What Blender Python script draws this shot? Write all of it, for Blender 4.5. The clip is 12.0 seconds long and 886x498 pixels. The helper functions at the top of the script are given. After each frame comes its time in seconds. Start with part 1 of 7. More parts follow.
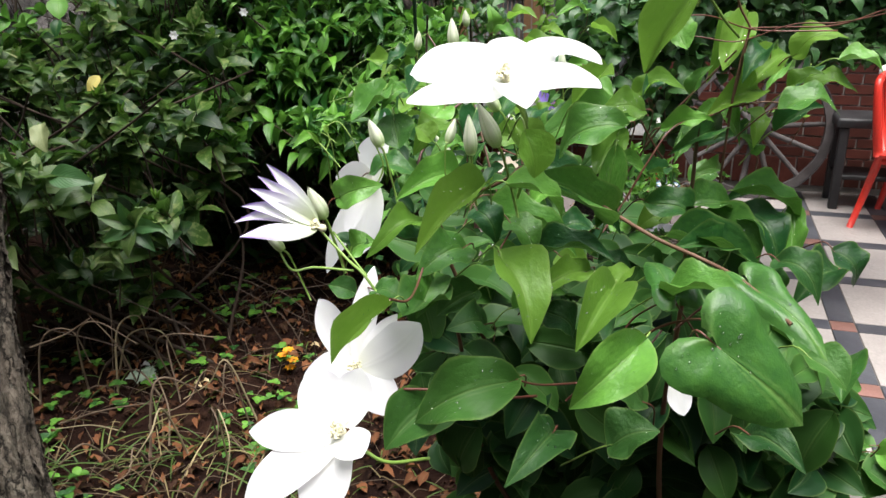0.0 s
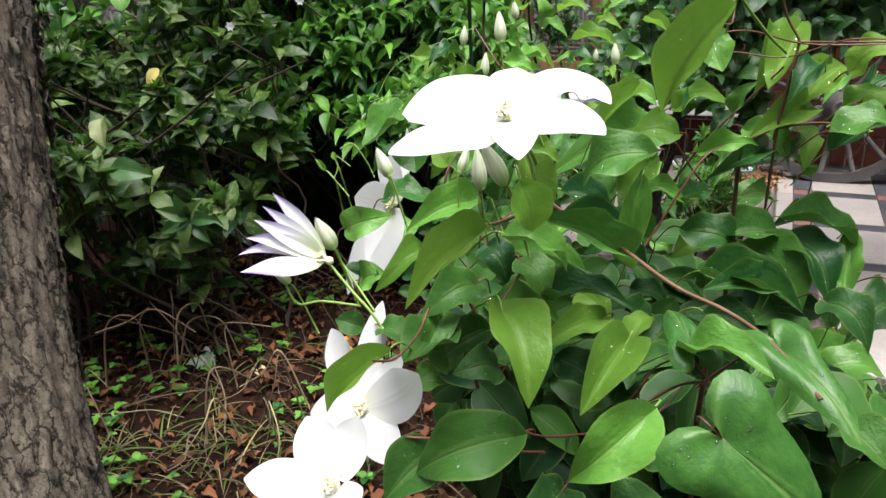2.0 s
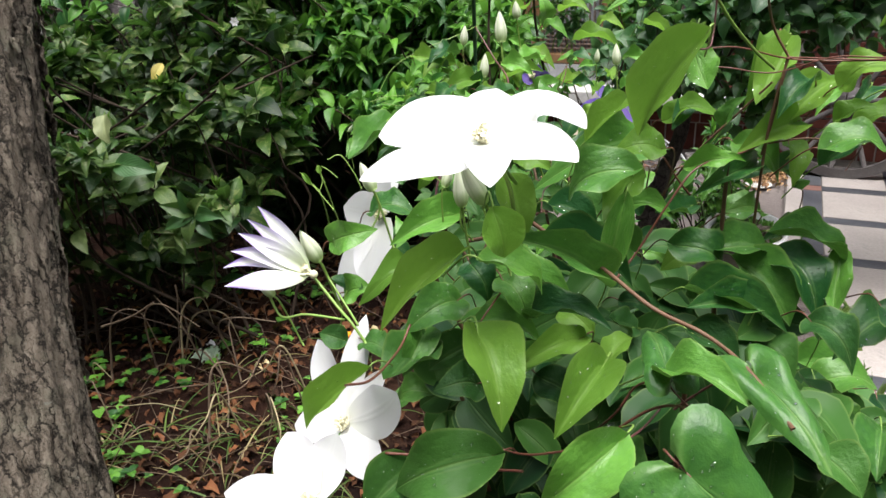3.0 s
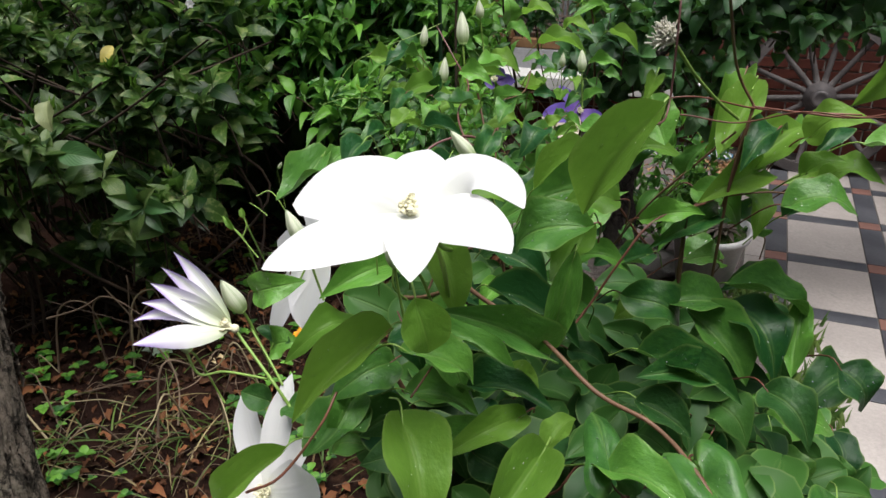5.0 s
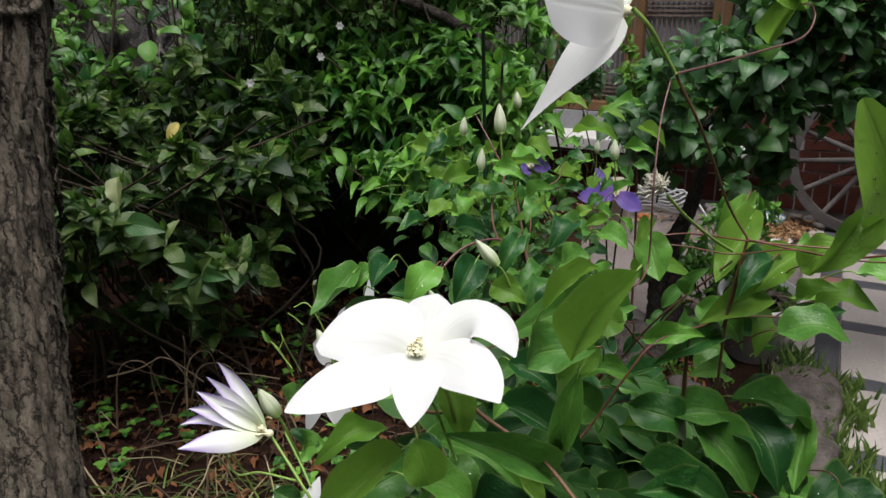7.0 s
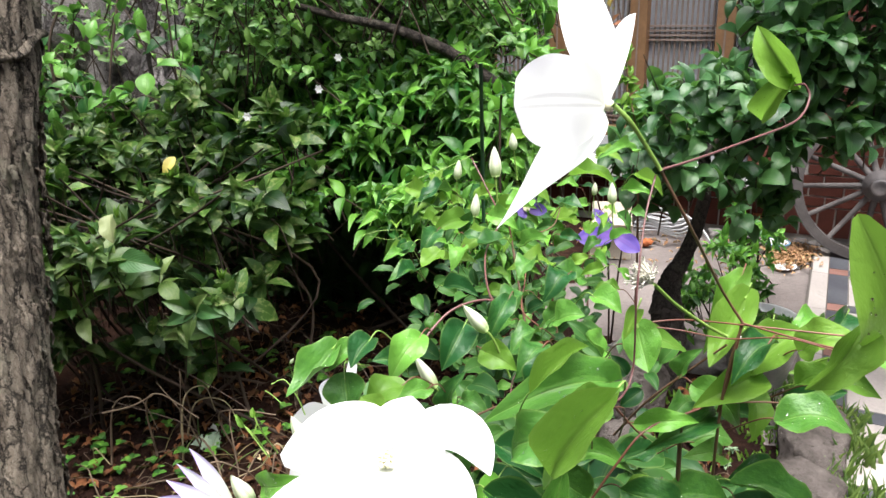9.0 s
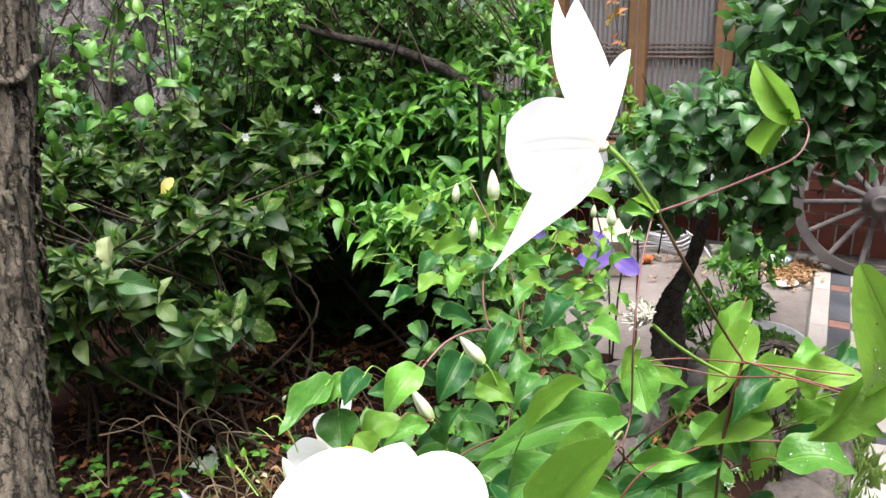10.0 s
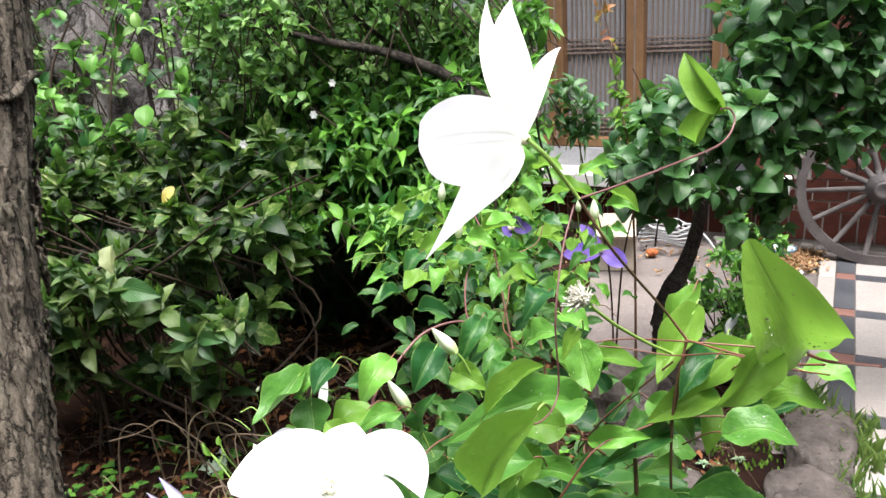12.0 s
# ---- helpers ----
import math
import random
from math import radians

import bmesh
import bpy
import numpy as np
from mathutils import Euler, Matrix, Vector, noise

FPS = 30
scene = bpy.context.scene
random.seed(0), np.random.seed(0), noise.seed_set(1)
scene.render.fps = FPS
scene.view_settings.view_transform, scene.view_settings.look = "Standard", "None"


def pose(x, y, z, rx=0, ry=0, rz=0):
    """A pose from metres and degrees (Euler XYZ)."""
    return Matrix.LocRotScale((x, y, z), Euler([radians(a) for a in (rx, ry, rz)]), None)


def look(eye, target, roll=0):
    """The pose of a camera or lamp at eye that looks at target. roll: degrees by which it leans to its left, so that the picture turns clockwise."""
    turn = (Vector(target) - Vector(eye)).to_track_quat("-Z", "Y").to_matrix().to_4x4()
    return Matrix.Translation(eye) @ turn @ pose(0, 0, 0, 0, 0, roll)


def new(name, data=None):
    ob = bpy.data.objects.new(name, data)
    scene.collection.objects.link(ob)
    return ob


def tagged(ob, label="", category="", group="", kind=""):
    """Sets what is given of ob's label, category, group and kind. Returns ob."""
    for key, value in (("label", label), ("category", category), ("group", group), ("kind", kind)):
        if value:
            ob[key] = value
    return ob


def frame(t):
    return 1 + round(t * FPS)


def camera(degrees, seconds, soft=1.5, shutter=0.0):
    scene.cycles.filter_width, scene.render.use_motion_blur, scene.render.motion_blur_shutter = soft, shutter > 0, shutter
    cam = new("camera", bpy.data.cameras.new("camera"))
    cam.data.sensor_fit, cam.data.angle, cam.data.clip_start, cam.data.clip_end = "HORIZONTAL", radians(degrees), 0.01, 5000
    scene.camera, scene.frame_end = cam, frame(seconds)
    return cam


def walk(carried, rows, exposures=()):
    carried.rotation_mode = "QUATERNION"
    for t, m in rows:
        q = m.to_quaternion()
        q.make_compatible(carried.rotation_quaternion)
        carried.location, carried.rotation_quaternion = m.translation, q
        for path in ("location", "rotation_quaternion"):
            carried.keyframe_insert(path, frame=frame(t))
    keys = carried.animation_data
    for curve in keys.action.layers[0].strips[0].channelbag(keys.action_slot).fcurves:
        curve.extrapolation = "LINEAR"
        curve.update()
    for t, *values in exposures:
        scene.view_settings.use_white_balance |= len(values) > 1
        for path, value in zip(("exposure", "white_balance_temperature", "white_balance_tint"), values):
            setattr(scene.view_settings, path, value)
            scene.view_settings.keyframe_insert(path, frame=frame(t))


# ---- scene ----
cam = camera(60.8, 12.0)
PATH = [
    (0, (0.064, 0.006, 1.471), (-0.015, 1.874, 0.759), -1.4),
    (0.5, (0.078, 0.025, 1.476), (-0.017, 1.893, 0.767), -1.7),
    (1, (0.083, 0.042, 1.481), (-0.093, 1.901, 0.763), -2.5),
    (1.5, (0.098, 0.059, 1.5), (-0.126, 1.904, 0.763), -3.1),
    (2, (0.117, 0.069, 1.506), (-0.149, 1.897, 0.74), -3),
    (2.5, (0.134, 0.078, 1.517), (-0.144, 1.899, 0.737), -3),
    (2.7, (0.144, 0.075, 1.521), (-0.154, 1.892, 0.741), -3.4),
    (4.3, (0.117, 0.149, 1.545), (-0.082, 1.95, 0.688), 0.5),
    (4.5, (0.127, 0.149, 1.549), (-0.049, 1.951, 0.703), -0.1),
    (5, (0.162, 0.166, 1.565), (-0.053, 1.959, 0.715), -0.8),
    (5.5, (0.185, 0.163, 1.587), (-0.116, 1.956, 0.752), -2.7),
    (6, (0.205, 0.163, 1.611), (-0.104, 1.975, 0.823), -2.8),
    (6.5, (0.204, 0.157, 1.628), (-0.131, 1.979, 0.874), -2.3),
    (7, (0.201, 0.139, 1.649), (-0.16, 1.965, 0.918), -1.8),
    (7.2, (0.202, 0.128, 1.652), (-0.175, 1.962, 0.948), -2.5),
    (8.8, (0.213, 0.19, 1.69), (-0.159, 2.027, 0.993), -1.8),
    (9, (0.215, 0.191, 1.692), (-0.161, 2.03, 1.002), -2),
    (9.5, (0.217, 0.199, 1.699), (-0.17, 2.043, 1.027), -2.2),
    (10, (0.218, 0.209, 1.706), (-0.162, 2.061, 1.051), -2.2),
    (10.5, (0.227, 0.205, 1.717), (-0.152, 2.064, 1.085), -2.4),
    (11, (0.245, 0.199, 1.719), (-0.148, 2.058, 1.094), -3.1),
    (11.5, (0.264, 0.192, 1.715), (-0.131, 2.047, 1.08), -4.1),
    (12, (0.275, 0.184, 1.707), (-0.138, 2.03, 1.058), -4.3),
]
walk(cam, [(t, look(eye, target, roll)) for t, eye, target, roll in PATH],
     exposures=[(0, 1.2), (2.6, 1.2), (4.4, 0.92), (5.2, 0.55), (6.5, 0.38), (7.2, 0.42), (8.7, 1.6), (9.5, 1.78), (12, 1.8)])

# ---- world and light: an overcast day ----
world = bpy.data.worlds.new("overcast")
scene.world = world
world.use_nodes = True
wn, wl = world.node_tree.nodes, world.node_tree.links
sky = wn.new("ShaderNodeTexSky")
sky.sky_type = "NISHITA"
sky.sun_disc = False
sky.sun_elevation = radians(74)
sky.sun_rotation = radians(150)
sky.dust_density = 4.0
sky.air_density = 1.0
soft_sky = wn.new("ShaderNodeHueSaturation")
soft_sky.inputs["Saturation"].default_value = 0.6
wl.new(sky.outputs[0], soft_sky.inputs["Color"])
wl.new(soft_sky.outputs[0], wn["Background"].inputs[0])
wn["Background"].inputs[1].default_value = 0.095

sun_data = bpy.data.lights.new("sun", "SUN")
sun_data.energy = 3.8
sun_data.angle = radians(48)
sun_data.color = (1.0, 0.98, 0.95)
sun = new("sun", sun_data)
sun.matrix_world = look((0.35, -0.55, 4.6), (0, 0, 0))


# ---- materials ----
def material(name):
    m = bpy.data.materials.new(name)
    m.use_nodes = True
    return m, m.node_tree.nodes, m.node_tree.links, m.node_tree.nodes["Principled BSDF"]


def math_node(nt, op, a, b=0.0, c=0.0):
    n = nt.nodes.new("ShaderNodeMath")
    n.operation = op
    for i, v in enumerate((a, b, c)):
        if isinstance(v, (int, float)):
            n.inputs[i].default_value = v
        else:
            nt.links.new(v, n.inputs[i])
    return n.outputs[0]


def mix_colour(nt, fac, a, b, mode="MIX"):
    n = nt.nodes.new("ShaderNodeMix")
    n.data_type = "RGBA"
    n.blend_type = mode
    for sock, v in ((n.inputs[0], fac), (n.inputs[6], a), (n.inputs[7], b)):
        if isinstance(v, (int, float)):
            sock.default_value = v
        elif isinstance(v, tuple):
            sock.default_value = (*v, 1)
        else:
            nt.links.new(v, sock)
    return n.outputs[2]


def noise_node(nt, scale, detail=4.0, rough=0.6, coords="Object"):
    tc = nt.nodes.new("ShaderNodeTexCoord")
    n = nt.nodes.new("ShaderNodeTexNoise")
    n.inputs["Scale"].default_value = scale
    n.inputs["Detail"].default_value = detail
    n.inputs["Roughness"].default_value = rough
    nt.links.new(tc.outputs[coords], n.inputs["Vector"])
    return n.outputs["Fac"]


def ramp(nt, fac, lo, hi):
    n = nt.nodes.new("ShaderNodeMapRange")
    n.inputs[1].default_value, n.inputs[2].default_value = lo, hi
    nt.links.new(fac, n.inputs[0])
    return n.outputs[0]


def bump(nt, height, strength, distance, bsdf):
    n = nt.nodes.new("ShaderNodeBump")
    n.inputs["Strength"].default_value = strength
    n.inputs["Distance"].default_value = distance
    nt.links.new(height, n.inputs["Height"])
    nt.links.new(n.outputs[0], bsdf.inputs["Normal"])


def randomness(nt):
    info = nt.nodes.new("ShaderNodeObjectInfo")
    geo = nt.nodes.new("ShaderNodeNewGeometry")
    return math_node(nt, "FRACT", math_node(nt, "ADD", info.outputs["Random"], geo.outputs["Random Per Island"]))


def rough_surface(name, a, b, scale, fine, rough=0.85, relief=0.4, depth=0.01, third=None, vary=0.0, metal=0.0):
    """A matt surface of two colours at two scales, with relief."""
    m, ns, ls, bsdf = material(name)
    nt = m.node_tree
    big = ramp(nt, noise_node(nt, scale), 0.35, 0.65)
    small = noise_node(nt, fine, 6.0, 0.7)
    col = mix_colour(nt, big, a, b)
    if third:
        col = mix_colour(nt, ramp(nt, noise_node(nt, scale * 2.7, 5, 0.7), 0.56, 0.66), col, third)
    grain = mix_colour(nt, math_node(nt, "MULTIPLY", small, 0.9), (0.35, 0.35, 0.35), (1.35, 1.35, 1.35))
    col = mix_colour(nt, 0.7, col, grain, "MULTIPLY")
    if vary:
        shade = math_node(nt, "MULTIPLY_ADD", randomness(nt), vary, 1 - vary / 2)
        mul = nt.nodes.new("ShaderNodeVectorMath")
        mul.operation = "SCALE"
        ls.new(col, mul.inputs[0])
        ls.new(shade, mul.inputs["Scale"])
        col = mul.outputs[0]
    ls.new(col, bsdf.inputs["Base Color"])
    bsdf.inputs["Roughness"].default_value = rough
    bsdf.inputs["Metallic"].default_value = metal
    bsdf.inputs["Specular IOR Level"].default_value = 0.5 if rough < 0.7 else 0.2 if rough < 0.9 else 0.06
    bump(nt, small, relief, depth, bsdf)
    return m


def leaf_surface(name, dark, light, rough=0.35, see_through=0.3, vein=0.25, blotch=None, side=9.0, gloss=0.5, ribs=0.0, skew=1.0, glow=(0.15, 0.36, 0.05)):
    """Leaf blade: colour by leaf and along the blade, veins from the blade's own coordinates."""
    m, ns, ls, bsdf = material(name)
    nt = m.node_tree
    uv = ns.new("ShaderNodeUVMap")
    sep = ns.new("ShaderNodeSeparateXYZ")
    ls.new(uv.outputs[0], sep.inputs[0])
    u, v = sep.outputs[0], math_node(nt, "ABSOLUTE", math_node(nt, "MULTIPLY_ADD", sep.outputs[1], 2.0, -1.0))
    rnd = randomness(nt)
    mottle = noise_node(nt, 9.0, 3.0)
    f = math_node(nt, "MULTIPLY_ADD", mottle, 0.6, math_node(nt, "MULTIPLY_ADD", rnd, 1.15, -0.42))
    f = math_node(nt, "POWER", nt_clamp(nt, f), skew)
    col = mix_colour(nt, f, dark, light)
    if blotch:
        spots = ramp(nt, noise_node(nt, 60.0, 2.0), 0.52, 0.6)
        spots = math_node(nt, "MULTIPLY", spots, ramp(nt, rnd, 0.35, 0.8))
        col = mix_colour(nt, spots, col, blotch)
    mid = ramp(nt, v, 0.07, 0.015)
    wave = math_node(nt, "SINE", math_node(nt, "MULTIPLY", math_node(nt, "MULTIPLY_ADD", v, -0.5, u), side * 6.283))
    if ribs:
        wave = math_node(nt, "SINE", math_node(nt, "MULTIPLY_ADD", v, ribs, math_node(nt, "MULTIPLY", u, 0.8)))
    lines = ramp(nt, wave, 0.93, 1.0)
    veins = math_node(nt, "MAXIMUM", mid, math_node(nt, "MULTIPLY", lines, 0.45))
    pale = mix_colour(nt, 0.5, light, (0.35, 0.45, 0.16))
    col = mix_colour(nt, math_node(nt, "MULTIPLY", veins, vein), col, pale)
    if ribs:
        col = mix_colour(nt, math_node(nt, "MULTIPLY", ramp(nt, v, 0.92, 1.0), 0.32), col, (0.20, 0.28, 0.07))
    ls.new(col, bsdf.inputs["Base Color"])
    bsdf.inputs["Roughness"].default_value = rough
    bsdf.inputs["Specular IOR Level"].default_value = gloss
    puff = math_node(nt, "MULTIPLY_ADD", wave, 0.04 if ribs else 0.3, math_node(nt, "MULTIPLY", mid, -0.5 if ribs else -1.2))
    puff = math_node(nt, "ADD", puff, math_node(nt, "MULTIPLY", noise_node(nt, 7.0, 4.0), 0.9 if ribs else 0.6))
    bump(nt, puff, 0.5 if ribs else 0.35, 0.003 if ribs else 0.002, bsdf)
    tr = ns.new("ShaderNodeBsdfTranslucent")
    warm = mix_colour(nt, 0.5, col, glow)
    ls.new(warm, tr.inputs["Color"])
    mx = ns.new("ShaderNodeMixShader")
    mx.inputs[0].default_value = see_through
    ls.new(bsdf.outputs[0], mx.inputs[1])
    ls.new(tr.outputs[0], mx.inputs[2])
    ls.new(mx.outputs[0], ns["Material Output"].inputs["Surface"])
    return m


def nt_clamp(nt, f):
    n = nt.nodes.new("ShaderNodeClamp")
    nt.links.new(f, n.inputs[0])
    return n.outputs[0]


def petal_surface(name, tip, base, edge, ribs, see_through=0.3, edge_from=0.6):
    m, ns, ls, bsdf = material(name)
    nt = m.node_tree
    uv = ns.new("ShaderNodeUVMap")
    sep = ns.new("ShaderNodeSeparateXYZ")
    ls.new(uv.outputs[0], sep.inputs[0])
    v = math_node(nt, "ABSOLUTE", math_node(nt, "MULTIPLY_ADD", sep.outputs[1], 2.0, -1.0))
    col = mix_colour(nt, ramp(nt, sep.outputs[0], 0.0, 0.45), base, tip)
    rim = math_node(nt, "MULTIPLY", ramp(nt, v, edge_from, 1.0), ramp(nt, sep.outputs[0], 0.4, 0.9))
    col = mix_colour(nt, rim, col, edge)
    rib = ramp(nt, math_node(nt, "SINE", math_node(nt, "MULTIPLY", v, 14.0)), 0.3, 1.0)
    rib = math_node(nt, "MULTIPLY", rib, ramp(nt, v, 0.5, 0.2))
    col = mix_colour(nt, math_node(nt, "MULTIPLY", rib, 0.5), col, ribs)
    ls.new(col, bsdf.inputs["Base Color"])
    bsdf.inputs["Roughness"].default_value = 0.55
    bump(nt, math_node(nt, "ADD", rib, math_node(nt, "MULTIPLY", noise_node(nt, 70.0, 3.0), 0.5)), 0.12, 0.002, bsdf)
    tr = ns.new("ShaderNodeBsdfTranslucent")
    ls.new(col, tr.inputs["Color"])
    mx = ns.new("ShaderNodeMixShader")
    mx.inputs[0].default_value = see_through
    ls.new(bsdf.outputs[0], mx.inputs[1])
    ls.new(tr.outputs[0], mx.inputs[2])
    ls.new(mx.outputs[0], ns["Material Output"].inputs["Surface"])
    return m


def bark_surface(name, a, b, c, stretch=0.25, scale=28.0, relief=1.0, depth=0.02, lichen=0.45):
    """Bark: plates with dark broken fissures that run along the trunk, lichen patches, fine grain."""
    m, ns, ls, bsdf = material(name)
    nt = m.node_tree
    tc = ns.new("ShaderNodeTexCoord")
    warp = ns.new("ShaderNodeTexNoise")
    warp.inputs["Scale"].default_value = scale * 0.7
    warp.inputs["Detail"].default_value = 6.0
    warp.inputs["Roughness"].default_value = 0.7
    ls.new(tc.outputs["Object"], warp.inputs["Vector"])
    bent = ns.new("ShaderNodeVectorMath")
    bent.operation = "MULTIPLY_ADD"
    ls.new(warp.outputs["Color"], bent.inputs[0])
    bent.inputs[1].default_value = (1.9 / scale, 1.9 / scale, 4.5 / scale)
    ls.new(tc.outputs["Object"], bent.inputs[2])
    mp = ns.new("ShaderNodeMapping")
    mp.inputs["Scale"].default_value = (1, 1, stretch)
    ls.new(bent.outputs[0], mp.inputs[0])
    cracks = []
    for k, wide in ((0.8, 0.09), (2.3, 0.07)):
        vo = ns.new("ShaderNodeTexVoronoi")
        vo.feature = "DISTANCE_TO_EDGE"
        vo.inputs["Scale"].default_value = scale * k
        ls.new(mp.outputs[0], vo.inputs["Vector"])
        cracks.append(ramp(nt, vo.outputs["Distance"], 0.0, wide))
    broken = ramp(nt, noise_node(nt, scale * 0.45, 4.0), 0.50, 0.68)
    deep = math_node(nt, "MAXIMUM", cracks[0], math_node(nt, "MULTIPLY", broken, 0.9))
    fine = math_node(nt, "MULTIPLY_ADD", cracks[1], 0.75, 0.25)
    streak = ns.new("ShaderNodeTexNoise")
    streak.inputs["Scale"].default_value = scale * 2.2
    streak.inputs["Detail"].default_value = 8.0
    streak.inputs["Roughness"].default_value = 0.75
    ls.new(mp.outputs[0], streak.inputs["Vector"])
    grain = ramp(nt, streak.outputs["Fac"], 0.34, 0.68)
    col = mix_colour(nt, grain, a, b)
    patch = ramp(nt, noise_node(nt, 9.0, 6.0, 0.7), 0.52, 0.66)
    col = mix_colour(nt, math_node(nt, "MULTIPLY", patch, lichen), col, (0.20, 0.21, 0.15))
    spots = ramp(nt, noise_node(nt, 75.0, 3.0), 0.66, 0.72)
    col = mix_colour(nt, math_node(nt, "MULTIPLY", spots, lichen), col, (0.40, 0.42, 0.37))
    col = mix_colour(nt, fine, tuple(x * 0.30 for x in a), col)
    col = mix_colour(nt, deep, c, col)
    ls.new(col, bsdf.inputs["Base Color"])
    bsdf.inputs["Roughness"].default_value = 0.92
    bsdf.inputs["Specular IOR Level"].default_value = 0.25
    h = math_node(nt, "MULTIPLY_ADD", grain, 0.35, math_node(nt, "MULTIPLY_ADD", fine, 0.4, deep))
    bump(nt, h, relief, depth, bsdf)
    return m


def plain(name, colour, rough=0.5, metal=0.0, grain=0.1, scale=40.0):
    return rough_surface(name, colour, tuple(x * (1 - grain * 2) for x in colour), scale * 0.1, scale, rough, 0.15, 0.002, metal=metal)


CLEMATIS_LEAF = leaf_surface("clematis_leaf", (0.010, 0.060, 0.014), (0.104, 0.262, 0.036), 0.38, 0.18, 0.26, ribs=8.0, gloss=0.36)
# older leaves, with the shade inside the bush mixed into their green
SHADED_OLD_LEAF = leaf_surface("shaded_old_clematis_leaf", (0.006, 0.034, 0.009), (0.040, 0.115, 0.020), 0.48, 0.12, 0.2, ribs=8.0, gloss=0.20)
YOUNG_LEAF = leaf_surface("young_leaf", (0.096, 0.216, 0.026), (0.180, 0.335, 0.046), 0.42, 0.45, 0.22, ribs=8.0, gloss=0.34, glow=(0.208, 0.416, 0.048))
SHRUB_LEAF = leaf_surface("shrub_leaf", (0.005, 0.022, 0.005), (0.058, 0.128, 0.018), 0.38, 0.2, 0.25, blotch=(0.150, 0.190, 0.060), gloss=0.30, skew=1.7)
BRIGHT_LEAF = leaf_surface("bright_leaf", (0.014, 0.080, 0.012), (0.140, 0.345, 0.040), 0.40, 0.3, 0.2, gloss=0.42)
TREE_LEAF = leaf_surface("tree_leaf", (0.018, 0.068, 0.021), (0.060, 0.152, 0.044), 0.38, 0.25, 0.2)
SMALL_LEAF = leaf_surface("small_leaf", (0.034, 0.112, 0.026), (0.190, 0.350, 0.075), 0.38, 0.3, 0.15, gloss=0.5)
# green kept dark to stand in for shade behind the shrubs
SHADE_LEAF = leaf_surface("shaded_hedge_leaf", (0.010, 0.028, 0.010), (0.032, 0.080, 0.016), 0.45, 0.2, 0.1, gloss=0.25)
YELLOW_LEAF = leaf_surface("yellow_leaf", (0.40, 0.32, 0.04), (0.55, 0.50, 0.18), 0.5, 0.3, 0.2)
DEAD_LEAF = leaf_surface("dead_leaf", (0.028, 0.010, 0.006), (0.208, 0.080, 0.036), 0.7, 0.1, 0.3, gloss=0.15)
GRASS_GREEN = leaf_surface("grass_blade", (0.040, 0.088, 0.016), (0.128, 0.192, 0.040), 0.5, 0.3, 0.1)
STRAW = leaf_surface("straw", (0.096, 0.060, 0.032), (0.336, 0.272, 0.144), 0.7, 0.2, 0.1, gloss=0.15)
WHITE_PETAL = petal_surface("white_petal", (0.93, 0.93, 0.94), (0.91, 0.92, 0.86), (0.90, 0.88, 0.94), (0.93, 0.93, 0.92), 0.5)
BUD_PETAL = petal_surface("bud_petal", (0.78, 0.78, 0.80), (0.60, 0.68, 0.42), (0.22, 0.10, 0.50), (0.60, 0.68, 0.46), 0.3, 0.1)
VIOLET_PETAL = petal_surface("violet_petal", (0.10, 0.055, 0.33), (0.16, 0.08, 0.34), (0.15, 0.09, 0.40), (0.15, 0.06, 0.30))
GREEN_BUD = petal_surface("green_bud", (0.72, 0.76, 0.60), (0.36, 0.52, 0.16), (0.70, 0.74, 0.55), (0.30, 0.44, 0.14))
STAMEN = plain("stamen", (0.84, 0.80, 0.56), 0.6)
PALE_STAMEN = plain("pale_stamen", (0.86, 0.83, 0.72), 0.6)
GREEN_STEM = plain("green_stem", (0.22, 0.36, 0.07), 0.45)
RED_STEM = plain("red_stem", (0.19, 0.066, 0.042), 0.45, grain=0.25)
PINK_STEM = plain("pink_stem", (0.17, 0.068, 0.065), 0.45, grain=0.2)
BROWN_STEM = plain("brown_stem", (0.17, 0.085, 0.045), 0.6, grain=0.25)
STALK = plain("straw_stalk", (0.40, 0.33, 0.20), 0.8, grain=0.2)
TWIG = plain("twig", (0.085, 0.06, 0.045), 0.85, grain=0.3)
DRY_TWIG = plain("dry_twig", (0.22, 0.160, 0.112), 0.85, grain=0.25)
BARK = bark_surface("trunk_bark", (0.150, 0.118, 0.090), (0.410, 0.350, 0.280), (0.013, 0.011, 0.009), 0.20, 46.0, 1.0, 0.014)
GREY_BARK = bark_surface("grey_bark", (0.156, 0.131, 0.135), (0.451, 0.418, 0.418), (0.049, 0.041, 0.041), 0.35, 9.0, 1.0, 0.02, 0.2)
DARK_BARK = bark_surface("dark_bark", (0.028, 0.022, 0.019), (0.075, 0.06, 0.052), (0.010, 0.008, 0.007), 0.5, 40.0, 0.8, 0.006, 0.15)
SOIL = rough_surface("soil", (0.013, 0.007, 0.006), (0.034, 0.016, 0.011), 3.0, 60.0, 0.95, 1.0, 0.02, third=(0.053, 0.028, 0.017))
DRY_GROUND = rough_surface("dry_ground", (0.139, 0.119, 0.115), (0.213, 0.184, 0.176), 2.0, 50.0, 0.95, 0.6, 0.01)
TILE = rough_surface("pale_tile", (0.285, 0.257, 0.244), (0.365, 0.329, 0.312), 2.5, 70.0, 0.55, 0.25, 0.002, third=(0.275, 0.255, 0.240), vary=0.10)
DARK_TILE = rough_surface("dark_tile", (0.035, 0.037, 0.048), (0.075, 0.078, 0.09), 4.0, 60.0, 0.5, 0.3, 0.002, vary=0.25)
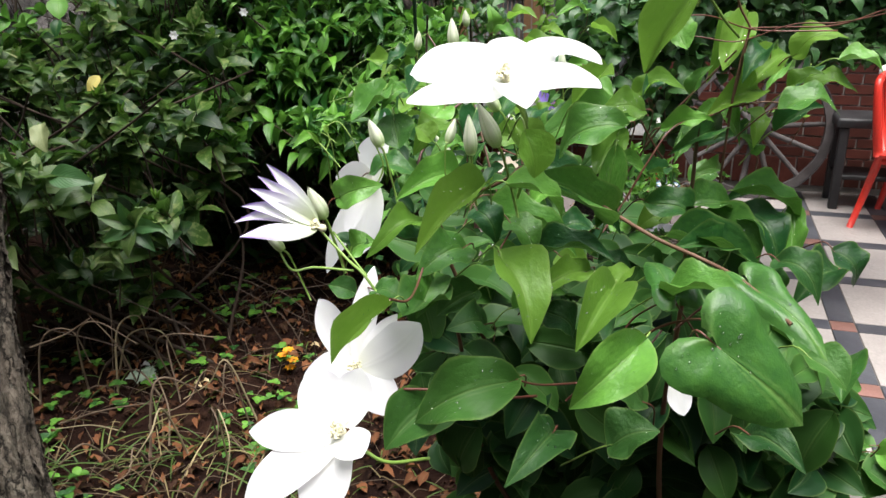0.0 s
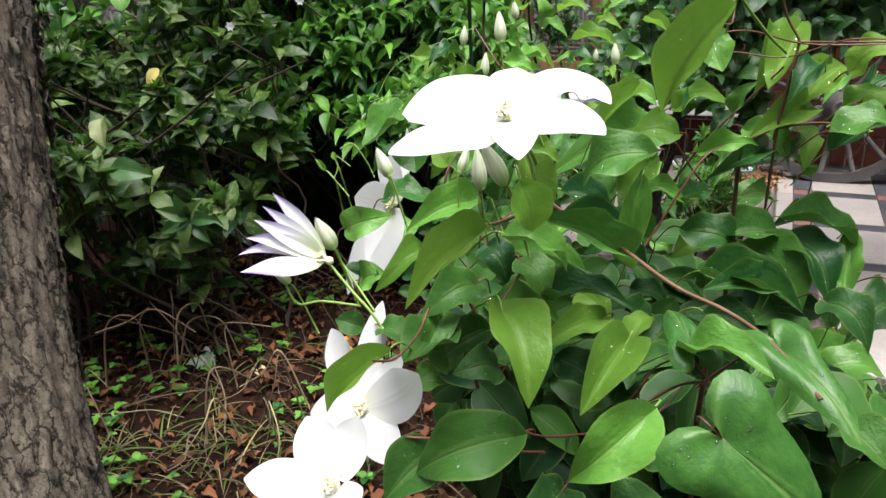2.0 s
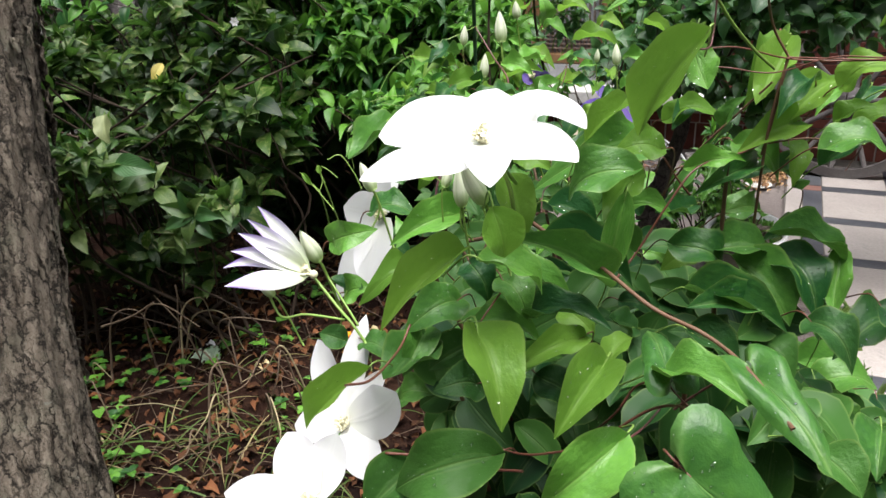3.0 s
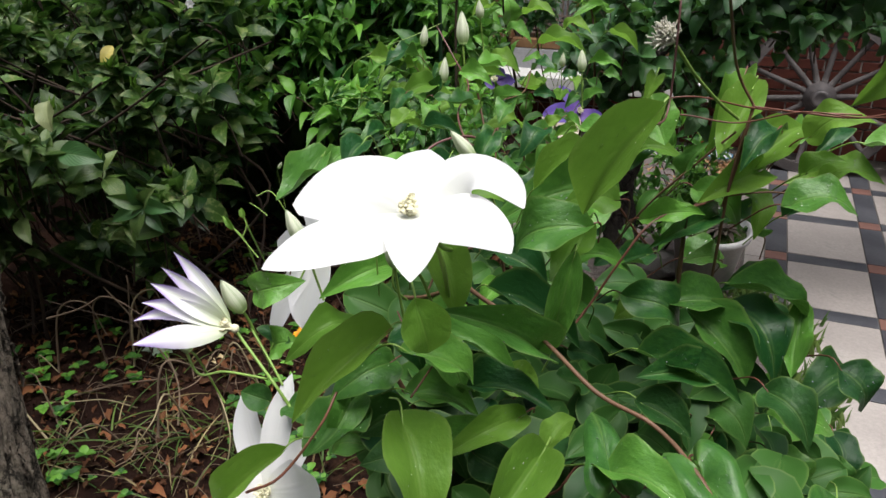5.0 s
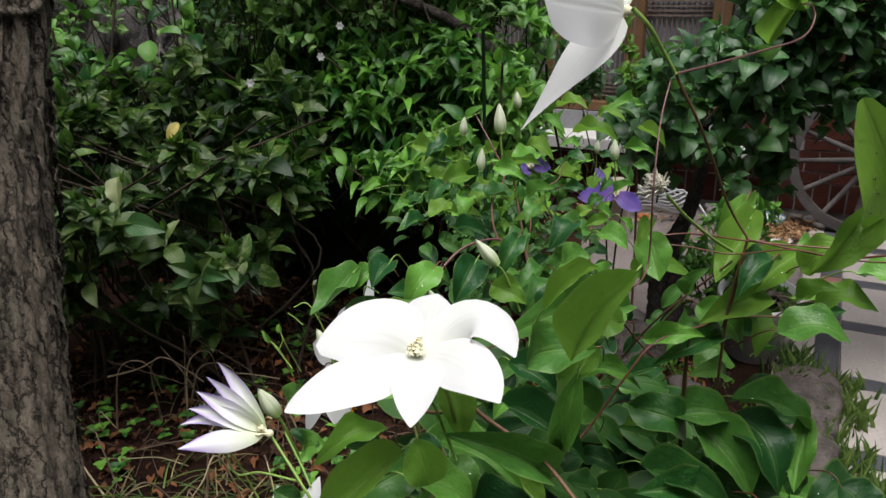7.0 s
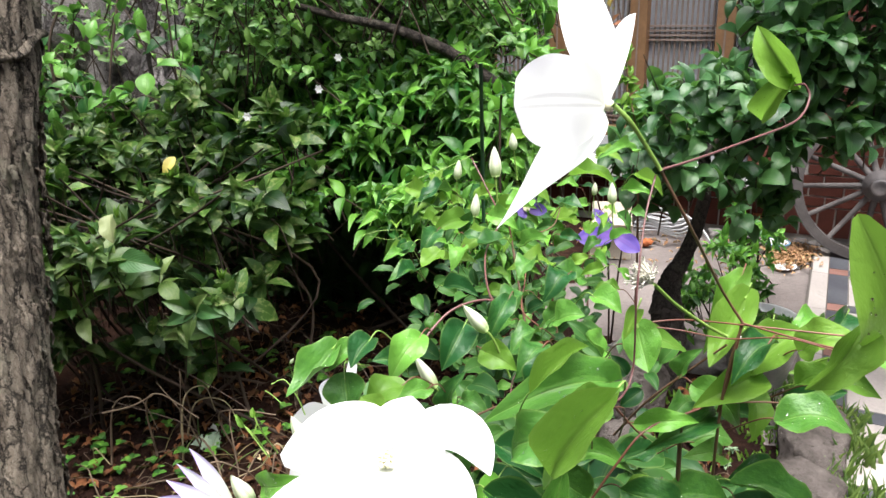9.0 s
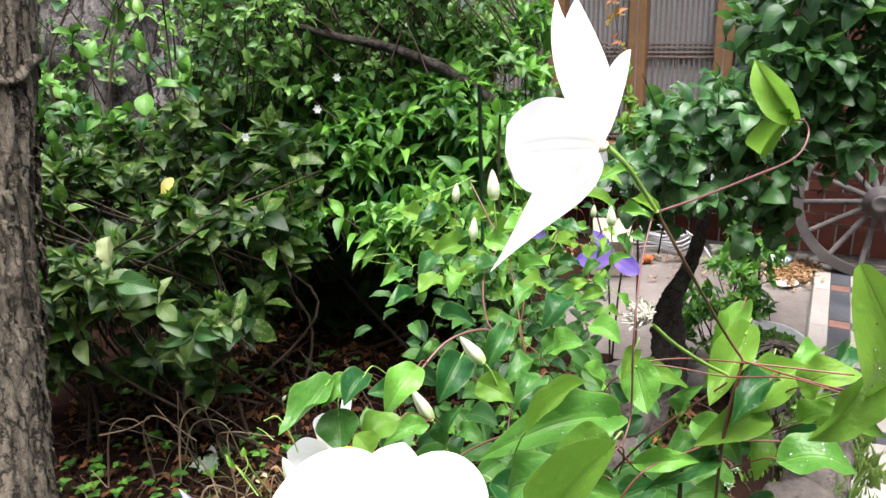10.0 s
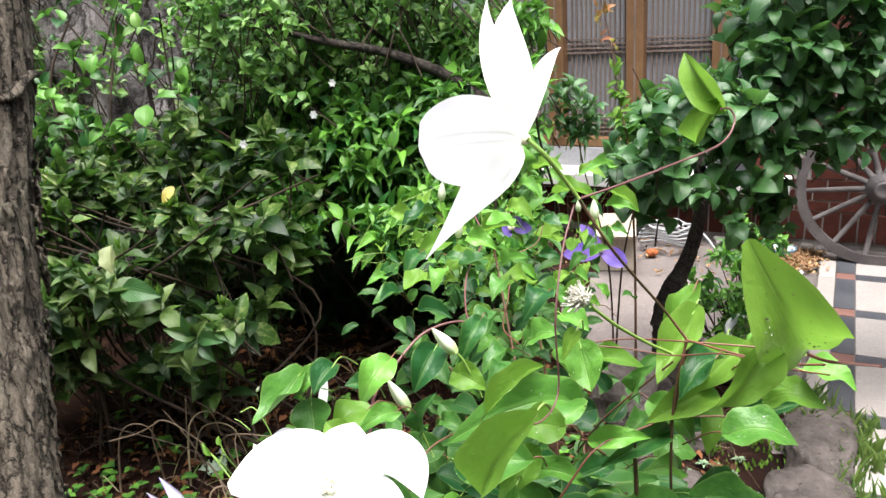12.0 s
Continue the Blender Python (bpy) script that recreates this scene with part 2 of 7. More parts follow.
RED_TILE = rough_surface("red_tile", (0.16, 0.075, 0.06), (0.22, 0.11, 0.09), 5.0, 60.0, 0.55, 0.3, 0.002, vary=0.2)
GROUT = rough_surface("grout", (0.180, 0.164, 0.156), (0.246, 0.221, 0.205), 6.0, 90.0, 0.95, 0.5, 0.003)
BRICK = rough_surface("brick", (0.070, 0.021, 0.015), (0.119, 0.035, 0.025), 6.0, 70.0, 0.8, 0.5, 0.004, vary=0.45)
MORTAR = rough_surface("mortar", (0.295, 0.271, 0.254), (0.377, 0.353, 0.336), 8.0, 90.0, 0.95, 0.5, 0.004)
WHITE_STONE = rough_surface("white_stone", (0.78, 0.77, 0.76), (0.70, 0.69, 0.68), 1.2, 40.0, 0.6, 0.2, 0.002)
GREY_PANEL = rough_surface("grey_panel", (0.344, 0.344, 0.361), (0.394, 0.394, 0.410), 1.5, 40.0, 0.7, 0.2, 0.002)
TIMBER = rough_surface("timber", (0.197, 0.102, 0.045), (0.271, 0.148, 0.070), 5.0, 60.0, 0.55, 0.3, 0.002, vary=0.15)
LATTICE = rough_surface("lattice_wood", (0.20, 0.15, 0.125), (0.28, 0.21, 0.18), 6.0, 60.0, 0.6, 0.3, 0.002, vary=0.15)
PAPER = rough_surface("window_screen", (0.476, 0.492, 0.541), (0.426, 0.443, 0.492), 1.5, 30.0, 0.6, 0.1, 0.001)
WHEEL_WOOD = rough_surface("weathered_wood", (0.070, 0.061, 0.062), (0.123, 0.112, 0.110), 7.0, 90.0, 0.85, 0.6, 0.004, vary=0.2)
IRON = rough_surface("old_iron", (0.075, 0.07, 0.075), (0.13, 0.115, 0.115), 8.0, 80.0, 0.6, 0.4, 0.002, metal=0.5)
RED_PLASTIC = rough_surface("red_plastic", (0.72, 0.045, 0.028), (0.66, 0.035, 0.022), 3.0, 90.0, 0.35, 0.1, 0.001)
WHITE_CLOTH = rough_surface("white_cloth", (0.75, 0.74, 0.72), (0.66, 0.65, 0.63), 9.0, 200.0, 0.95, 0.5, 0.003)
BLACK_METAL = rough_surface("black_metal", (0.02, 0.02, 0.022), (0.035, 0.035, 0.038), 6.0, 60.0, 0.5, 0.3, 0.002)
WHITE_PLASTIC = rough_surface("white_plastic", (0.84, 0.84, 0.84), (0.78, 0.78, 0.77), 5.0, 60.0, 0.4, 0.1, 0.001)
ROCK = rough_surface("rock", (0.070, 0.060, 0.055), (0.165, 0.142, 0.132), 9.0, 60.0, 0.9, 1.0, 0.02, third=(0.057, 0.049, 0.043))
PALE_ROCK = rough_surface("pale_rock", (0.197, 0.180, 0.176), (0.279, 0.258, 0.250), 5.0, 45.0, 0.9, 1.0, 0.01)
MOSS = rough_surface("moss", (0.05, 0.085, 0.025), (0.10, 0.14, 0.05), 12.0, 120.0, 0.95, 1.0, 0.01)
SUCCULENT = leaf_surface("succulent_leaf", (0.10, 0.19, 0.10), (0.24, 0.34, 0.20), 0.5, 0.1, 0.0)
DULL_SUCCULENT = leaf_surface("dull_succulent", (0.13, 0.10, 0.085), (0.24, 0.20, 0.17), 0.6, 0.1, 0.0)
CARTON = rough_surface("carton", (0.541, 0.476, 0.394), (0.590, 0.525, 0.443), 4.0, 60.0, 0.8, 0.2, 0.002)
HOSE = plain("hose", (0.410, 0.418, 0.435), 0.45)
TERRACOTTA = rough_surface("terracotta", (0.410, 0.131, 0.049), (0.361, 0.107, 0.041), 6.0, 70.0, 0.8, 0.4, 0.002)
BLUE_GLAZE = plain("blue_glaze", (0.22, 0.42, 0.60), 0.25)
GREEN_STAKE = plain("green_stake", (0.03, 0.12, 0.05), 0.5)
PLASTER = rough_surface("plaster", (0.32, 0.31, 0.30), (0.40, 0.385, 0.375), 1.0, 30.0, 0.95, 0.5, 0.005)
ROOF = rough_surface("roof_tile", (0.06, 0.06, 0.065), (0.10, 0.10, 0.105), 4.0, 40.0, 0.8, 0.5, 0.01)
m, ns, ls, bsdf = material("water")
clear = ns.new("ShaderNodeBsdfTransparent")
film = ns.new("ShaderNodeMixShader")
rim_gloss = ns.new("ShaderNodeFresnel")
rim_gloss.inputs["IOR"].default_value = 1.5
bsdf.inputs["Base Color"].default_value = (0.95, 0.97, 0.95, 1)
bsdf.inputs["Metallic"].default_value = 1.0
bsdf.inputs["Roughness"].default_value = 0.12
ls.new(math_node(m.node_tree, "MULTIPLY_ADD", rim_gloss.outputs[0], 0.9, 0.03), film.inputs[0])
ls.new(clear.outputs[0], film.inputs[1])
ls.new(bsdf.outputs[0], film.inputs[2])
ls.new(film.outputs[0], ns["Material Output"].inputs["Surface"])
WATER = m


# ---- building helpers ----
def mesh_of(bm, name, mat=None, smooth=True):
    me = bpy.data.meshes.new(name)
    bm.to_mesh(me)
    bm.free()
    if mat:
        me.materials.append(mat)
    if smooth:
        me.polygons.foreach_set("use_smooth", [True] * len(me.polygons))
    return me


def put(name, me, parent=None, m=Matrix(), label=""):
    """Links a mesh as one object at the world pose m."""
    ob = new(name, me)
    if parent:
        ob.parent = parent
        ob.matrix_parent_inverse = world_of(parent).inverted()
    ob.matrix_basis = m
    if label:
        ob["label"] = label
    return ob


def world_of(ob):
    if ob.parent:
        return world_of(ob.parent) @ ob.matrix_parent_inverse @ ob.matrix_basis
    return ob.matrix_basis.copy()


def part(name, bm, mat, parent, label="", m=Matrix(), smooth=True):
    return put(name, mesh_of(bm, name, mat, smooth), parent, m, label)


def thing(name, at, label, category, group="", kind=""):
    e = new(name)
    e.empty_display_size = 0.05
    e.matrix_basis = at if isinstance(at, Matrix) else Matrix.Translation(at)
    return tagged(e, label, category, group, kind)


def box(bm, x0, x1, y0, y1, z0, z1, bevel=0.0):
    r = bmesh.ops.create_cube(bm, size=1)
    bmesh.ops.scale(bm, vec=(x1 - x0, y1 - y0, z1 - z0), verts=r["verts"])
    bmesh.ops.translate(bm, vec=((x0 + x1) / 2, (y0 + y1) / 2, (z0 + z1) / 2), verts=r["verts"])
    if bevel:
        edges = list({e for v in r["verts"] for e in v.link_edges})
        bmesh.ops.bevel(bm, geom=edges, offset=bevel, segments=2, affect="EDGES", profile=0.6)
    return bm


def boxed(x0, x1, y0, y1, z0, z1, bevel=0.0):
    return box(bmesh.new(), x0, x1, y0, y1, z0, z1, bevel)


def spline(points, steps=6):
    """A smooth line through the points."""
    p = [Vector(q) for q in points]
    if len(p) < 3:
        return [p[0].lerp(p[-1], i / steps) for i in range(steps + 1)]
    out = []
    q = [2 * p[0] - p[1]] + p + [2 * p[-1] - p[-2]]
    for i in range(1, len(q) - 2):
        a, b, c, d = q[i - 1:i + 3]
        for k in range(steps):
            t = k / steps
            out.append(0.5 * (2 * b + (c - a) * t + (2 * a - 5 * b + 4 * c - d) * t * t + (3 * b - a - 3 * c + d) * t ** 3))
    out.append(p[-1])
    return out


def tube(bm, points, r0, r1, sides=7, wobble=0.0, cap=True, seed=0):
    """A tapered tube along the points."""
    rnd = random.Random(seed)
    rings = []
    n = len(points)
    ref = Vector((0.3, 0.2, 1)).normalized()
    for i, p in enumerate(points):
        d = (points[min(i + 1, n - 1)] - points[max(i - 1, 0)])
        d = d.normalized() if d.length > 1e-9 else Vector((0, 0, 1))
        if abs(d.dot(ref)) > 0.95:
            ref = Vector((1, 0.1, 0.2)).normalized()
        a = d.cross(ref).normalized()
        b = d.cross(a)
        r = r0 + (r1 - r0) * i / max(1, n - 1)
        rings.append([bm.verts.new(p + (a * math.cos(k * 2 * math.pi / sides) + b * math.sin(k * 2 * math.pi / sides)) * r * (1 + wobble * (rnd.random() - 0.5))) for k in range(sides)])
    for s, t in zip(rings, rings[1:]):
        for k in range(sides):
            bm.faces.new((s[k], s[(k + 1) % sides], t[(k + 1) % sides], t[k]))
    if cap:
        bm.faces.new(rings[0])
        bm.faces.new(list(reversed(rings[-1])))
    return bm


def lathe(bm, profile, sides=32, at=(0, 0, 0)):
    rings = [[bm.verts.new((at[0] + r * math.cos(k * 2 * math.pi / sides), at[1] + r * math.sin(k * 2 * math.pi / sides), at[2] + z)) for k in range(sides)] for r, z in profile]
    for s, t in zip(rings, rings[1:]):
        for k in range(sides):
            bm.faces.new((s[k], s[(k + 1) % sides], t[(k + 1) % sides], t[k]))
    return bm


def blade(shape, fold=0.25, arch=0.12, wave=0.0, nu=8, nv=3, twist=0.0, lobe=0.0, curl=0.0, seed=0, bias=1.35, tip=0.0):
    """A leaf or petal blade of length 1 along y and full width 1 along x: vertex rows, faces, coordinates."""
    rnd = random.Random(seed)
    ph = rnd.random() * 6.28
    vs, uvs, fs = [], [], []
    for i in range(nu + 1):
        s = (i / nu) ** bias
        h = shape(s)
        for j in range(-nv, nv + 1):
            v = j / nv
            x = 0.5 * h * v
            y = s - lobe * v * v * (1 - s) ** 3
            z = fold * abs(x) + arch * 4 * s * (1 - s) + wave * h * v * v * math.sin(ph + s * 11 + (1.3 if v > 0 else 0)) - curl * s ** 3 + curl * s - tip * s ** 3
            a = twist * (s - 0.5)
            vs.append((x * math.cos(a) - z * math.sin(a), y, z * math.cos(a) + x * math.sin(a)))
            uvs.append((s, 0.5 + 0.5 * v))
    w = 2 * nv + 1
    for i in range(nu):
        for j in range(2 * nv):
            fs.append((i * w + j, i * w + j + 1, (i + 1) * w + j + 1, (i + 1) * w + j))
    return np.array(vs), fs, uvs


def cordate(fold=0.2, arch=0.1, wave=0.05, nu=9, na=26, droop=0.15, seed=0):
    """A heart-shaped blade whose veins fan out from the notch at its base: length 1 along y, full width 1 along x."""
    rnd = random.Random(seed)
    ph = rnd.random() * 6.28
    outline = []
    for j in range(na + 1):
        a = (j / na * 2 - 1) * math.radians(166)
        q = abs(a)
        rad = 0.50 + 0.50 * math.exp(-(q / 0.42) ** 1.35) - 0.10 * math.exp(-((q - 1.1) / 0.5) ** 2)
        rad *= 1 - 0.62 * (max(0, q - 1.95) / 0.95) ** 2
        outline.append((a, rad))
    half = max(rad * math.sin(a) for a, rad in outline)
    vs, uvs, fs = [], [], []
    for i in range(nu + 1):
        k = max(0.015, i / nu)
        for a, rad in outline:
            x, y = rad * k * math.sin(a) * 0.5 / half, rad * k * math.cos(a)
            z = fold * abs(x) + arch * k * (1 - k) * 2 - droop * max(0, y) ** 2.5 - 0.10 * max(0, k - 0.6) ** 2 * 4 + wave * k * k * math.sin(ph + a * 4.6)
            vs.append((x, y, z))
            uvs.append((k, 0.5 + math.copysign(0.5 * math.sqrt(abs(a) / math.radians(180)), a)))
    w = na + 1
    for i in range(nu):
        for j in range(na):
            fs.append((i * w + j, i * w + j + 1, (i + 1) * w + j + 1, (i + 1) * w + j))
    return np.array(vs), fs, uvs


def heart(s):
    return max(0.02, (s ** 0.55 * (1 - s) ** 0.92) / 0.373)


def ovate(s):
    return max(0.02, math.sin(math.pi * s ** 0.75) ** 0.9)


def lance(s):
    return max(0.02, math.sin(math.pi * s ** 0.62) ** 1.1)


def roundish(s):
    return max(0.03, math.sin(math.pi * (s * 0.97) ** 0.72) ** 0.7)


def sepal(s):
    return max(0.03, 1.36 * (s + 0.08) ** 0.52 * (1 - s ** 2.3) ** 0.86)


def disc(s):
    return max(0.05, max(0.0, 1 - (2 * s - 1) ** 2) ** 0.42)


def strip(s):
    return max(0.05, (1 - s) ** 0.5)


def blade_mesh(name, mat, spec):
    vs, fs, uvs = spec
    me = bpy.data.meshes.new(name)
    me.from_pydata([tuple(v) for v in vs], [], fs)
    uvl = me.uv_layers.new(name="UVMap")
    for loop in me.loops:
        uvl.data[loop.index].uv = uvs[loop.vertex_index]
    me.materials.append(mat)
    me.polygons.foreach_set("use_smooth", [True] * len(me.polygons))
    return me


def along(base, tip, up=(0, 0, 1), width=1.0, roll=0.0):
    """A pose whose y runs from base to tip and whose z is as near to up as can be, scaled to the length."""
    b, t = Vector(base), Vector(tip)
    y = t - b
    length = y.length
    y.normalize()
    z = Vector(up)
    z = z - y * z.dot(y)
    if z.length < 1e-4:
        z = Vector((0, -1, 0.2)) - y * Vector((0, -1, 0.2)).dot(y)
    z.normalize()
    x = y.cross(z)
    m = Matrix((x, y, z)).transposed().to_4x4()
    return Matrix.Translation(b) @ m @ pose(0, 0, 0, 0, roll, 0) @ Matrix.Diagonal((width, length, length, 1))


def many_blades(name, mats, spec, poses):
    """One mesh of many blades; poses is a list of 4x4 matrices."""
    vs, fs, uvs = spec
    n, k = len(poses), len(vs)
    ms = np.array([[list(r) for r in m] for m in poses])
    hom = np.concatenate([vs, np.ones((k, 1))], 1)
    co = np.einsum("nij,kj->nki", ms, hom)[:, :, :3].reshape(-1, 3)
    f = np.array(fs)
    faces = (f[None] + (np.arange(n) * k)[:, None, None]).reshape(-1, f.shape[1])
    me = bpy.data.meshes.new(name)
    me.vertices.add(n * k)
    me.vertices.foreach_set("co", co.ravel())
    me.loops.add(faces.size)
    me.loops.foreach_set("vertex_index", faces.ravel())
    me.polygons.add(len(faces))
    me.polygons.foreach_set("loop_start", np.arange(len(faces)) * f.shape[1])
    me.update()
    uvl = me.uv_layers.new(name="UVMap")
    uvl.data.foreach_set("uv", np.array(uvs)[f.ravel()].ravel().tolist() * n)
    me.materials.append(mats)
    me.polygons.foreach_set("use_smooth", [True] * len(me.polygons))
    me.validate()
    return me


def rnd_dir(r, lift=0.0):
    a = r.random() * 6.283
    z = r.uniform(-1, 1)
    c = math.sqrt(1 - z * z)
    return Vector((c * math.cos(a), c * math.sin(a), z + lift)).normalized()


# the house and the terrace share one direction
HOUSE = pose(0, 0, 0, 0, 0, -math.degrees(0.279))
BED = pose(0, 0, 0, 0, 0, -math.degrees(0.325))


def soil_height(x, y):
    """The bed is a hand's breadth above the terrace."""
    q = BED.inverted() @ Vector((x, y, 0))
    edge = -0.02 - 0.30 * max(0.0, min(1.0, (q.y - 2.2) / 1.2))
    a = max(0.0, min(1.0, (edge - q.x) / 0.12))
    b = max(0.0, min(1.0, (3.4 + 0.6 * max(0.0, -q.x - 0.9) - q.y) / 0.5))
    k = a * a * (3 - 2 * a) * b * b * (3 - 2 * b)
    n = noise.noise(Vector((x * 2.1, y * 2.1, 0))) * 0.03 + noise.noise(Vector((x * 9, y * 9, 3))) * 0.012
    return -0.035 + k * (0.15 + n)


# ---- ground ----
def axis(lo, hi, step, far):
    inner = list(np.arange(lo, hi + 1e-6, step))
    return [-far, -40, -12, lo - 2.5] + inner + [hi + 2.5, 12, 40, far]


xs, ys = axis(-3.6, 3.2, 0.05, 900), axis(-1.2, 5.4, 0.05, 900)
vs = [(x, y, soil_height(x, y) if -4 < x < 4 and -2 < y < 6 else -0.035) for y in ys for x in xs]
nx = len(xs)
fs = [(j * nx + i, j * nx + i + 1, (j + 1) * nx + i + 1, (j + 1) * nx + i) for j in range(len(ys) - 1) for i in range(nx - 1)]
me = bpy.data.meshes.new("ground")
me.from_pydata(vs, [], fs)
me.materials.append(SOIL)
me.materials.append(DRY_GROUND)
for p in me.polygons:
    p.use_smooth = True
    q = BED.inverted() @ p.center
    if q.y > 3.55 + 0.5 * max(0.0, -q.x - 0.9) and q.x > -1.25 or q.x > -0.05 and q.y > 2.95:
        p.material_index = 1
tagged(new("ground", me), "dark damp garden soil with reddish litter", "ground", kind="structure")

# ---- terrace: pale tiles between dark strips ----
terrace = thing("pavement", HOUSE, "pale stone tiles framed by dark strips, red squares at the crossings", "pavement", kind="structure")
part("grout_bed", boxed(0.17, 3.8, 1.95, 5.33, -0.034, -0.006), GROUT, terrace, m=HOUSE)
COLS = [(0.178, 0.262, "edge")]
for k in range(5):
    COLS += [(0.267 + 0.438 * k, 0.362 + 0.438 * k, "strip"), (0.367 + 0.438 * k, 0.70 + 0.438 * k, "tile")]
tile_mesh = {}


def tile(x0, x1, y0, y1, mat, name):
    key = (round(x1 - x0, 3), round(y1 - y0, 3), mat.name)
    if key not in tile_mesh:
        w, d = (x1 - x0) / 2, (y1 - y0) / 2
        tile_mesh[key] = mesh_of(boxed(-w, w, -d, d, -0.014, 0.0, 0.002), name, mat, False)
    put(name, tile_mesh[key], terrace, HOUSE @ Matrix.Translation(((x0 + x1) / 2, (y0 + y1) / 2, random.uniform(-0.001, 0.001))))


for k in range(6):
    y0 = 4.785 - 0.528 * k
    for a, b, kind_of in COLS:
        if kind_of == "strip":
            tile(a, b, y0 + 0.092, y0 + 0.523, DARK_TILE, "dark_tile")
            tile(a, b, y0, y0 + 0.087, RED_TILE, "red_tile")
        elif kind_of == "edge":
            tile(a, b, y0 - 0.002, y0 + 0.523, TILE, "pale_tile")
        else:
            tile(a, b, y0 + 0.092, y0 + 0.523, TILE, "pale_tile")
            tile(a, b, y0, y0 + 0.087, DARK_TILE, "dark_tile")

# ---- house ----
house = thing("house", HOUSE @ Matrix.Translation((-0.5, 5.6, 0)), "low brick house with a timber lattice window and white stone ledge", "house")
WALL = 5.40


def house_part(name, x0, x1, y0, y1, z0, z1, mat, bevel=0.003, label="", parent=None):
    return part(name, boxed(x0, x1, y0, y1, z0, z1, bevel), mat, parent or house, label, HOUSE, smooth=False)


plinth = house_part("plinth", -3.2, -0.025, WALL - 0.005, WALL + 0.3, -0.1, 0.37, MORTAR, 0)
wall_right = house_part("wall", -0.025, 4.5, WALL - 0.005, WALL + 0.3, -0.1, 3.3, MORTAR, 0)
house_part("ledge", -3.2, -0.03, WALL - 0.20, WALL + 0.12, 0.345, 0.43, WHITE_STONE, 0.008, "white stone ledge under the window")
house_part("base_panel", -3.2, -0.40, WALL + 0.05, WALL + 0.2, 0.43, 0.565, GREY_PANEL, 0.004)
house_part("corner_post", -0.395, -0.285, WALL - 0.02, WALL + 0.2, 0.43, 3.3, DARK_TILE, 0.006, "dark corner post")
house_part("wall_left", -0.285, -0.03, WALL + 0.012, WALL + 0.3, 0.43, 3.3, BRICK, 0.002)
window = house_part("window", -3.2, -0.40, WALL + 0.16, WALL + 0.2, 0.565, 3.3, PAPER, 0, "pale screens behind a fine timber lattice")
for z in (0.57, 2.2):
    house_part("window_rail", -3.2, -0.40, WALL + 0.06, WALL + 0.155, z, z + 0.06, TIMBER, 0.004, parent=window)
for x in (-2.72, -2.16, -1.605, -1.05, -0.50):
    house_part("window_post", x - 0.058, x + 0.058, WALL + 0.04, WALL + 0.15, 0.632, 2.2, TIMBER, 0.006, "brown timber post", window)
    house_part("post_groove", x - 0.005, x + 0.005, WALL + 0.034, WALL + 0.042, 0.632, 2.2, LATTICE, 0, parent=window)
slat = mesh_of(boxed(-0.006, 0.006, -0.008, 0.008, 0.632, 2.2), "lattice_slat", LATTICE, False)
for a in (-2.102, -1.547, -0.992):
    for k in range(1, 13):
        put("lattice_slat", slat, window, HOUSE @ Matrix.Translation((a + k * 0.0335, WALL + 0.145, 0)))
    for z in (0.66, 0.69, 0.72, 0.75, 0.78, 1.21, 1.24, 1.27, 1.30, 1.78, 1.81, 1.84):
        house_part("lattice_bar", a, a + 0.435, WALL + 0.128, WALL + 0.138, z, z + 0.011, LATTICE, 0, parent=window)
house_part("roof", -3.6, 4.8, WALL - 0.30, WALL + 2.2, 3.3, 3.44, ROOF, 0.02, "dark eaves of the house")
house_part("back_wall", -3.2, 4.5, WALL + 2.0, WALL + 2.2, -0.1, 3.3, PLASTER, 0)
house_part("side_wall", -3.3, -3.2, WALL + 0.0, WALL + 2.2, -0.1, 3.3, PLASTER, 0)
house_part("side_wall", 4.5, 4.6, WALL + 0.0, WALL + 2.2, -0.1, 3.3, PLASTER, 0)
brick_mesh = {}


def brick(x0, x1, z0, z1, parent):
    key = (round(x1 - x0, 3), round(z1 - z0, 3))
    if key not in brick_mesh:
        w, d = (x1 - x0) / 2, (z1 - z0) / 2
        brick_mesh[key] = mesh_of(boxed(-w, w, -0.014, 0.03, -d, d, 0.003), "brick", BRICK, False)
    put("brick", brick_mesh[key], parent, HOUSE @ Matrix.Translation(((x0 + x1) / 2, WALL + random.uniform(-0.002, 0.002), (z0 + z1) / 2)))


x = -2.6
while x < 2.2:
    brick(x, x + 0.088, 0.02, 0.205, plinth if x < -0.1 else wall_right)
    x += 0.099
for row, z in enumerate((0.215, 0.285)):
    x = -2.6 + 0.1 * (row % 2)
    while x < 2.2:
        brick(x, x + 0.19, z, z + 0.058, plinth if x < -0.2 else wall_right)
        x += 0.2
for row in range(16):
    z = 0.355 + 0.068 * row
    x = -0.02 + 0.1 * (row % 2)
    while x < 1.5:
        brick(x, x + 0.19, z, z + 0.058, wall_right)
        x += 0.2

# ---- closing walls added around the yard, behind the planting and behind the camera ----
# unseen blockers: they cut low sky light so most light falls from above
for nm, a in (("wall_west", (-5.2, -5.0, -3.4, 9, 4.2)), ("wall_south", (-5.2, 6, -3.6, -3.4, 5.2)), ("wall_east", (5.6, 5.8, -3.4, 6, 4.6)), ("wall_north", (-5, -2.2, 7.0, 7.2, 3.0))):
    tagged(part(nm, boxed(a[0], a[1], a[2], a[3], -0.1, a[4]), PLASTER, None, smooth=False), "grey rendered wall added around the yard to block low sky light", "wall", kind="structure")

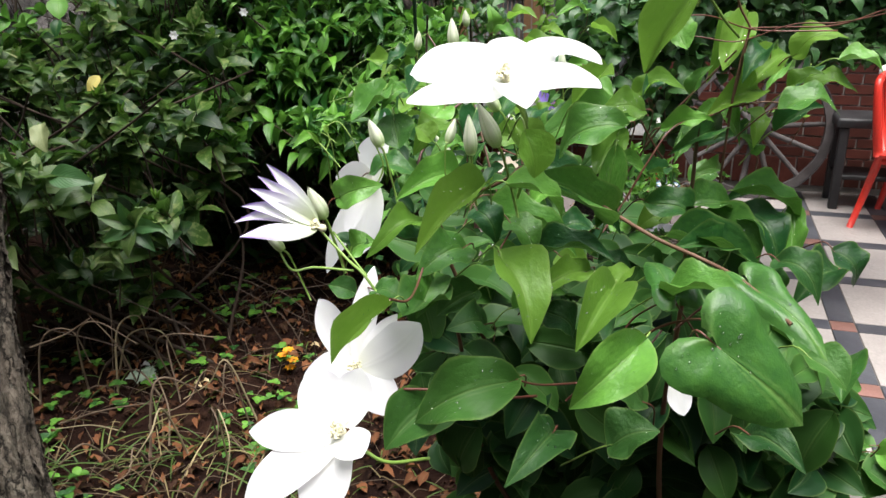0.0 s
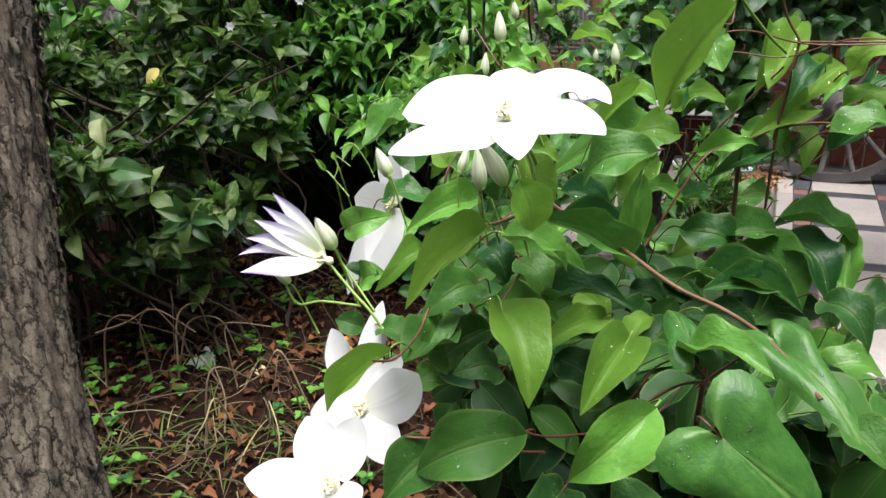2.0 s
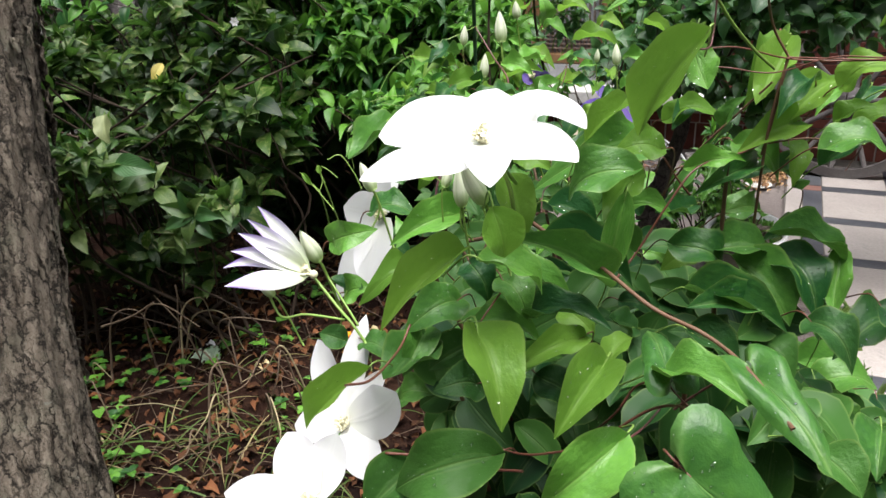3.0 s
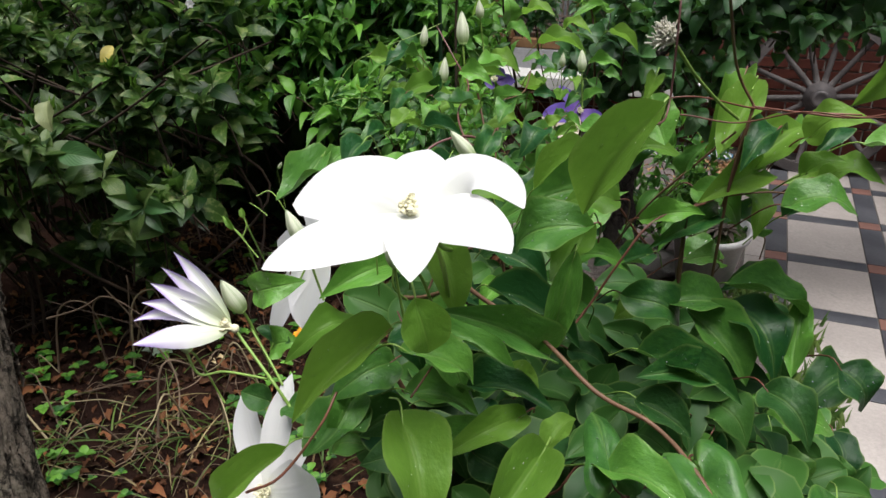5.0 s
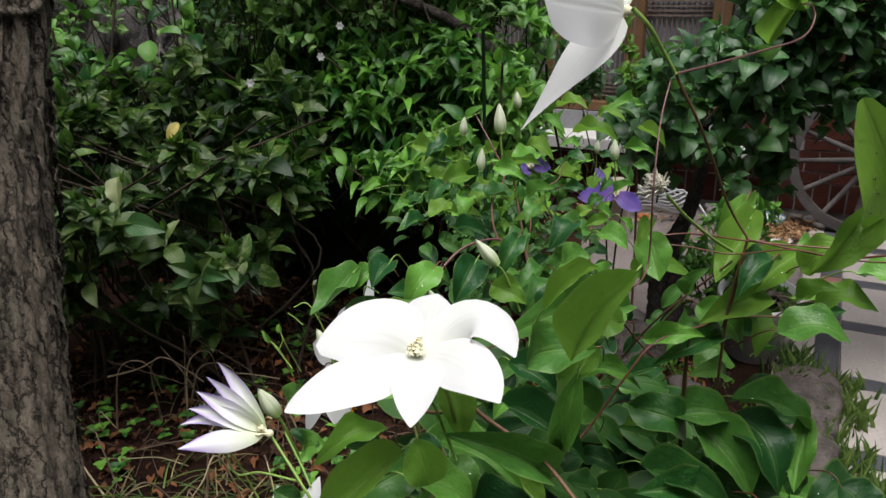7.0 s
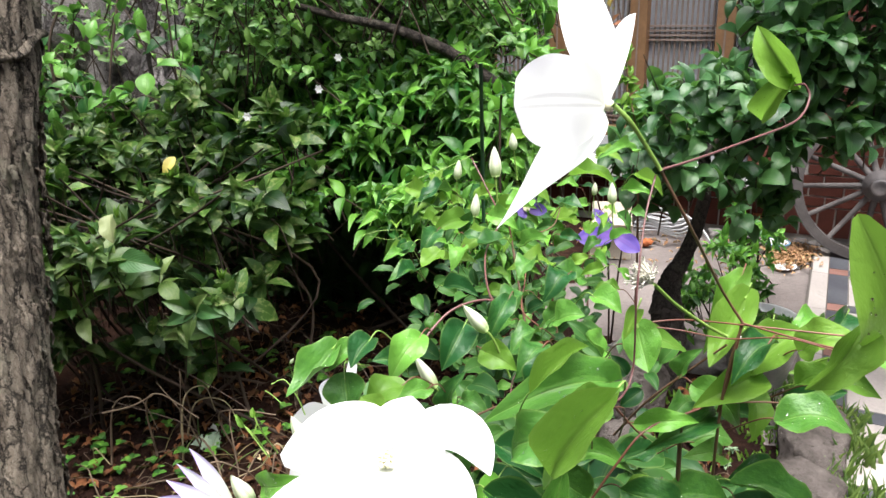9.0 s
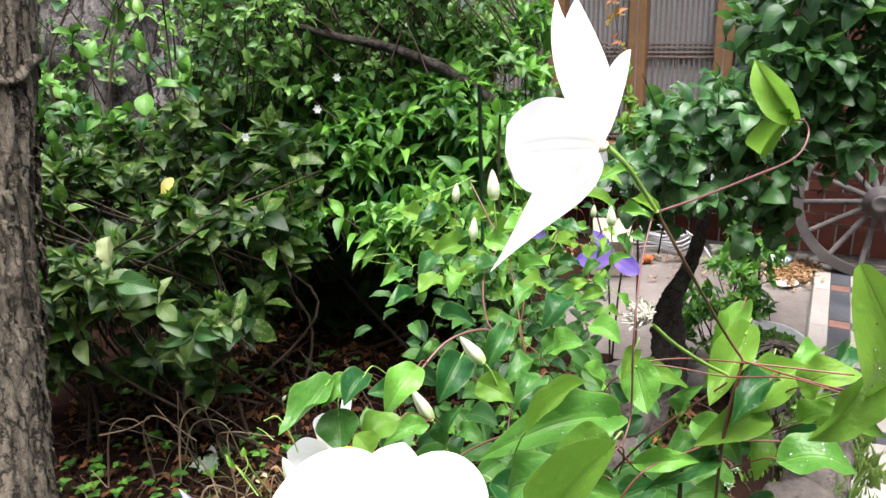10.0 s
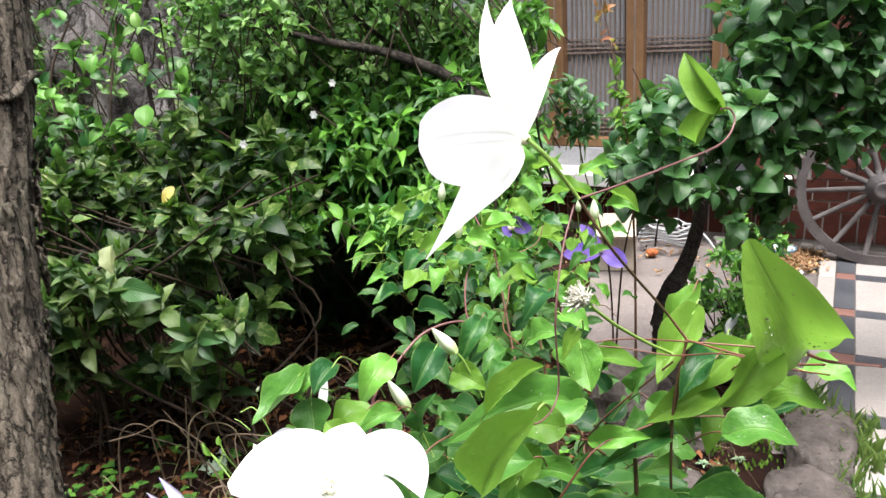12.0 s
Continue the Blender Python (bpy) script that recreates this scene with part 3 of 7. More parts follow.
# ---- the trunk beside the camera ----
def trunk_mesh(points, radii, sides=40, ridge=0.06, lumps=0.03, seed=1, mat=None, groove=0.0, name="trunk"):
    line = spline(points, 16 if sides < 80 else 70)
    n = len(line)
    bm = bmesh.new()
    rings = []
    for i, p in enumerate(line):
        k = i / (n - 1) * (len(radii) - 1)
        a = min(int(k), len(radii) - 2)
        r = radii[a] + (radii[a + 1] - radii[a]) * (k - a)
        ring = []
        for j in range(sides):
            t = j * 2 * math.pi / sides
            c = Vector((math.cos(t), math.sin(t), 0))
            g = abs(noise.noise(Vector((c.x * 9 + seed, c.y * 9, p.z * 2.6 + 4)))) + 0.5 * abs(noise.noise(Vector((c.x * 19, c.y * 19 + seed, p.z * 6))))
            rr = r * (1 - groove * max(0.0, 0.22 - g) + ridge * noise.noise(Vector((c.x * 5 + seed, c.y * 5, p.z * 3.0))) + lumps * noise.noise(Vector((c.x * 12, c.y * 12 + seed, p.z * 14))) * 1.5)
            ring.append(bm.verts.new(p + c * rr))
        rings.append(ring)
    for s, t in zip(rings, rings[1:]):
        for j in range(sides):
            bm.faces.new((s[j], s[(j + 1) % sides], t[(j + 1) % sides], t[j]))
    bm.faces.new(list(reversed(rings[0])))
    bm.faces.new(rings[-1])
    return mesh_of(bm, name, mat)


OUT = Matrix.Translation((-0.019, -0.011, -0.212)) @ Matrix.Scale(1.14, 4)
near_tree = thing("tree", OUT @ Vector((-0.755, 0.935, 0.25)), "old garden tree with rough grey-brown fissured bark", "tree")
put("trunk", trunk_mesh([(-0.745, 0.92, -0.05), (-0.820, 1.04, 0.4), (-0.876, 1.17, 0.9), (-0.885, 1.285, 1.35), (-0.865, 1.39, 1.75), (-0.80, 1.65, 3.2)], [0.155, 0.14, 0.128, 0.12, 0.118, 0.10], 180, 0.10, 0.04, 3, BARK, 0.35), near_tree, OUT)
for pts, r0, r1 in (([(-0.80, 1.65, 3.1), (-0.86, 1.75, 3.5), (-1.10, 1.9, 4.1), (-1.2, 1.9, 4.7)], 0.095, 0.02), ([(-0.80, 1.65, 3.1), (-0.72, 1.72, 3.5), (-0.40, 1.9, 3.9), (-0.25, 2.1, 4.5)], 0.075, 0.015), ([(-0.83, 1.7, 3.3), (-1.0, 1.5, 3.6), (-1.35, 1.3, 4.0)], 0.05, 0.01)):
    part("limb", tube(bmesh.new(), spline(pts, 8), r0, r1, 12, 0.15), BARK, near_tree, m=OUT)
chip_rnd = random.Random(8)
chip_poses = []
for k in range(420):
    z = chip_rnd.uniform(0.15, 1.9)
    ax = Vector((-0.770 - 0.125 * min(z, 0.95) + 0.02 * max(0, z - 1.2), 0.935 + 0.262 * z, z))
    t = chip_rnd.uniform(-2.6, 1.2)
    c = Vector((math.cos(t), math.sin(t), 0))
    r = 0.138 - 0.011 * z
    b = ax + c * r * 0.985
    tip = b + Vector((0, 0, -chip_rnd.uniform(0.02, 0.06))) + c * chip_rnd.uniform(0.002, 0.007)
    chip_poses.append(along(b, tip, c, chip_rnd.uniform(0.008, 0.022)))
tagged(put("loose_bark", many_blades("loose_bark", BARK, blade(lambda s: 0.7 + 0.3 * math.sin(s * 9), 0.3, 0.06, 0.1, 4, 1), chip_poses), near_tree, OUT), kind="stuff")
scar = bmesh.new()
bmesh.ops.create_uvsphere(scar, u_segments=20, v_segments=12, radius=1)
part("bark_scar", scar, plain("bared_wood", (0.16, 0.06, 0.03), 0.8, grain=0.3), near_tree, "reddish patch of bared wood", OUT @ Matrix.Translation((-0.815, 1.015, 0.80)) @ pose(0, 0, 0, 0, -6, -35) @ Matrix.Diagonal((0.014, 0.008, 0.045, 1)))
far_tree = thing("tree", (-2.60, 4.30, 0.0), "thick old trunk with grey flaking bark", "tree")
put("trunk", trunk_mesh([(-2.62, 4.3, -0.1), (-2.57, 4.3, 0.8), (-2.53, 4.3, 1.8), (-2.5, 4.3, 3.6)], [0.50, 0.42, 0.38, 0.34], 60, 0.22, 0.08, 7, GREY_BARK), far_tree)
part("limb", tube(bmesh.new(), spline([(-2.5, 4.3, 2.3), (-2.2, 4.2, 2.7), (-1.8, 4.1, 3.3)], 8), 0.14, 0.08, 14, 0.2), GREY_BARK, far_tree)


# ---- shrubs and trees with leaves ----
def leafy(name, at, label, category, shoots, leaf_mat, shape, size, width, pairs, spacing, seed, stem_mat=TWIG, loose=240, fold=0.25, arch=0.12, droop=0.35, out=0.8, jitter=0.5, wave=0.0, near_pale=None):
    """A plant: stems from its base and shoots with leaves in pairs. shoots: (tip, direction, length)."""
    r = random.Random(seed)
    plant = thing(name, at, label, category)
    spec = blade(shape, fold, arch, wave, 5, 1)
    poses_all = []
    stems = bmesh.new()
    for tip, d, length in shoots:
        tip, d = Vector(tip), Vector(d).normalized()
        start = tip - d * length
        side = d.cross(Vector((r.uniform(-1, 1), r.uniform(-1, 1), r.uniform(-1, 1)))).normalized()
        tube(stems, spline([start - Vector((0, 0, 0.06)), start.lerp(tip, 0.5) + side * 0.012, tip], 3), 0.0035, 0.0012, 4, cap=False)
        for k in range(pairs):
            p = tip - d * spacing * k
            side = (side.cross(d) + d * r.uniform(-0.2, 0.2)).normalized()
            for s in (1, -1) if k else (1, -1, 0):
                q = (d * (1 - out) + side * s * out + rnd_dir(r) * jitter * 0.6 + Vector((0, 0, -droop * (0.3 + 0.7 * r.random())))).normalized() if s else (d + rnd_dir(r) * 0.3).normalized()
                ln = size * r.uniform(0.62, 1.15) * (0.75 if k == 0 else 1.0)
                up = Vector((r.uniform(-0.5, 0.5), -0.35 + r.uniform(-0.5, 0.5), 1.0))
                poses_all.append(along(p, p + q * ln, up, ln * width * r.uniform(0.85, 1.15), r.uniform(-20, 20)))
    order = sorted(range(len(poses_all)), key=lambda i: poses_all[i].translation.y)
    near, rest = order[:loose], order[loose:]
    one = blade_mesh("leaf", leaf_mat, blade(shape, fold, arch, wave, 8, 2))
    two = blade_mesh("leaf", near_pale, blade(shape, fold, arch, wave, 8, 2)) if near_pale else one
    # two in five of the nearest leaves take the second material, if given
    for i in near:
        put("leaf", two if i % 5 < 2 else one, plant, poses_all[i])
    if rest:
        tagged(put("foliage", many_blades("foliage", leaf_mat, spec, [poses_all[i] for i in rest]), plant), kind="stuff")
    tagged(part("branching", stems, stem_mat, plant), kind="stuff")
    return plant


def limbs(plant, mat, lines):
    for pts, r0, r1 in lines:
        part("stem", tube(bmesh.new(), spline(pts, 8), r0, r1, 14 if r0 > 0.05 else 8, 0.15), mat, plant)


PALE_MOTTLED = leaf_surface("pale_mottled_leaf", (0.030, 0.082, 0.016), (0.115, 0.190, 0.046), 0.45, 0.25, 0.3, blotch=(0.240, 0.256, 0.120))
r = random.Random(21)
shoots = []
while len(shoots) < 330:
    x, y, z = r.uniform(-2.2, -0.62), r.uniform(1.75, 3.1), r.uniform(0.38, 1.36)
    front = 2.06 + 0.9 * max(0, x + 1.0) + 1.3 * max(0, z - 0.95) + 0.75 * max(0, 0.75 - z)
    lump = 0.16 * noise.noise(Vector((x * 2.2, y * 2.2, 5)))
    if y < front + lump * 0.6 or z > 1.22 + 0.12 * (y - 1.9) + lump or (x > -0.86 + 0.3 * max(0, z - 0.9) and z < 1.0) or (x > -1.02 and z < 0.66) or abs(x + 1.4) > 0.85 - 0.5 * abs(y - 2.45) + lump or (z < 0.6 and y > 2.5 and r.random() < 0.7):
        continue
    if r.random() < min(0.75, (y - front) * 0.9) or noise.noise(Vector((x * 5.5, y * 5.5, z * 6.5))) < -0.02:
        continue
    shoots.append(((x, y, z), (r.uniform(-0.5, 0.6), r.uniform(-0.7, 0.1), r.uniform(0.5, 1.2)), r.uniform(0.10, 0.22)))
p = leafy("shrub", (-1.3, 2.4, 0.1), "evergreen shrub with mottled yellow-green and dark leaves", "shrub", shoots, SHRUB_LEAF, ovate, 0.118, 0.50, 3, 0.028, 5, loose=300, jitter=0.6, droop=0.12, out=0.75, fold=0.14, near_pale=PALE_MOTTLED)
r = random.Random(4)
limbs(p, TWIG, [([(-1.3 + r.uniform(-0.5, 0.5), 2.5 + r.uniform(-0.2, 0.3), 0.08), (-1.3 + r.uniform(-0.7, 0.6), 2.4 + r.uniform(-0.3, 0.4), 0.6), (-1.3 + r.uniform(-0.9, 0.7), 2.2 + r.uniform(-0.3, 0.5), 1.15)], 0.007, 0.003) for k in range(16)])
# fresh upright leaf tufts at shoot ends
tr = random.Random(71)
tuft_poses, rosette_poses = [], []
for (x, y, z), d, ln in sorted(shoots, key=lambda s: s[0][1] - 0.5 * s[0][2])[:150]:
    c = Vector((x, y, z)) + Vector(d).normalized() * 0.03
    pick = tr.random()
    if pick < 0.30:
        for k in range(7):
            t = c + Vector((tr.uniform(-0.5, 0.5), tr.uniform(-0.6, 0.2), 1)).normalized() * tr.uniform(0.025, 0.048)
            tuft_poses.append(along(c, t, (0, -1, 0.3), tr.uniform(0.008, 0.013)))
    elif pick < 0.75:
        a0 = tr.random()
        for k in range(6):
            a = a0 + k * 1.05
            t = c + Vector((math.cos(a), -0.45, math.sin(a) * 0.55 + 0.1)).normalized() * tr.uniform(0.055, 0.085)
            rosette_poses.append(along(c, t, (0, -0.8, 0.7), tr.uniform(0.022, 0.032), tr.uniform(-20, 20)))
tagged(put("leaf_tuft", many_blades("leaf_tuft", YOUNG_LEAF, blade(lance, 0.4, 0.1, 0, 5, 1), tuft_poses), p), kind="stuff")
tagged(put("leaf_whorl", many_blades("leaf_whorl", PALE_MOTTLED, blade(ovate, 0.35, 0.14, 0.05, 7, 2), rosette_poses), p), kind="stuff")
yellow = blade_mesh("yellow_leaf", YELLOW_LEAF, blade(ovate, 0.2, 0.1))
put("yellow_leaf", yellow, p, along((-1.088, 2.345, 1.165), (-1.110, 2.300, 1.113), (0.3, -1, 0.6), 0.036), "yellowed leaf")
put("yellow_leaf", blade_mesh("yellow_leaf", leaf_surface("cream_leaf", (0.20, 0.25, 0.10), (0.42, 0.44, 0.22), 0.5, 0.25, 0.3), blade(roundish, 0.35, 0.12, 0.08)), p, along((-1.085, 1.975, 1.090), (-1.060, 1.930, 1.022), (0, -1, 0.3), 0.056), "pale mottled cream leaf")
big = blade_mesh("leaf", TREE_LEAF, blade(ovate, 0.2, 0.1, 0.03, 10, 3))
put("leaf", big, p, along((-1.145, 2.060, 0.922), (-1.010, 2.050, 0.902), (0, -0.8, 0.6), 0.072))
ros = blade_mesh("leaf", PALE_MOTTLED, blade(ovate, 0.3, 0.15, 0.03, 10, 3))
for k in range(7):
    a = k * 0.9
    c = Vector((-0.920, 2.060, 0.770))
    put("leaf", ros if k % 2 else big, p, along(c, c + Vector((math.cos(a), -0.35, math.sin(a) * 0.9)) * 0.100, (0, -1, 0.5), 0.044))

r = random.Random(33)
shoots = []
while len(shoots) < 760:
    x, y, z = r.uniform(-1.35, 0.02), r.uniform(2.25, 3.7), r.uniform(0.55, 1.62)
    front = 2.42 + 0.95 * max(0, z - 0.85) + 0.8 * max(0, 0.85 - z) + 0.35 * max(0, -x - 0.3)
    lump = 0.16 * noise.noise(Vector((x * 2.2, y * 2.2, 9)))
    if y < front + lump * 0.6 or z < (0.84 if x < -0.25 else 0.72) + lump * 0.5 or z > 1.2 + 0.4 * (y - 2.5) + lump or r.random() < min(0.7, (y - front) * 0.8) or noise.noise(Vector((x * 4.5, y * 4.5, z * 6.0))) < 0.0:
        continue
    shoots.append(((x, y, z), (r.uniform(-0.6, 0.6), r.uniform(-1.0, -0.1), r.uniform(0.0, 0.6)), r.uniform(0.12, 0.25)))
p = leafy("shrub", (-0.5, 3.0, 0.1), "bright green shrub with slender pointed leaves", "shrub", shoots, BRIGHT_LEAF, lance, 0.100, 0.40, 4, 0.032, 6, loose=280, droop=0.3, fold=0.3)
r = random.Random(5)
limbs(p, TWIG, [([(-0.5 + r.uniform(-0.4, 0.4), 3.2 + r.uniform(-0.2, 0.3), 0.08), (-0.5 + r.uniform(-0.5, 0.6), 3.0 + r.uniform(-0.3, 0.4), 0.6), (-0.5 + r.uniform(-0.7, 0.7), 2.9 + r.uniform(-0.3, 0.5), 1.3)], 0.009, 0.004) for k in range(7)])

# small-leaved tree above the shrubs, with a dark bent limb
r = random.Random(44)
shoots = []
while len(shoots) < 1150:
    x, y, z = r.uniform(-2.9, -0.12), r.uniform(2.95, 4.0), r.uniform(1.2, 2.15)
    if z < 1.34 + 0.1 * (y - 3) - 0.12 * (x < -1.5) or r.random() < min(0.6, (y - 3.0) * 0.6) or noise.noise(Vector((x * 4.0, y * 4.0, z * 5.0))) < -0.1:
        continue
    if -0.85 < x < 0.0 and y < 3.1 and 1.25 < z < 1.62 and r.random() < 0.78:
        continue
    if -0.70 < x / y < -0.45 and r.random() < 0.93 or x > -0.2 and r.random() < 0.5:
        continue
    shoots.append(((x, y, z), (r.uniform(-0.8, 0.8), r.uniform(-0.8, 0.3), r.uniform(-0.1, 0.9)), r.uniform(0.12, 0.3)))
for k in range(46):
    x = r.uniform(-1.35, -0.75)
    shoots.append(((x, r.uniform(2.72, 2.95), 1.50 - 0.17 * (x + 0.5) + r.uniform(-0.22, 0.22)), (r.uniform(-0.8, 0.8), r.uniform(-0.9, 0.0), r.uniform(-0.1, 0.8)), r.uniform(0.12, 0.22)))
p = leafy("small_tree", (-0.6, 3.4, 0.1), "small-leaved garden tree with a dark bent limb", "tree", shoots, SMALL_LEAF, roundish, 0.056, 0.56, 4, 0.032, 9, loose=260, droop=0.1, jitter=0.9)
limbs(p, DARK_BARK, [([(-0.30, 3.30, 0.0), (-0.28, 3.2, 0.7), (-0.22, 3.14, 1.13), (-0.14, 3.05, 1.29)], 0.030, 0.026),
                     ([(-0.14, 3.05, 1.28), (-0.29, 3.0, 1.40), (-0.50, 2.96, 1.50), (-0.78, 2.96, 1.565), (-1.3, 3.1, 1.70)], 0.026, 0.009),
                     ([(-0.54, 3.2, 1.50), (-0.7, 3.1, 1.7), (-0.8, 3.0, 2.1)], 0.010, 0.004),
                     ([(-1.6, 3.2, 0.1), (-1.62, 3.15, 1.2), (-1.58, 3.1, 2.2)], 0.014, 0.006)])

# tall hedge added to close the bed at the back, its leaves shade-dark
r = random.Random(55)
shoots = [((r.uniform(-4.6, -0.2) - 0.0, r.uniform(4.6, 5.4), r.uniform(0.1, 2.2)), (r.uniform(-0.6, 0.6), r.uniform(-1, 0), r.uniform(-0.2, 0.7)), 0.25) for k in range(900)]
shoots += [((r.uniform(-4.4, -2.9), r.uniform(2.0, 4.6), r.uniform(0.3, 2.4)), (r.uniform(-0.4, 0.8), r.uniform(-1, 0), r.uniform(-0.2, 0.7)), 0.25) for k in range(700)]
# low dark leaves added here imitate the shade under the shrubs
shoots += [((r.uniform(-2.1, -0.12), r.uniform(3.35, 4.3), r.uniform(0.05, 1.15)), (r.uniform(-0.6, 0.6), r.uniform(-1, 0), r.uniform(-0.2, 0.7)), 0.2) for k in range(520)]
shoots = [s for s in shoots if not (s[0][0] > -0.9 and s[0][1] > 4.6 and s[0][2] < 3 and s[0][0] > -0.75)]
p = leafy("hedge", (-2.5, 4.9, -0.03), "added tall hedge at the back of the bed, leaves coloured shade-dark", "hedge", shoots, SHADE_LEAF, ovate, 0.13, 0.5, 4, 0.05, 10, loose=0)
limbs(p, TWIG, [([(-2.5 + k * 0.25, 5.0, -0.05), (-2.5 + k * 0.27, 5.0, 1.2), (-2.5 + k * 0.3, 5.0, 2.6)], 0.02, 0.008) for k in range(-6, 7)])

# broad-leaved tree in front of the house
r = random.Random(66)
shoots = []
while len(shoots) < 760:
    x, y, z = r.uniform(0.30, 2.5), r.uniform(2.5, 3.6), r.uniform(0.85, 1.86)
    low = 1.08 + 0.5 * max(0, 0.85 - x) * (1 if z > 1.0 else 0) if x > 0.75 else 0.93
    if z < low or ((x - 1.35) / 1.15) ** 2 + ((y - 3.1) / 0.68) ** 2 + (max(0, z - 1.7) / 1.0) ** 2 > 1.05 + 0.5 * noise.noise(Vector((x * 2.5, y * 2.5, z * 2.5))) or r.random() < min(0.7, (y - 2.6) * 0.7):
        continue
    if y < 2.55 + 0.5 * min(1, max(0, x - 0.6)):
        continue
    if y > 2.9 and z < 1.6 and 0.55 < x < 1.45 and r.random() < 0.6:
        continue
    if x < 0.78 and (z > 1.22 + 1.2 * (x - 0.42) or r.random() < 0.45):
        continue
    shoots.append(((x, y, z), (r.uniform(-0.7, 0.7), r.uniform(-1.0, 0.0), r.uniform(-0.4, 0.6)), r.uniform(0.09, 0.14)))
for k in range(16):
    shoots.append(((0.80 + r.uniform(-0.16, 0.16), 3.10 + r.uniform(-0.12, 0.05), 0.86 + r.uniform(-0.09, 0.13)), (r.uniform(-0.7, 0.7), r.uniform(-1.0, 0.0), r.uniform(-0.6, 0.3)), 0.10))
p = leafy("tree", (0.50, 2.86, 0.08), "small tree with broad dark green leaves and a dark trunk", "tree", shoots, TREE_LEAF, roundish, 0.09, 0.72, 3, 0.042, 12, loose=290, droop=0.4, arch=0.16, fold=0.3)
limbs(p, DARK_BARK, [([(0.545, 2.96, 0.0), (0.536, 2.94, 0.20), (0.533, 2.97, 0.36), (0.53, 3.01, 0.44)], 0.080, 0.060),
                     ([(0.526, 2.985, 0.40), (0.528, 3.02, 0.47), (0.545, 3.04, 0.54), (0.585, 3.075, 0.61)], 0.066, 0.028),
                     ([(0.575, 3.07, 0.59), (0.615, 3.10, 0.68), (0.655, 3.152, 0.857), (0.655, 3.219, 1.132), (0.86, 3.2, 1.38), (1.20, 3.1, 1.75)], 0.031, 0.015),
                     ([(0.65, 3.17, 1.0), (0.9, 3.05, 1.3), (1.35, 3.0, 1.55), (1.8, 3.05, 1.75)], 0.018, 0.008),
                     ([(0.65, 3.16, 0.95), (0.48, 3.0, 1.2), (0.38, 2.95, 1.4)], 0.005, 0.0015)])

# ---- wagon wheel ----
WHEEL = HOUSE @ Matrix.Translation((0.462, 5.08, 0.0)) @ pose(0, 0, 0, -7, 0, 0)
wheel = thing("wagon_wheel", WHEEL, "weathered grey wooden wagon wheel leaning on the brick wall", "wheel")
R = 0.45
rim = bmesh.new()
for k in range(96):
    a0 = k * 2 * math.pi / 96
    rim_v = [rim.verts.new((rr * math.sin(a0), yy, R + rr * math.cos(a0))) for rr, yy in ((R, -0.022), (R, 0.022), (R - 0.05, 0.024), (R - 0.05, -0.024))]
rim.verts.ensure_lookup_table()
for k in range(96):
    for j in range(4):
        a, b = k * 4 + j, k * 4 + (j + 1) % 4
        c, d = ((k + 1) % 96) * 4 + j, ((k + 1) % 96) * 4 + (j + 1) % 4
        rim.faces.new([rim.verts[i] for i in (a, b, d, c)])
part("rim", rim, WHEEL_WOOD, wheel, "", WHEEL, smooth=False)
band = bmesh.new()
for k in range(96):
    a0 = k * 2 * math.pi / 96
    for rr, yy in ((R + 0.007, -0.026), (R + 0.007, 0.026), (R + 0.001, 0.026), (R + 0.001, -0.026)):
        band.verts.new((rr * math.sin(a0), yy, R + rr * math.cos(a0)))
band.verts.ensure_lookup_table()
for k in range(96):
    for j in range(4):
        a, b = k * 4 + j, k * 4 + (j + 1) % 4
        c, d = ((k + 1) % 96) * 4 + j, ((k + 1) % 96) * 4 + (j + 1) % 4
        band.faces.new([band.verts[i] for i in (a, b, d, c)])
part("iron_band", band, IRON, wheel, "rusty iron tyre", WHEEL, smooth=False)
for k in range(14):
    a0 = (k + 0.3) * 2 * math.pi / 14
    c, s = math.cos(a0), math.sin(a0)
    part("spoke", tube(bmesh.new(), [Vector((s * q, 0, R + c * q)) for q in (0.07, 0.13, 0.25, R - 0.04)], 0.019, 0.0145, 10), WHEEL_WOOD, wheel, "", WHEEL)
hub = lathe(bmesh.new(), [(0.0, -0.12), (0.045, -0.12), (0.05, -0.11), (0.056, -0.07), (0.085, -0.045), (0.092, 0.0), (0.085, 0.05), (0.06, 0.09), (0.0, 0.09)], 28)
part("hub", hub, IRON, wheel, "", WHEEL @ Matrix.Translation((0, 0, R)) @ pose(0, 0, 0, -90, 0, 0))
part("hub_ring", lathe(bmesh.new(), [(0.0, -0.124), (0.026, -0.124), (0.036, -0.128), (0.05, -0.124), (0.053, -0.10), (0.05, -0.10)], 24), IRON, wheel, "dark iron hub ring", WHEEL @ Matrix.Translation((0, 0, R)) @ pose(0, 0, 0, -90, 0, 0))

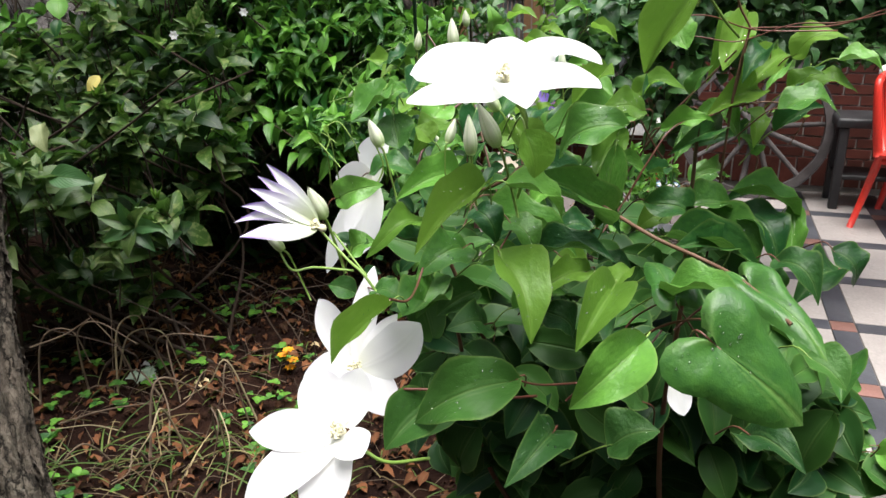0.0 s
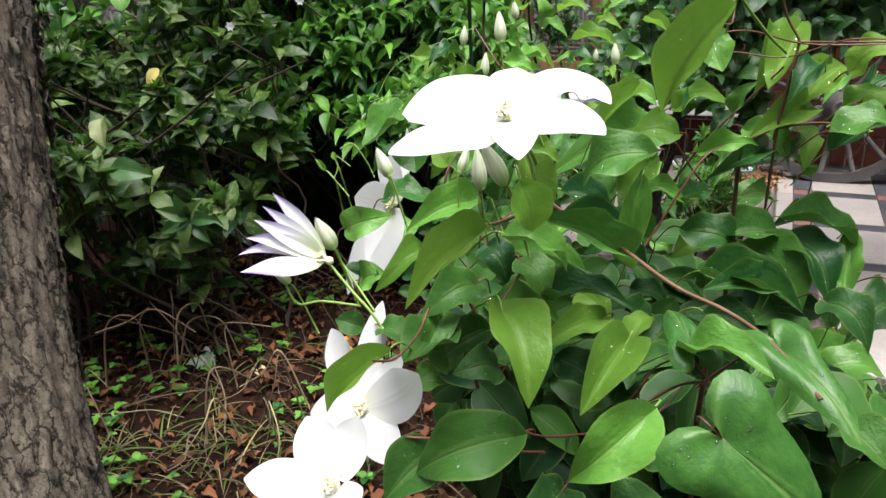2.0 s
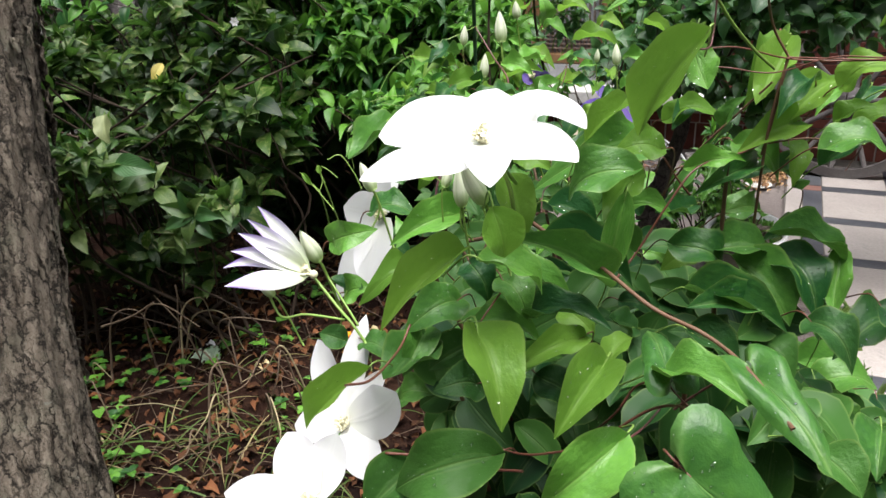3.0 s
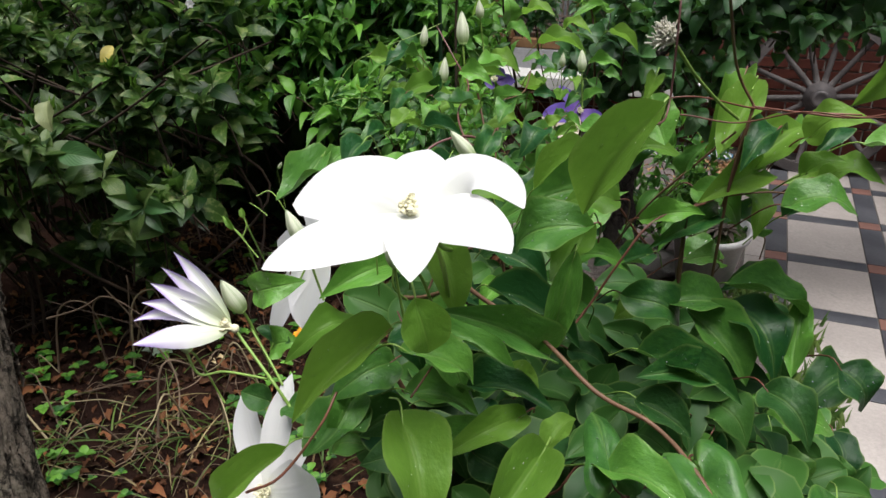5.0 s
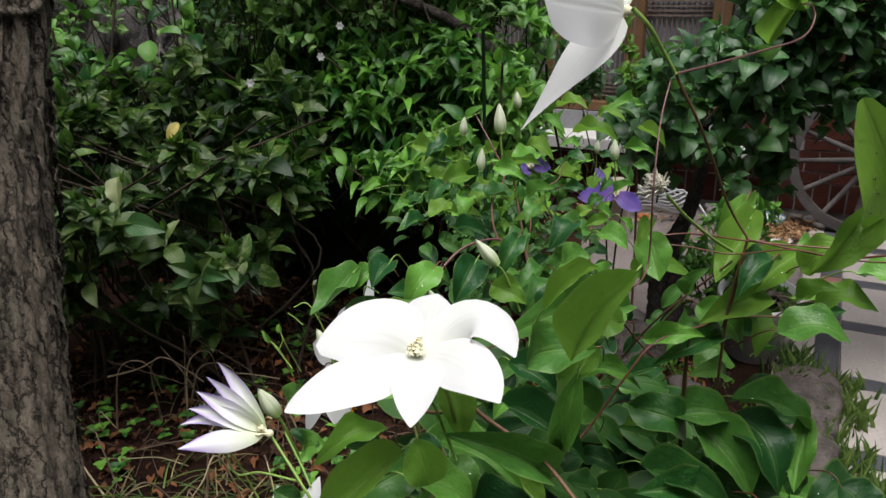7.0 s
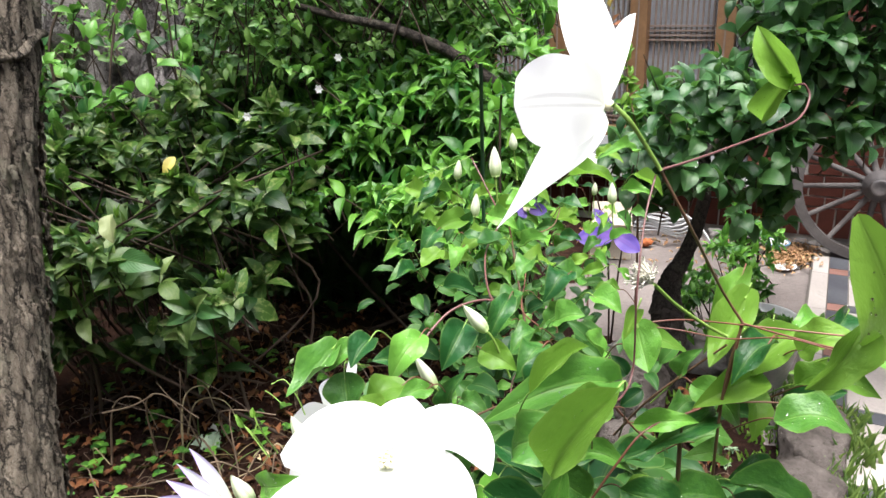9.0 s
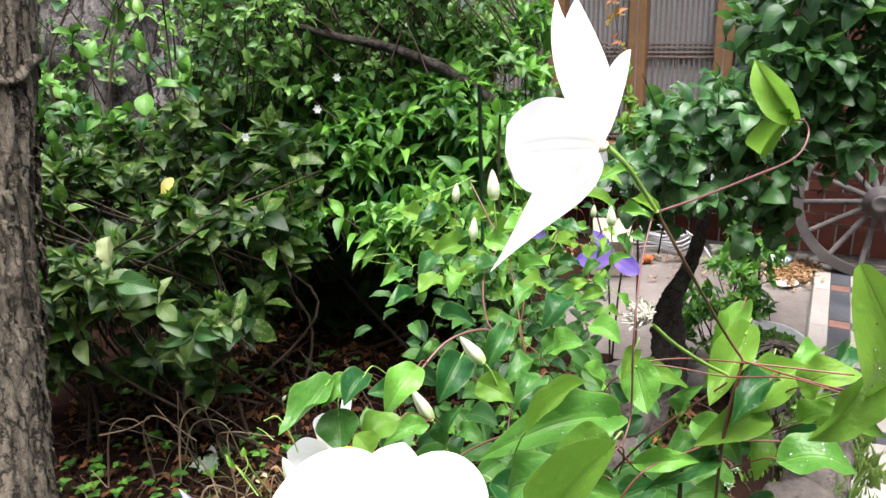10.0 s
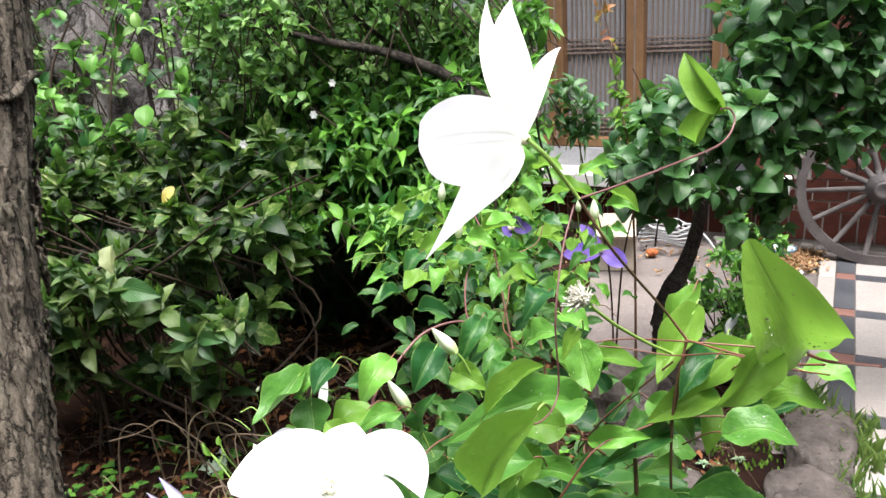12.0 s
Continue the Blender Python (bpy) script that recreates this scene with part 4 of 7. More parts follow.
# ---- red chair ----
CHAIR = HOUSE @ Matrix.Translation((1.33, 4.68, 0)) @ pose(0, 0, 0, 0, 0, 62)
chair = thing("chair", CHAIR, "red moulded plastic chair on the terrace", "chair")
part("seat", boxed(-0.22, 0.22, -0.22, 0.22, 0.415, 0.44, 0.012), RED_PLASTIC, chair, "", CHAIR)
part("apron", boxed(-0.205, 0.205, -0.205, 0.205, 0.375, 0.414, 0.01), RED_PLASTIC, chair, "", CHAIR)
for sx in (-1, 1):
    part("leg", tube(bmesh.new(), [Vector((sx * 0.19, -0.19, 0.42)), Vector((sx * 0.215, -0.225, 0.2)), Vector((sx * 0.235, -0.25, 0.0))], 0.024, 0.017, 10), RED_PLASTIC, chair, "", CHAIR)
    part("leg", tube(bmesh.new(), [Vector((sx * 0.19, 0.19, 0.42)), Vector((sx * 0.21, 0.23, 0.2)), Vector((sx * 0.23, 0.27, 0.0))], 0.024, 0.017, 10), RED_PLASTIC, chair, "", CHAIR)
    part("back_post", tube(bmesh.new(), spline([(sx * 0.2, 0.2, 0.42), (sx * 0.205, 0.235, 0.62), (sx * 0.18, 0.265, 0.79), (sx * 0.12, 0.275, 0.83)]), 0.024, 0.02, 10), RED_PLASTIC, chair, "", CHAIR)
part("top_rail", tube(bmesh.new(), spline([(-0.13, 0.275, 0.828), (0, 0.285, 0.838), (0.13, 0.275, 0.828)]), 0.021, 0.021, 10), RED_PLASTIC, chair, "", CHAIR)
for k in range(5):
    x = -0.12 + 0.06 * k
    part("back_slat", tube(bmesh.new(), [Vector((x, 0.2, 0.43)), Vector((x, 0.245, 0.63)), Vector((x, 0.28, 0.825))], 0.016, 0.014, 8), RED_PLASTIC, chair, "", CHAIR)
cloth = bmesh.new()
bmesh.ops.create_icosphere(cloth, subdivisions=4, radius=1)
for v in cloth.verts:
    v.co = Vector((v.co.x * 0.09, v.co.y * 0.05, v.co.z * 0.085)) * (1 + 0.35 * noise.noise(v.co * 2.5))
tagged(part("cloth", cloth, WHITE_CLOTH, None, "", CHAIR @ Matrix.Translation((0.05, 0.285, 0.80))), "crumpled white cloth over the chair back", "cloth")

# dark bench beside the wall
BENCH = HOUSE @ Matrix.Translation((1.25, 5.06, 0))
bench = thing("bench", BENCH, "low black metal bench against the wall", "bench")
part("top", boxed(-0.36, 0.6, -0.14, 0.17, 0.50, 0.56, 0.02), BLACK_METAL, bench, "", BENCH)
part("shelf", boxed(-0.32, 0.56, -0.1, 0.14, 0.18, 0.21, 0.01), BLACK_METAL, bench, "", BENCH)
for x in (-0.31, 0.55):
    for y in (-0.1, 0.13):
        part("leg", boxed(x - 0.025, x + 0.025, y - 0.025, y + 0.025, 0.0, 0.5, 0.006), BLACK_METAL, bench, "", BENCH)

# young broad-leaved saplings behind the mottled shrub
r = random.Random(303)
shoots = []
for k in range(44):
    shoots.append(((r.uniform(-1.95, -1.12), r.uniform(2.55, 2.95), 1.20 + 0.6 * r.random() ** 1.8), (r.uniform(-0.8, 0.8), r.uniform(-0.8, 0.2), r.uniform(0.1, 0.7)), r.uniform(0.1, 0.2)))
p = leafy("sapling", (-1.5, 2.75, 0.1), "young saplings with broad bright leaves on thin stems", "sapling", shoots, CLEMATIS_LEAF, ovate, 0.085, 0.62, 2, 0.05, 31, loose=200, droop=0.1, jitter=0.7)
limbs(p, TWIG, [([(-1.5, 2.8, 0.05), (-1.46, 2.75, 0.9), (-1.511, 2.677, 1.254), (-1.490, 2.823, 1.693)], 0.008, 0.004), ([(-1.55, 2.8, 0.05), (-1.66, 2.75, 0.9), (-1.733, 2.689, 1.423), (-1.662, 2.797, 1.712)], 0.008, 0.004), ([(-1.45, 2.8, 0.05), (-1.3, 2.75, 0.9), (-1.25, 2.72, 1.7)], 0.007, 0.003)])
BLOSSOM = blade_mesh("petal", WHITE_PETAL, blade(roundish, 0.2, 0.1, 0.0, 5, 1))
for c in ((-0.687, 2.854, 1.414), (-0.885, 2.481, 1.270), (-0.718, 2.712, 1.323)):
    bl = thing("blossom", c, "tiny white blossom among the shrub leaves", "blossom", "white blossoms in the shrubs")
    for k in range(6):
        a = k * 1.05
        put("petal", BLOSSOM, bl, along(c, Vector(c) + Vector((math.cos(a) * 0.016, -0.008, math.sin(a) * 0.016)), (0, -1, 0), 0.013))
    part("stem", tube(bmesh.new(), spline([Vector(c) + Vector((0, 0.30, -0.18)), Vector(c) + Vector((0, 0.12, -0.04)), Vector(c)], 4), 0.0015, 0.001, 5), GREEN_STEM, bl)

# knot ring high on the near trunk
ring = []
for k in range(19):
    a = math.radians(-150 + k * 11)
    ring.append(Vector((-0.872 + 0.121 * math.cos(a), 1.36 + 0.121 * math.sin(a), 1.575 + 0.018 * math.sin(a * 2.3) + 0.006 * math.sin(a * 7))))
part("knot_ring", tube(bmesh.new(), ring, 0.012, 0.007, 10, 0.5), BARK, near_tree, "old branch collar", OUT)
scar = bmesh.new()
bmesh.ops.create_uvsphere(scar, u_segments=24, v_segments=14, radius=1)
for v in scar.verts:
    v.co *= 1 + 0.18 * noise.noise(v.co * 2.3)
part("bark_scar", scar, plain("smooth_bark", (0.30, 0.25, 0.19), 0.8, grain=0.3), near_tree, "smooth healed patch of bark", OUT @ Matrix.Translation((-0.825, 1.268, 1.615)) @ pose(0, 0, 0, 0, 4, 20) @ Matrix.Diagonal((0.034, 0.010, 0.030, 1)))

# slender bush before the window
r = random.Random(909)
shoots = []
for k in range(20):
    shoots.append(((0.15 + r.uniform(-0.10, 0.10), 3.5 + r.uniform(-0.08, 0.08), 1.19 + r.uniform(-0.11, 0.11)), (r.uniform(-0.7, 0.7), r.uniform(-0.7, 0.2), r.uniform(0.1, 0.8)), 0.08))
for k in range(20):
    shoots.append(((0.44 + r.uniform(-0.12, 0.13), 3.3 + r.uniform(-0.12, 0.1), 1.06 + r.uniform(-0.13, 0.14)), (r.uniform(-0.8, 0.8), r.uniform(-0.8, 0.1), r.uniform(-0.1, 0.7)), 0.08))
p = leafy("sapling", (0.33, 3.42, -0.01), "slender leafy sapling in front of the lattice window", "sapling", shoots, TREE_LEAF, ovate, 0.075, 0.46, 3, 0.016, 37, stem_mat=GREEN_STEM, loose=120, droop=0.15)
limbs(p, TWIG, [([(0.33, 3.42, -0.05), (0.30, 3.45, 0.5), (0.20, 3.5, 0.9), (0.15, 3.5, 1.2)], 0.005, 0.002), ([(0.33, 3.42, -0.05), (0.36, 3.38, 0.5), (0.42, 3.32, 0.85), (0.47, 3.3, 1.15)], 0.005, 0.002)])

# ---- the clematis ----
clematis = thing("clematis", (0.30, 0.98, 0.11), "climbing clematis with large white flowers, buds and wet green leaves", "clematis")
LEAF_FORMS = [dict(fold=0.50, arch=0.12, wave=0.09, lobe=0.14, tip=0.20), dict(fold=0.32, arch=0.20, wave=0.11, lobe=0.12, tip=0.28), dict(fold=0.70, arch=0.08, wave=0.07, lobe=0.14, tip=0.15),
              dict(fold=0.30, arch=0.24, wave=0.12, lobe=0.12, twist=0.5, tip=0.35), dict(fold=0.50, arch=-0.10, wave=0.10, lobe=0.12, twist=-0.5), dict(fold=0.40, arch=0.16, wave=0.15, lobe=0.16, twist=0.3, tip=0.2),
              dict(fold=0.75, arch=0.15, wave=0.08, lobe=0.08)]
HEART_FORMS = {7: dict(fold=0.12, arch=0.08, wave=0.03, droop=0.10, seed=4), 8: dict(fold=0.85, arch=0.05, wave=0.03, droop=0.05, seed=6), 9: dict(fold=0.3, arch=0.10, wave=0.04, droop=0.15, seed=8)}


def leaf_blade(i, fine=1):
    if i in HEART_FORMS:
        return cordate(**HEART_FORMS[i])
    if i == 10:
        return blade(roundish, 0.30, 0.16, 0.07, 12 * fine, 4 * fine, seed=3)
    return blade(heart, nu=12 * fine, nv=4 * fine, seed=i, **LEAF_FORMS[i])


LEAVES = {}
# "old" picks the older leaf green that has shade mixed in
for nm, mt in (("", CLEMATIS_LEAF), ("young", YOUNG_LEAF), ("old", SHADED_OLD_LEAF)):
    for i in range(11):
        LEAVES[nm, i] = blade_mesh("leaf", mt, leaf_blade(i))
DROPS = []
for i in range(11):
    dr = random.Random(90 + i)
    rows = leaf_blade(i, 2)[0]
    bm = bmesh.new()
    for k in range(24 + i):
        p = Vector(rows[dr.randrange(len(rows) // 6, len(rows) - 27)])
        if abs(p.x) > 0.42 or p.y > 0.85:
            continue
        rad = dr.choice((0.004, 0.005, 0.006, 0.008, 0.009, 0.012, 0.017)) * dr.uniform(0.7, 1.1)
        res = bmesh.ops.create_icosphere(bm, subdivisions=2, radius=rad)
        sx = dr.uniform(1.2, 1.9)
        for w in res["verts"]:
            w.co = Vector((w.co.x * sx, w.co.y, max(w.co.z, -0.3 * rad) * 0.65)) + p + Vector((0, 0, 0.002))
    DROPS.append(mesh_of(bm, "rain_film", WATER))


def leaf(base, tip, width, up=(0.05, -0.55, 0.85), mat="", form=0, stalk=True):
    m = along(base, tip, up, width, (form - 2.5) * 6 if form < 7 else 0)
    ob = put("leaf", LEAVES[mat, form], clematis, m)
    b, d = Vector(base), (Vector(tip) - Vector(base)).normalized()
    end = b - d * 0.026 + Vector((0.004 * (form - 3), 0.040, -0.038))
    if stalk:
        part("petiole", tube(bmesh.new(), spline([b + d * 0.003, b - d * 0.014 + Vector((0, 0.006, -0.002)), end], 4), 0.0007, 0.0008, 5), RED_STEM if form % 2 else GREEN_STEM, ob)
    if form != 3 and base[1] < 1.0 and (Vector(tip) - Vector(base)).length > 0.035:
        tagged(put("rain_film", DROPS[form], ob, m, "beads of rain water"), kind="stuff")
    return ob


def vine(points, r0, r1, mat, name="stem"):
    return part(name, tube(bmesh.new(), spline(points, 8), r0, r1, 8, 0.12), mat, clematis)


def petal_blade(base, mid, tip, width, normal, cup=0.06, seed=0, shape=sepal, nu=16, nv=5):
    """A petal along a bent spine, with a channelled blade and a slightly wavy rim."""
    rnd = random.Random(seed)
    ph = rnd.random() * 6.28
    b, t, n = Vector(base), Vector(tip), Vector(normal)
    m = 2 * Vector(mid) - (b + t) / 2
    vs, uvs, fs = [], [], []
    for i in range(nu + 1):
        q = (i / nu) ** 0.85
        p = b * (1 - q) ** 2 + m * 2 * q * (1 - q) + t * q * q
        d = ((m - b) * (1 - q) + (t - m) * q).normalized()
        side = d.cross(n).normalized()
        up = side.cross(d)
        h = shape(q)
        for j in range(-nv, nv + 1):
            v = j / nv
            lift = cup * h * v * v + 0.035 * h * v * v * math.sin(ph + q * 9 + (1.7 if v > 0 else 0)) + 0.006 * h * math.cos(v * 9.0) * (1 - q)
            vs.append(tuple(p + side * (0.5 * width * h * v) + up * (width * lift)))
            uvs.append((q, 0.5 + 0.5 * v))
    w = 2 * nv + 1
    for i in range(nu):
        for j in range(2 * nv):
            fs.append((i * w + j, i * w + j + 1, (i + 1) * w + j + 1, (i + 1) * w + j))
    return vs, fs, uvs


PETAL_COUNT = [0]


def flower(centre, normal, mat, r=0.011):
    """The heart of a flower, with its stamens; petals are hung on it."""
    n = Vector(normal).normalized()
    bm = bmesh.new()
    bmesh.ops.create_uvsphere(bm, u_segments=14, v_segments=8, radius=0.004)
    m = Matrix.Translation(centre) @ n.to_track_quat("Z", "Y").to_matrix().to_4x4()
    f = part("flower", bm, STAMEN, clematis, {"white_petal": "open white flower", "violet_petal": "open violet flower"}.get(mat.name, "half-open white bud with violet tips"), m)
    st = bmesh.new()
    rr = random.Random(len(bpy.data.objects))
    for k in range(60):
        a, t = rr.random() * 6.283, rr.random() ** 0.6
        d = Vector((math.cos(a) * t * 0.75, math.sin(a) * t * 0.75, 1)).normalized()
        tube(st, spline([d * 0.003, d * 0.010 + Vector((0, 0, 0.002)), d * rr.uniform(0.009, 0.014)], 2), 0.0008, 0.0013, 5)
    tagged(part("stamen_tuft", st, STAMEN, f, "pale yellow stamens", m), kind="stuff")
    return f


def petal(f, centre, tip, width, normal, mat, mid=None, cup=0.06, shape=sepal):
    PETAL_COUNT[0] += 1
    c, t = Vector(centre), Vector(tip)
    c = c + (t - c).normalized() * 0.004
    middle = Vector(mid) if mid else c.lerp(t, 0.5) + Vector(normal).normalized() * (t - c).length * 0.05
    put("petal", blade_mesh("petal", mat, petal_blade(c, middle, t, width, normal, cup, PETAL_COUNT[0], shape)), f)


def bud(base, tip, r, mat=GREEN_BUD, name="bud"):
    """A closed pointed bud with four ribbed sepals."""
    b, t = Vector(base), Vector(tip)
    m = along(b, t, (0.2, -1, 0.2), (t - b).length)
    ln = (t - b).length
    q = r / ln
    bm = bmesh.new()
    sides = 24
    uvl = bm.loops.layers.uv.new("UVMap")
    rings = []
    for i in range(13):
        s = i / 12
        h = q * (math.sin(math.pi * min(1, 0.08 + s * 0.92) ** 0.7) ** 0.9 + 0.05) * (1 if s < 0.98 else 0.4)
        rings.append([bm.verts.new((h * (1 + 0.10 * math.cos(4 * k * 6.283 / sides)) * math.cos(k * 6.283 / sides), s, h * (1 + 0.10 * math.cos(4 * k * 6.283 / sides)) * math.sin(k * 6.283 / sides))) for k in range(sides)])
    for i in range(12):
        for k in range(sides):
            fc = bm.faces.new((rings[i][k], rings[i][(k + 1) % sides], rings[i + 1][(k + 1) % sides], rings[i + 1][k]))
            for lp, (a, c) in zip(fc.loops, ((0, 0), (0, 1), (1, 1), (1, 0))):
                ang = ((k + c) % 6) / 6
                lp[uvl].uv = ((i + a) / 12, ang)
    bm.faces.new(rings[0])
    bm.faces.new(list(reversed(rings[-1])))
    back = b - (t - b) * 0.9 + Vector((0.004, 0.006, -0.035))
    part("pedicel", tube(bmesh.new(), spline([b + (t - b) * 0.03, b - (t - b) * 0.35, back], 4), r * 0.2, r * 0.2, 6), GREEN_STEM, clematis)
    return part(name, bm, mat, clematis, "closed pointed bud", m)


def spent_head(centre, direction, r):
    """A flower that has dropped its petals: a tuft of pale stamens."""
    rr = random.Random(77)
    n = Vector(direction).normalized()
    m = Matrix.Translation(centre) @ n.to_track_quat("Z", "Y").to_matrix().to_4x4()
    bm = bmesh.new()
    for k in range(130):
        a, t = rr.random() * 6.283, rr.random()
        d = Vector((math.cos(a) * t * 0.95, math.sin(a) * t * 0.95, 1)).normalized()
        ln = r * rr.uniform(0.7, 1.1)
        tube(bm, spline([d * 0.002, d * ln * 0.6 + rnd_dir(rr) * 0.002, d * ln + rnd_dir(rr) * 0.005], 3), 0.0008, 0.0007, 4)
    part("spent_flower", bm, PALE_STAMEN, clematis, "spent flower head of pale stamens", m)


leaf((0.4000, 0.6400, 1.4800), (0.3530, 0.6010, 1.5660), 0.050, up=(-0.2, -0.9, 0.3), mat="young", form=10, stalk=False)
leaf((0.3720, 0.6200, 1.4920), (0.3452, 0.6052, 1.4552), 0.024, up=(-0.2, -0.9, 0.3), mat="young", form=0, stalk=False)
leaf((-0.0094, 0.5789, 1.1999), (-0.0581, 0.5565, 1.1619), 0.0249, mat="young", form=2)
leaf((0.0689, 0.5869, 1.2989), (0.0215, 0.5309, 1.2734), 0.0291, mat="young", form=2)
leaf((0.0869, 0.5578, 1.2514), (0.1106, 0.5020, 1.2154), 0.0431, mat="young", form=0)
leaf((0.0941, 0.5490, 1.3124), (0.1375, 0.5593, 1.2905), 0.0305, mat="", form=0)
leaf((0.1023, 0.5334, 1.3552), (0.1106, 0.5292, 1.3248), 0.0287, mat="young", form=2)
leaf((0.1744, 0.6498, 1.2546), (0.1128, 0.6116, 1.3093), 0.0314, mat="", form=0)
leaf((0.2009, 0.7223, 1.2942), (0.1856, 0.7077, 1.2221), 0.0250, mat="", form=2)
leaf((0.2098, 0.7401, 1.3173), (0.1444, 0.7590, 1.2907), 0.0463, mat="", form=1)
leaf((0.2312, 0.5907, 1.4502), (0.1914, 0.5899, 1.3901), 0.0327, mat="young", form=2)
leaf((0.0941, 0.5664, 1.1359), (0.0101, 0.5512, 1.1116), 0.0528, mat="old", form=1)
leaf((0.1843, 0.5010, 1.2049), (0.1338, 0.4734, 1.1700), 0.0403, mat="", form=0)
leaf((0.1776, 0.5772, 1.2155), (0.1442, 0.5205, 1.1962), 0.0357, mat="young", form=2)
leaf((0.1618, 0.6208, 1.2135), (0.1113, 0.5808, 1.2104), 0.0244, mat="young", form=1)
leaf((0.1251, 0.6401, 1.2215), (0.1833, 0.6133, 1.2367), 0.0292, mat="", form=0)
leaf((0.2137, 0.4242, 1.2456), (0.2696, 0.4045, 1.2008), 0.0766, up=(-0.1, -0.75, 0.65), form=7)
leaf((0.1029, 0.6510, 1.3355), (0.1174, 0.6219, 1.2970), 0.0299, mat="young", form=2)
leaf((0.2241, 0.5638, 1.2164), (0.2144, 0.6186, 1.2325), 0.0388, form=9)
leaf((0.2241, 0.5638, 1.2164), (0.2641, 0.5210, 1.2358), 0.0344, form=0)
leaf((0.2790, 0.5502, 1.2294), (0.3109, 0.4783, 1.2154), 0.0458, form=9)
leaf((0.2712, 0.7308, 1.2021), (0.3410, 0.6885, 1.1949), 0.0350, form=2)
leaf((0.3673, 0.8392, 1.1935), (0.4043, 0.7823, 1.1604), 0.0567, form=1)
leaf((0.2417, 0.8882, 1.2904), (0.1297, 0.8180, 1.2927), 0.0511, form=1)
leaf((0.2373, 0.7847, 1.3239), (0.1956, 0.7772, 1.3281), 0.0363, mat="young", form=1)
leaf((0.1402, 0.7423, 1.2510), (0.2137, 0.7161, 1.2217), 0.0335, form=2)
leaf((0.0773, 0.7020, 1.2330), (0.1617, 0.6672, 1.2253), 0.0354, form=0)
leaf((0.1834, 0.5955, 1.2086), (0.2026, 0.6218, 1.2204), 0.0199, mat="young", form=0)
leaf((0.2055, 0.8172, 1.2528), (0.2645, 0.8050, 1.2522), 0.0232, form=3)
leaf((-0.0674, 0.7221, 1.2539), (-0.0279, 0.7114, 1.2704), 0.0321, up=(0, -1, 0.3), form=1)
leaf((-0.0586, 0.7235, 1.2037), (-0.0541, 0.7310, 1.2143), 0.0395, form=0)
leaf((0.0443, 0.7636, 1.2652), (-0.0056, 0.7123, 1.2619), 0.0354, form=0)
leaf((0.0174, 0.7270, 1.2214), (-0.0356, 0.6872, 1.2173), 0.0298, mat="young", form=3)
leaf((-0.0387, 0.7722, 1.2647), (0.0047, 0.7601, 1.2741), 0.0353, form=1)
leaf((-0.0214, 0.8290, 1.3116), (-0.0148, 0.8072, 1.2817), 0.0427, form=4)
leaf((0.0199, 0.7946, 1.2947), (0.0053, 0.7979, 1.3094), 0.0289, mat="young", form=2)
leaf((0.0363, 0.8362, 1.3011), (0.0004, 0.8098, 1.2837), 0.0332, mat="young", form=3)
leaf((-0.0298, 0.8289, 1.3440), (-0.0588, 0.7691, 1.3204), 0.0299, form=4)
leaf((0.0542, 0.6841, 1.2127), (0.0160, 0.6448, 1.2089), 0.0427, form=1)
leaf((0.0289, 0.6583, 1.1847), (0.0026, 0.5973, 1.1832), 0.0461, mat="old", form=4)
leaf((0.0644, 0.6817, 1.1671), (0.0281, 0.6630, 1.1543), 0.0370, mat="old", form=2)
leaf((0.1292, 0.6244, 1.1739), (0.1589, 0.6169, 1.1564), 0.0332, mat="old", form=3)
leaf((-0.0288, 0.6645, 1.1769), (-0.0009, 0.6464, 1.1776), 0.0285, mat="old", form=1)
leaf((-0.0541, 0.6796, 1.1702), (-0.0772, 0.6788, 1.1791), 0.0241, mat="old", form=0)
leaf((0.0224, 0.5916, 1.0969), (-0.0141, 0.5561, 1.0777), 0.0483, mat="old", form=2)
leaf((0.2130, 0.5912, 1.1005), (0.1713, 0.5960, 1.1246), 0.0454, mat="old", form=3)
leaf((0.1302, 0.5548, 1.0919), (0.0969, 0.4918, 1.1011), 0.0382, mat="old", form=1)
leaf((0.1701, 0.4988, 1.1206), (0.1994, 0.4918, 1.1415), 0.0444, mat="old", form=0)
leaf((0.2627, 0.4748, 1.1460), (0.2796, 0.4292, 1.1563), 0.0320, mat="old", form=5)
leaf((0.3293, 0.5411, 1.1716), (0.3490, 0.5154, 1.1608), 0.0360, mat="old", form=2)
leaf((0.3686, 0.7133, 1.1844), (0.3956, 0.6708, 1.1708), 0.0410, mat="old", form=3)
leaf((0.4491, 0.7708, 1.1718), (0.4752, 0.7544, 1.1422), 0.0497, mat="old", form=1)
leaf((0.3665, 0.8332, 1.2184), (0.4445, 0.8348, 1.1909), 0.0368, form=0)
leaf((0.3033, 0.8138, 1.2104), (0.3590, 0.8234, 1.2085), 0.0421, form=2)
leaf((0.4292, 0.8358, 1.1964), (0.4110, 0.7793, 1.1552), 0.0261, form=4)
leaf((0.2606, 0.8131, 1.2146), (0.3221, 0.8102, 1.1889), 0.0420, form=3)
leaf((0.1389, 0.8064, 1.2588), (0.1846, 0.7886, 1.2433), 0.0351, form=2)
leaf((0.2137, 0.7715, 1.3046), (0.1847, 0.7359, 1.2683), 0.0310, mat="young", form=4)
leaf((0.1742, 0.7986, 1.3325), (0.2195, 0.8440, 1.3600), 0.0210, mat="young", form=2)
leaf((0.1667, 0.8914, 1.2770), (0.1901, 0.9120, 1.3142), 0.0318, form=0)
leaf((0.3231, 0.8625, 1.3060), (0.3644, 0.8355, 1.2862), 0.0334, form=3)
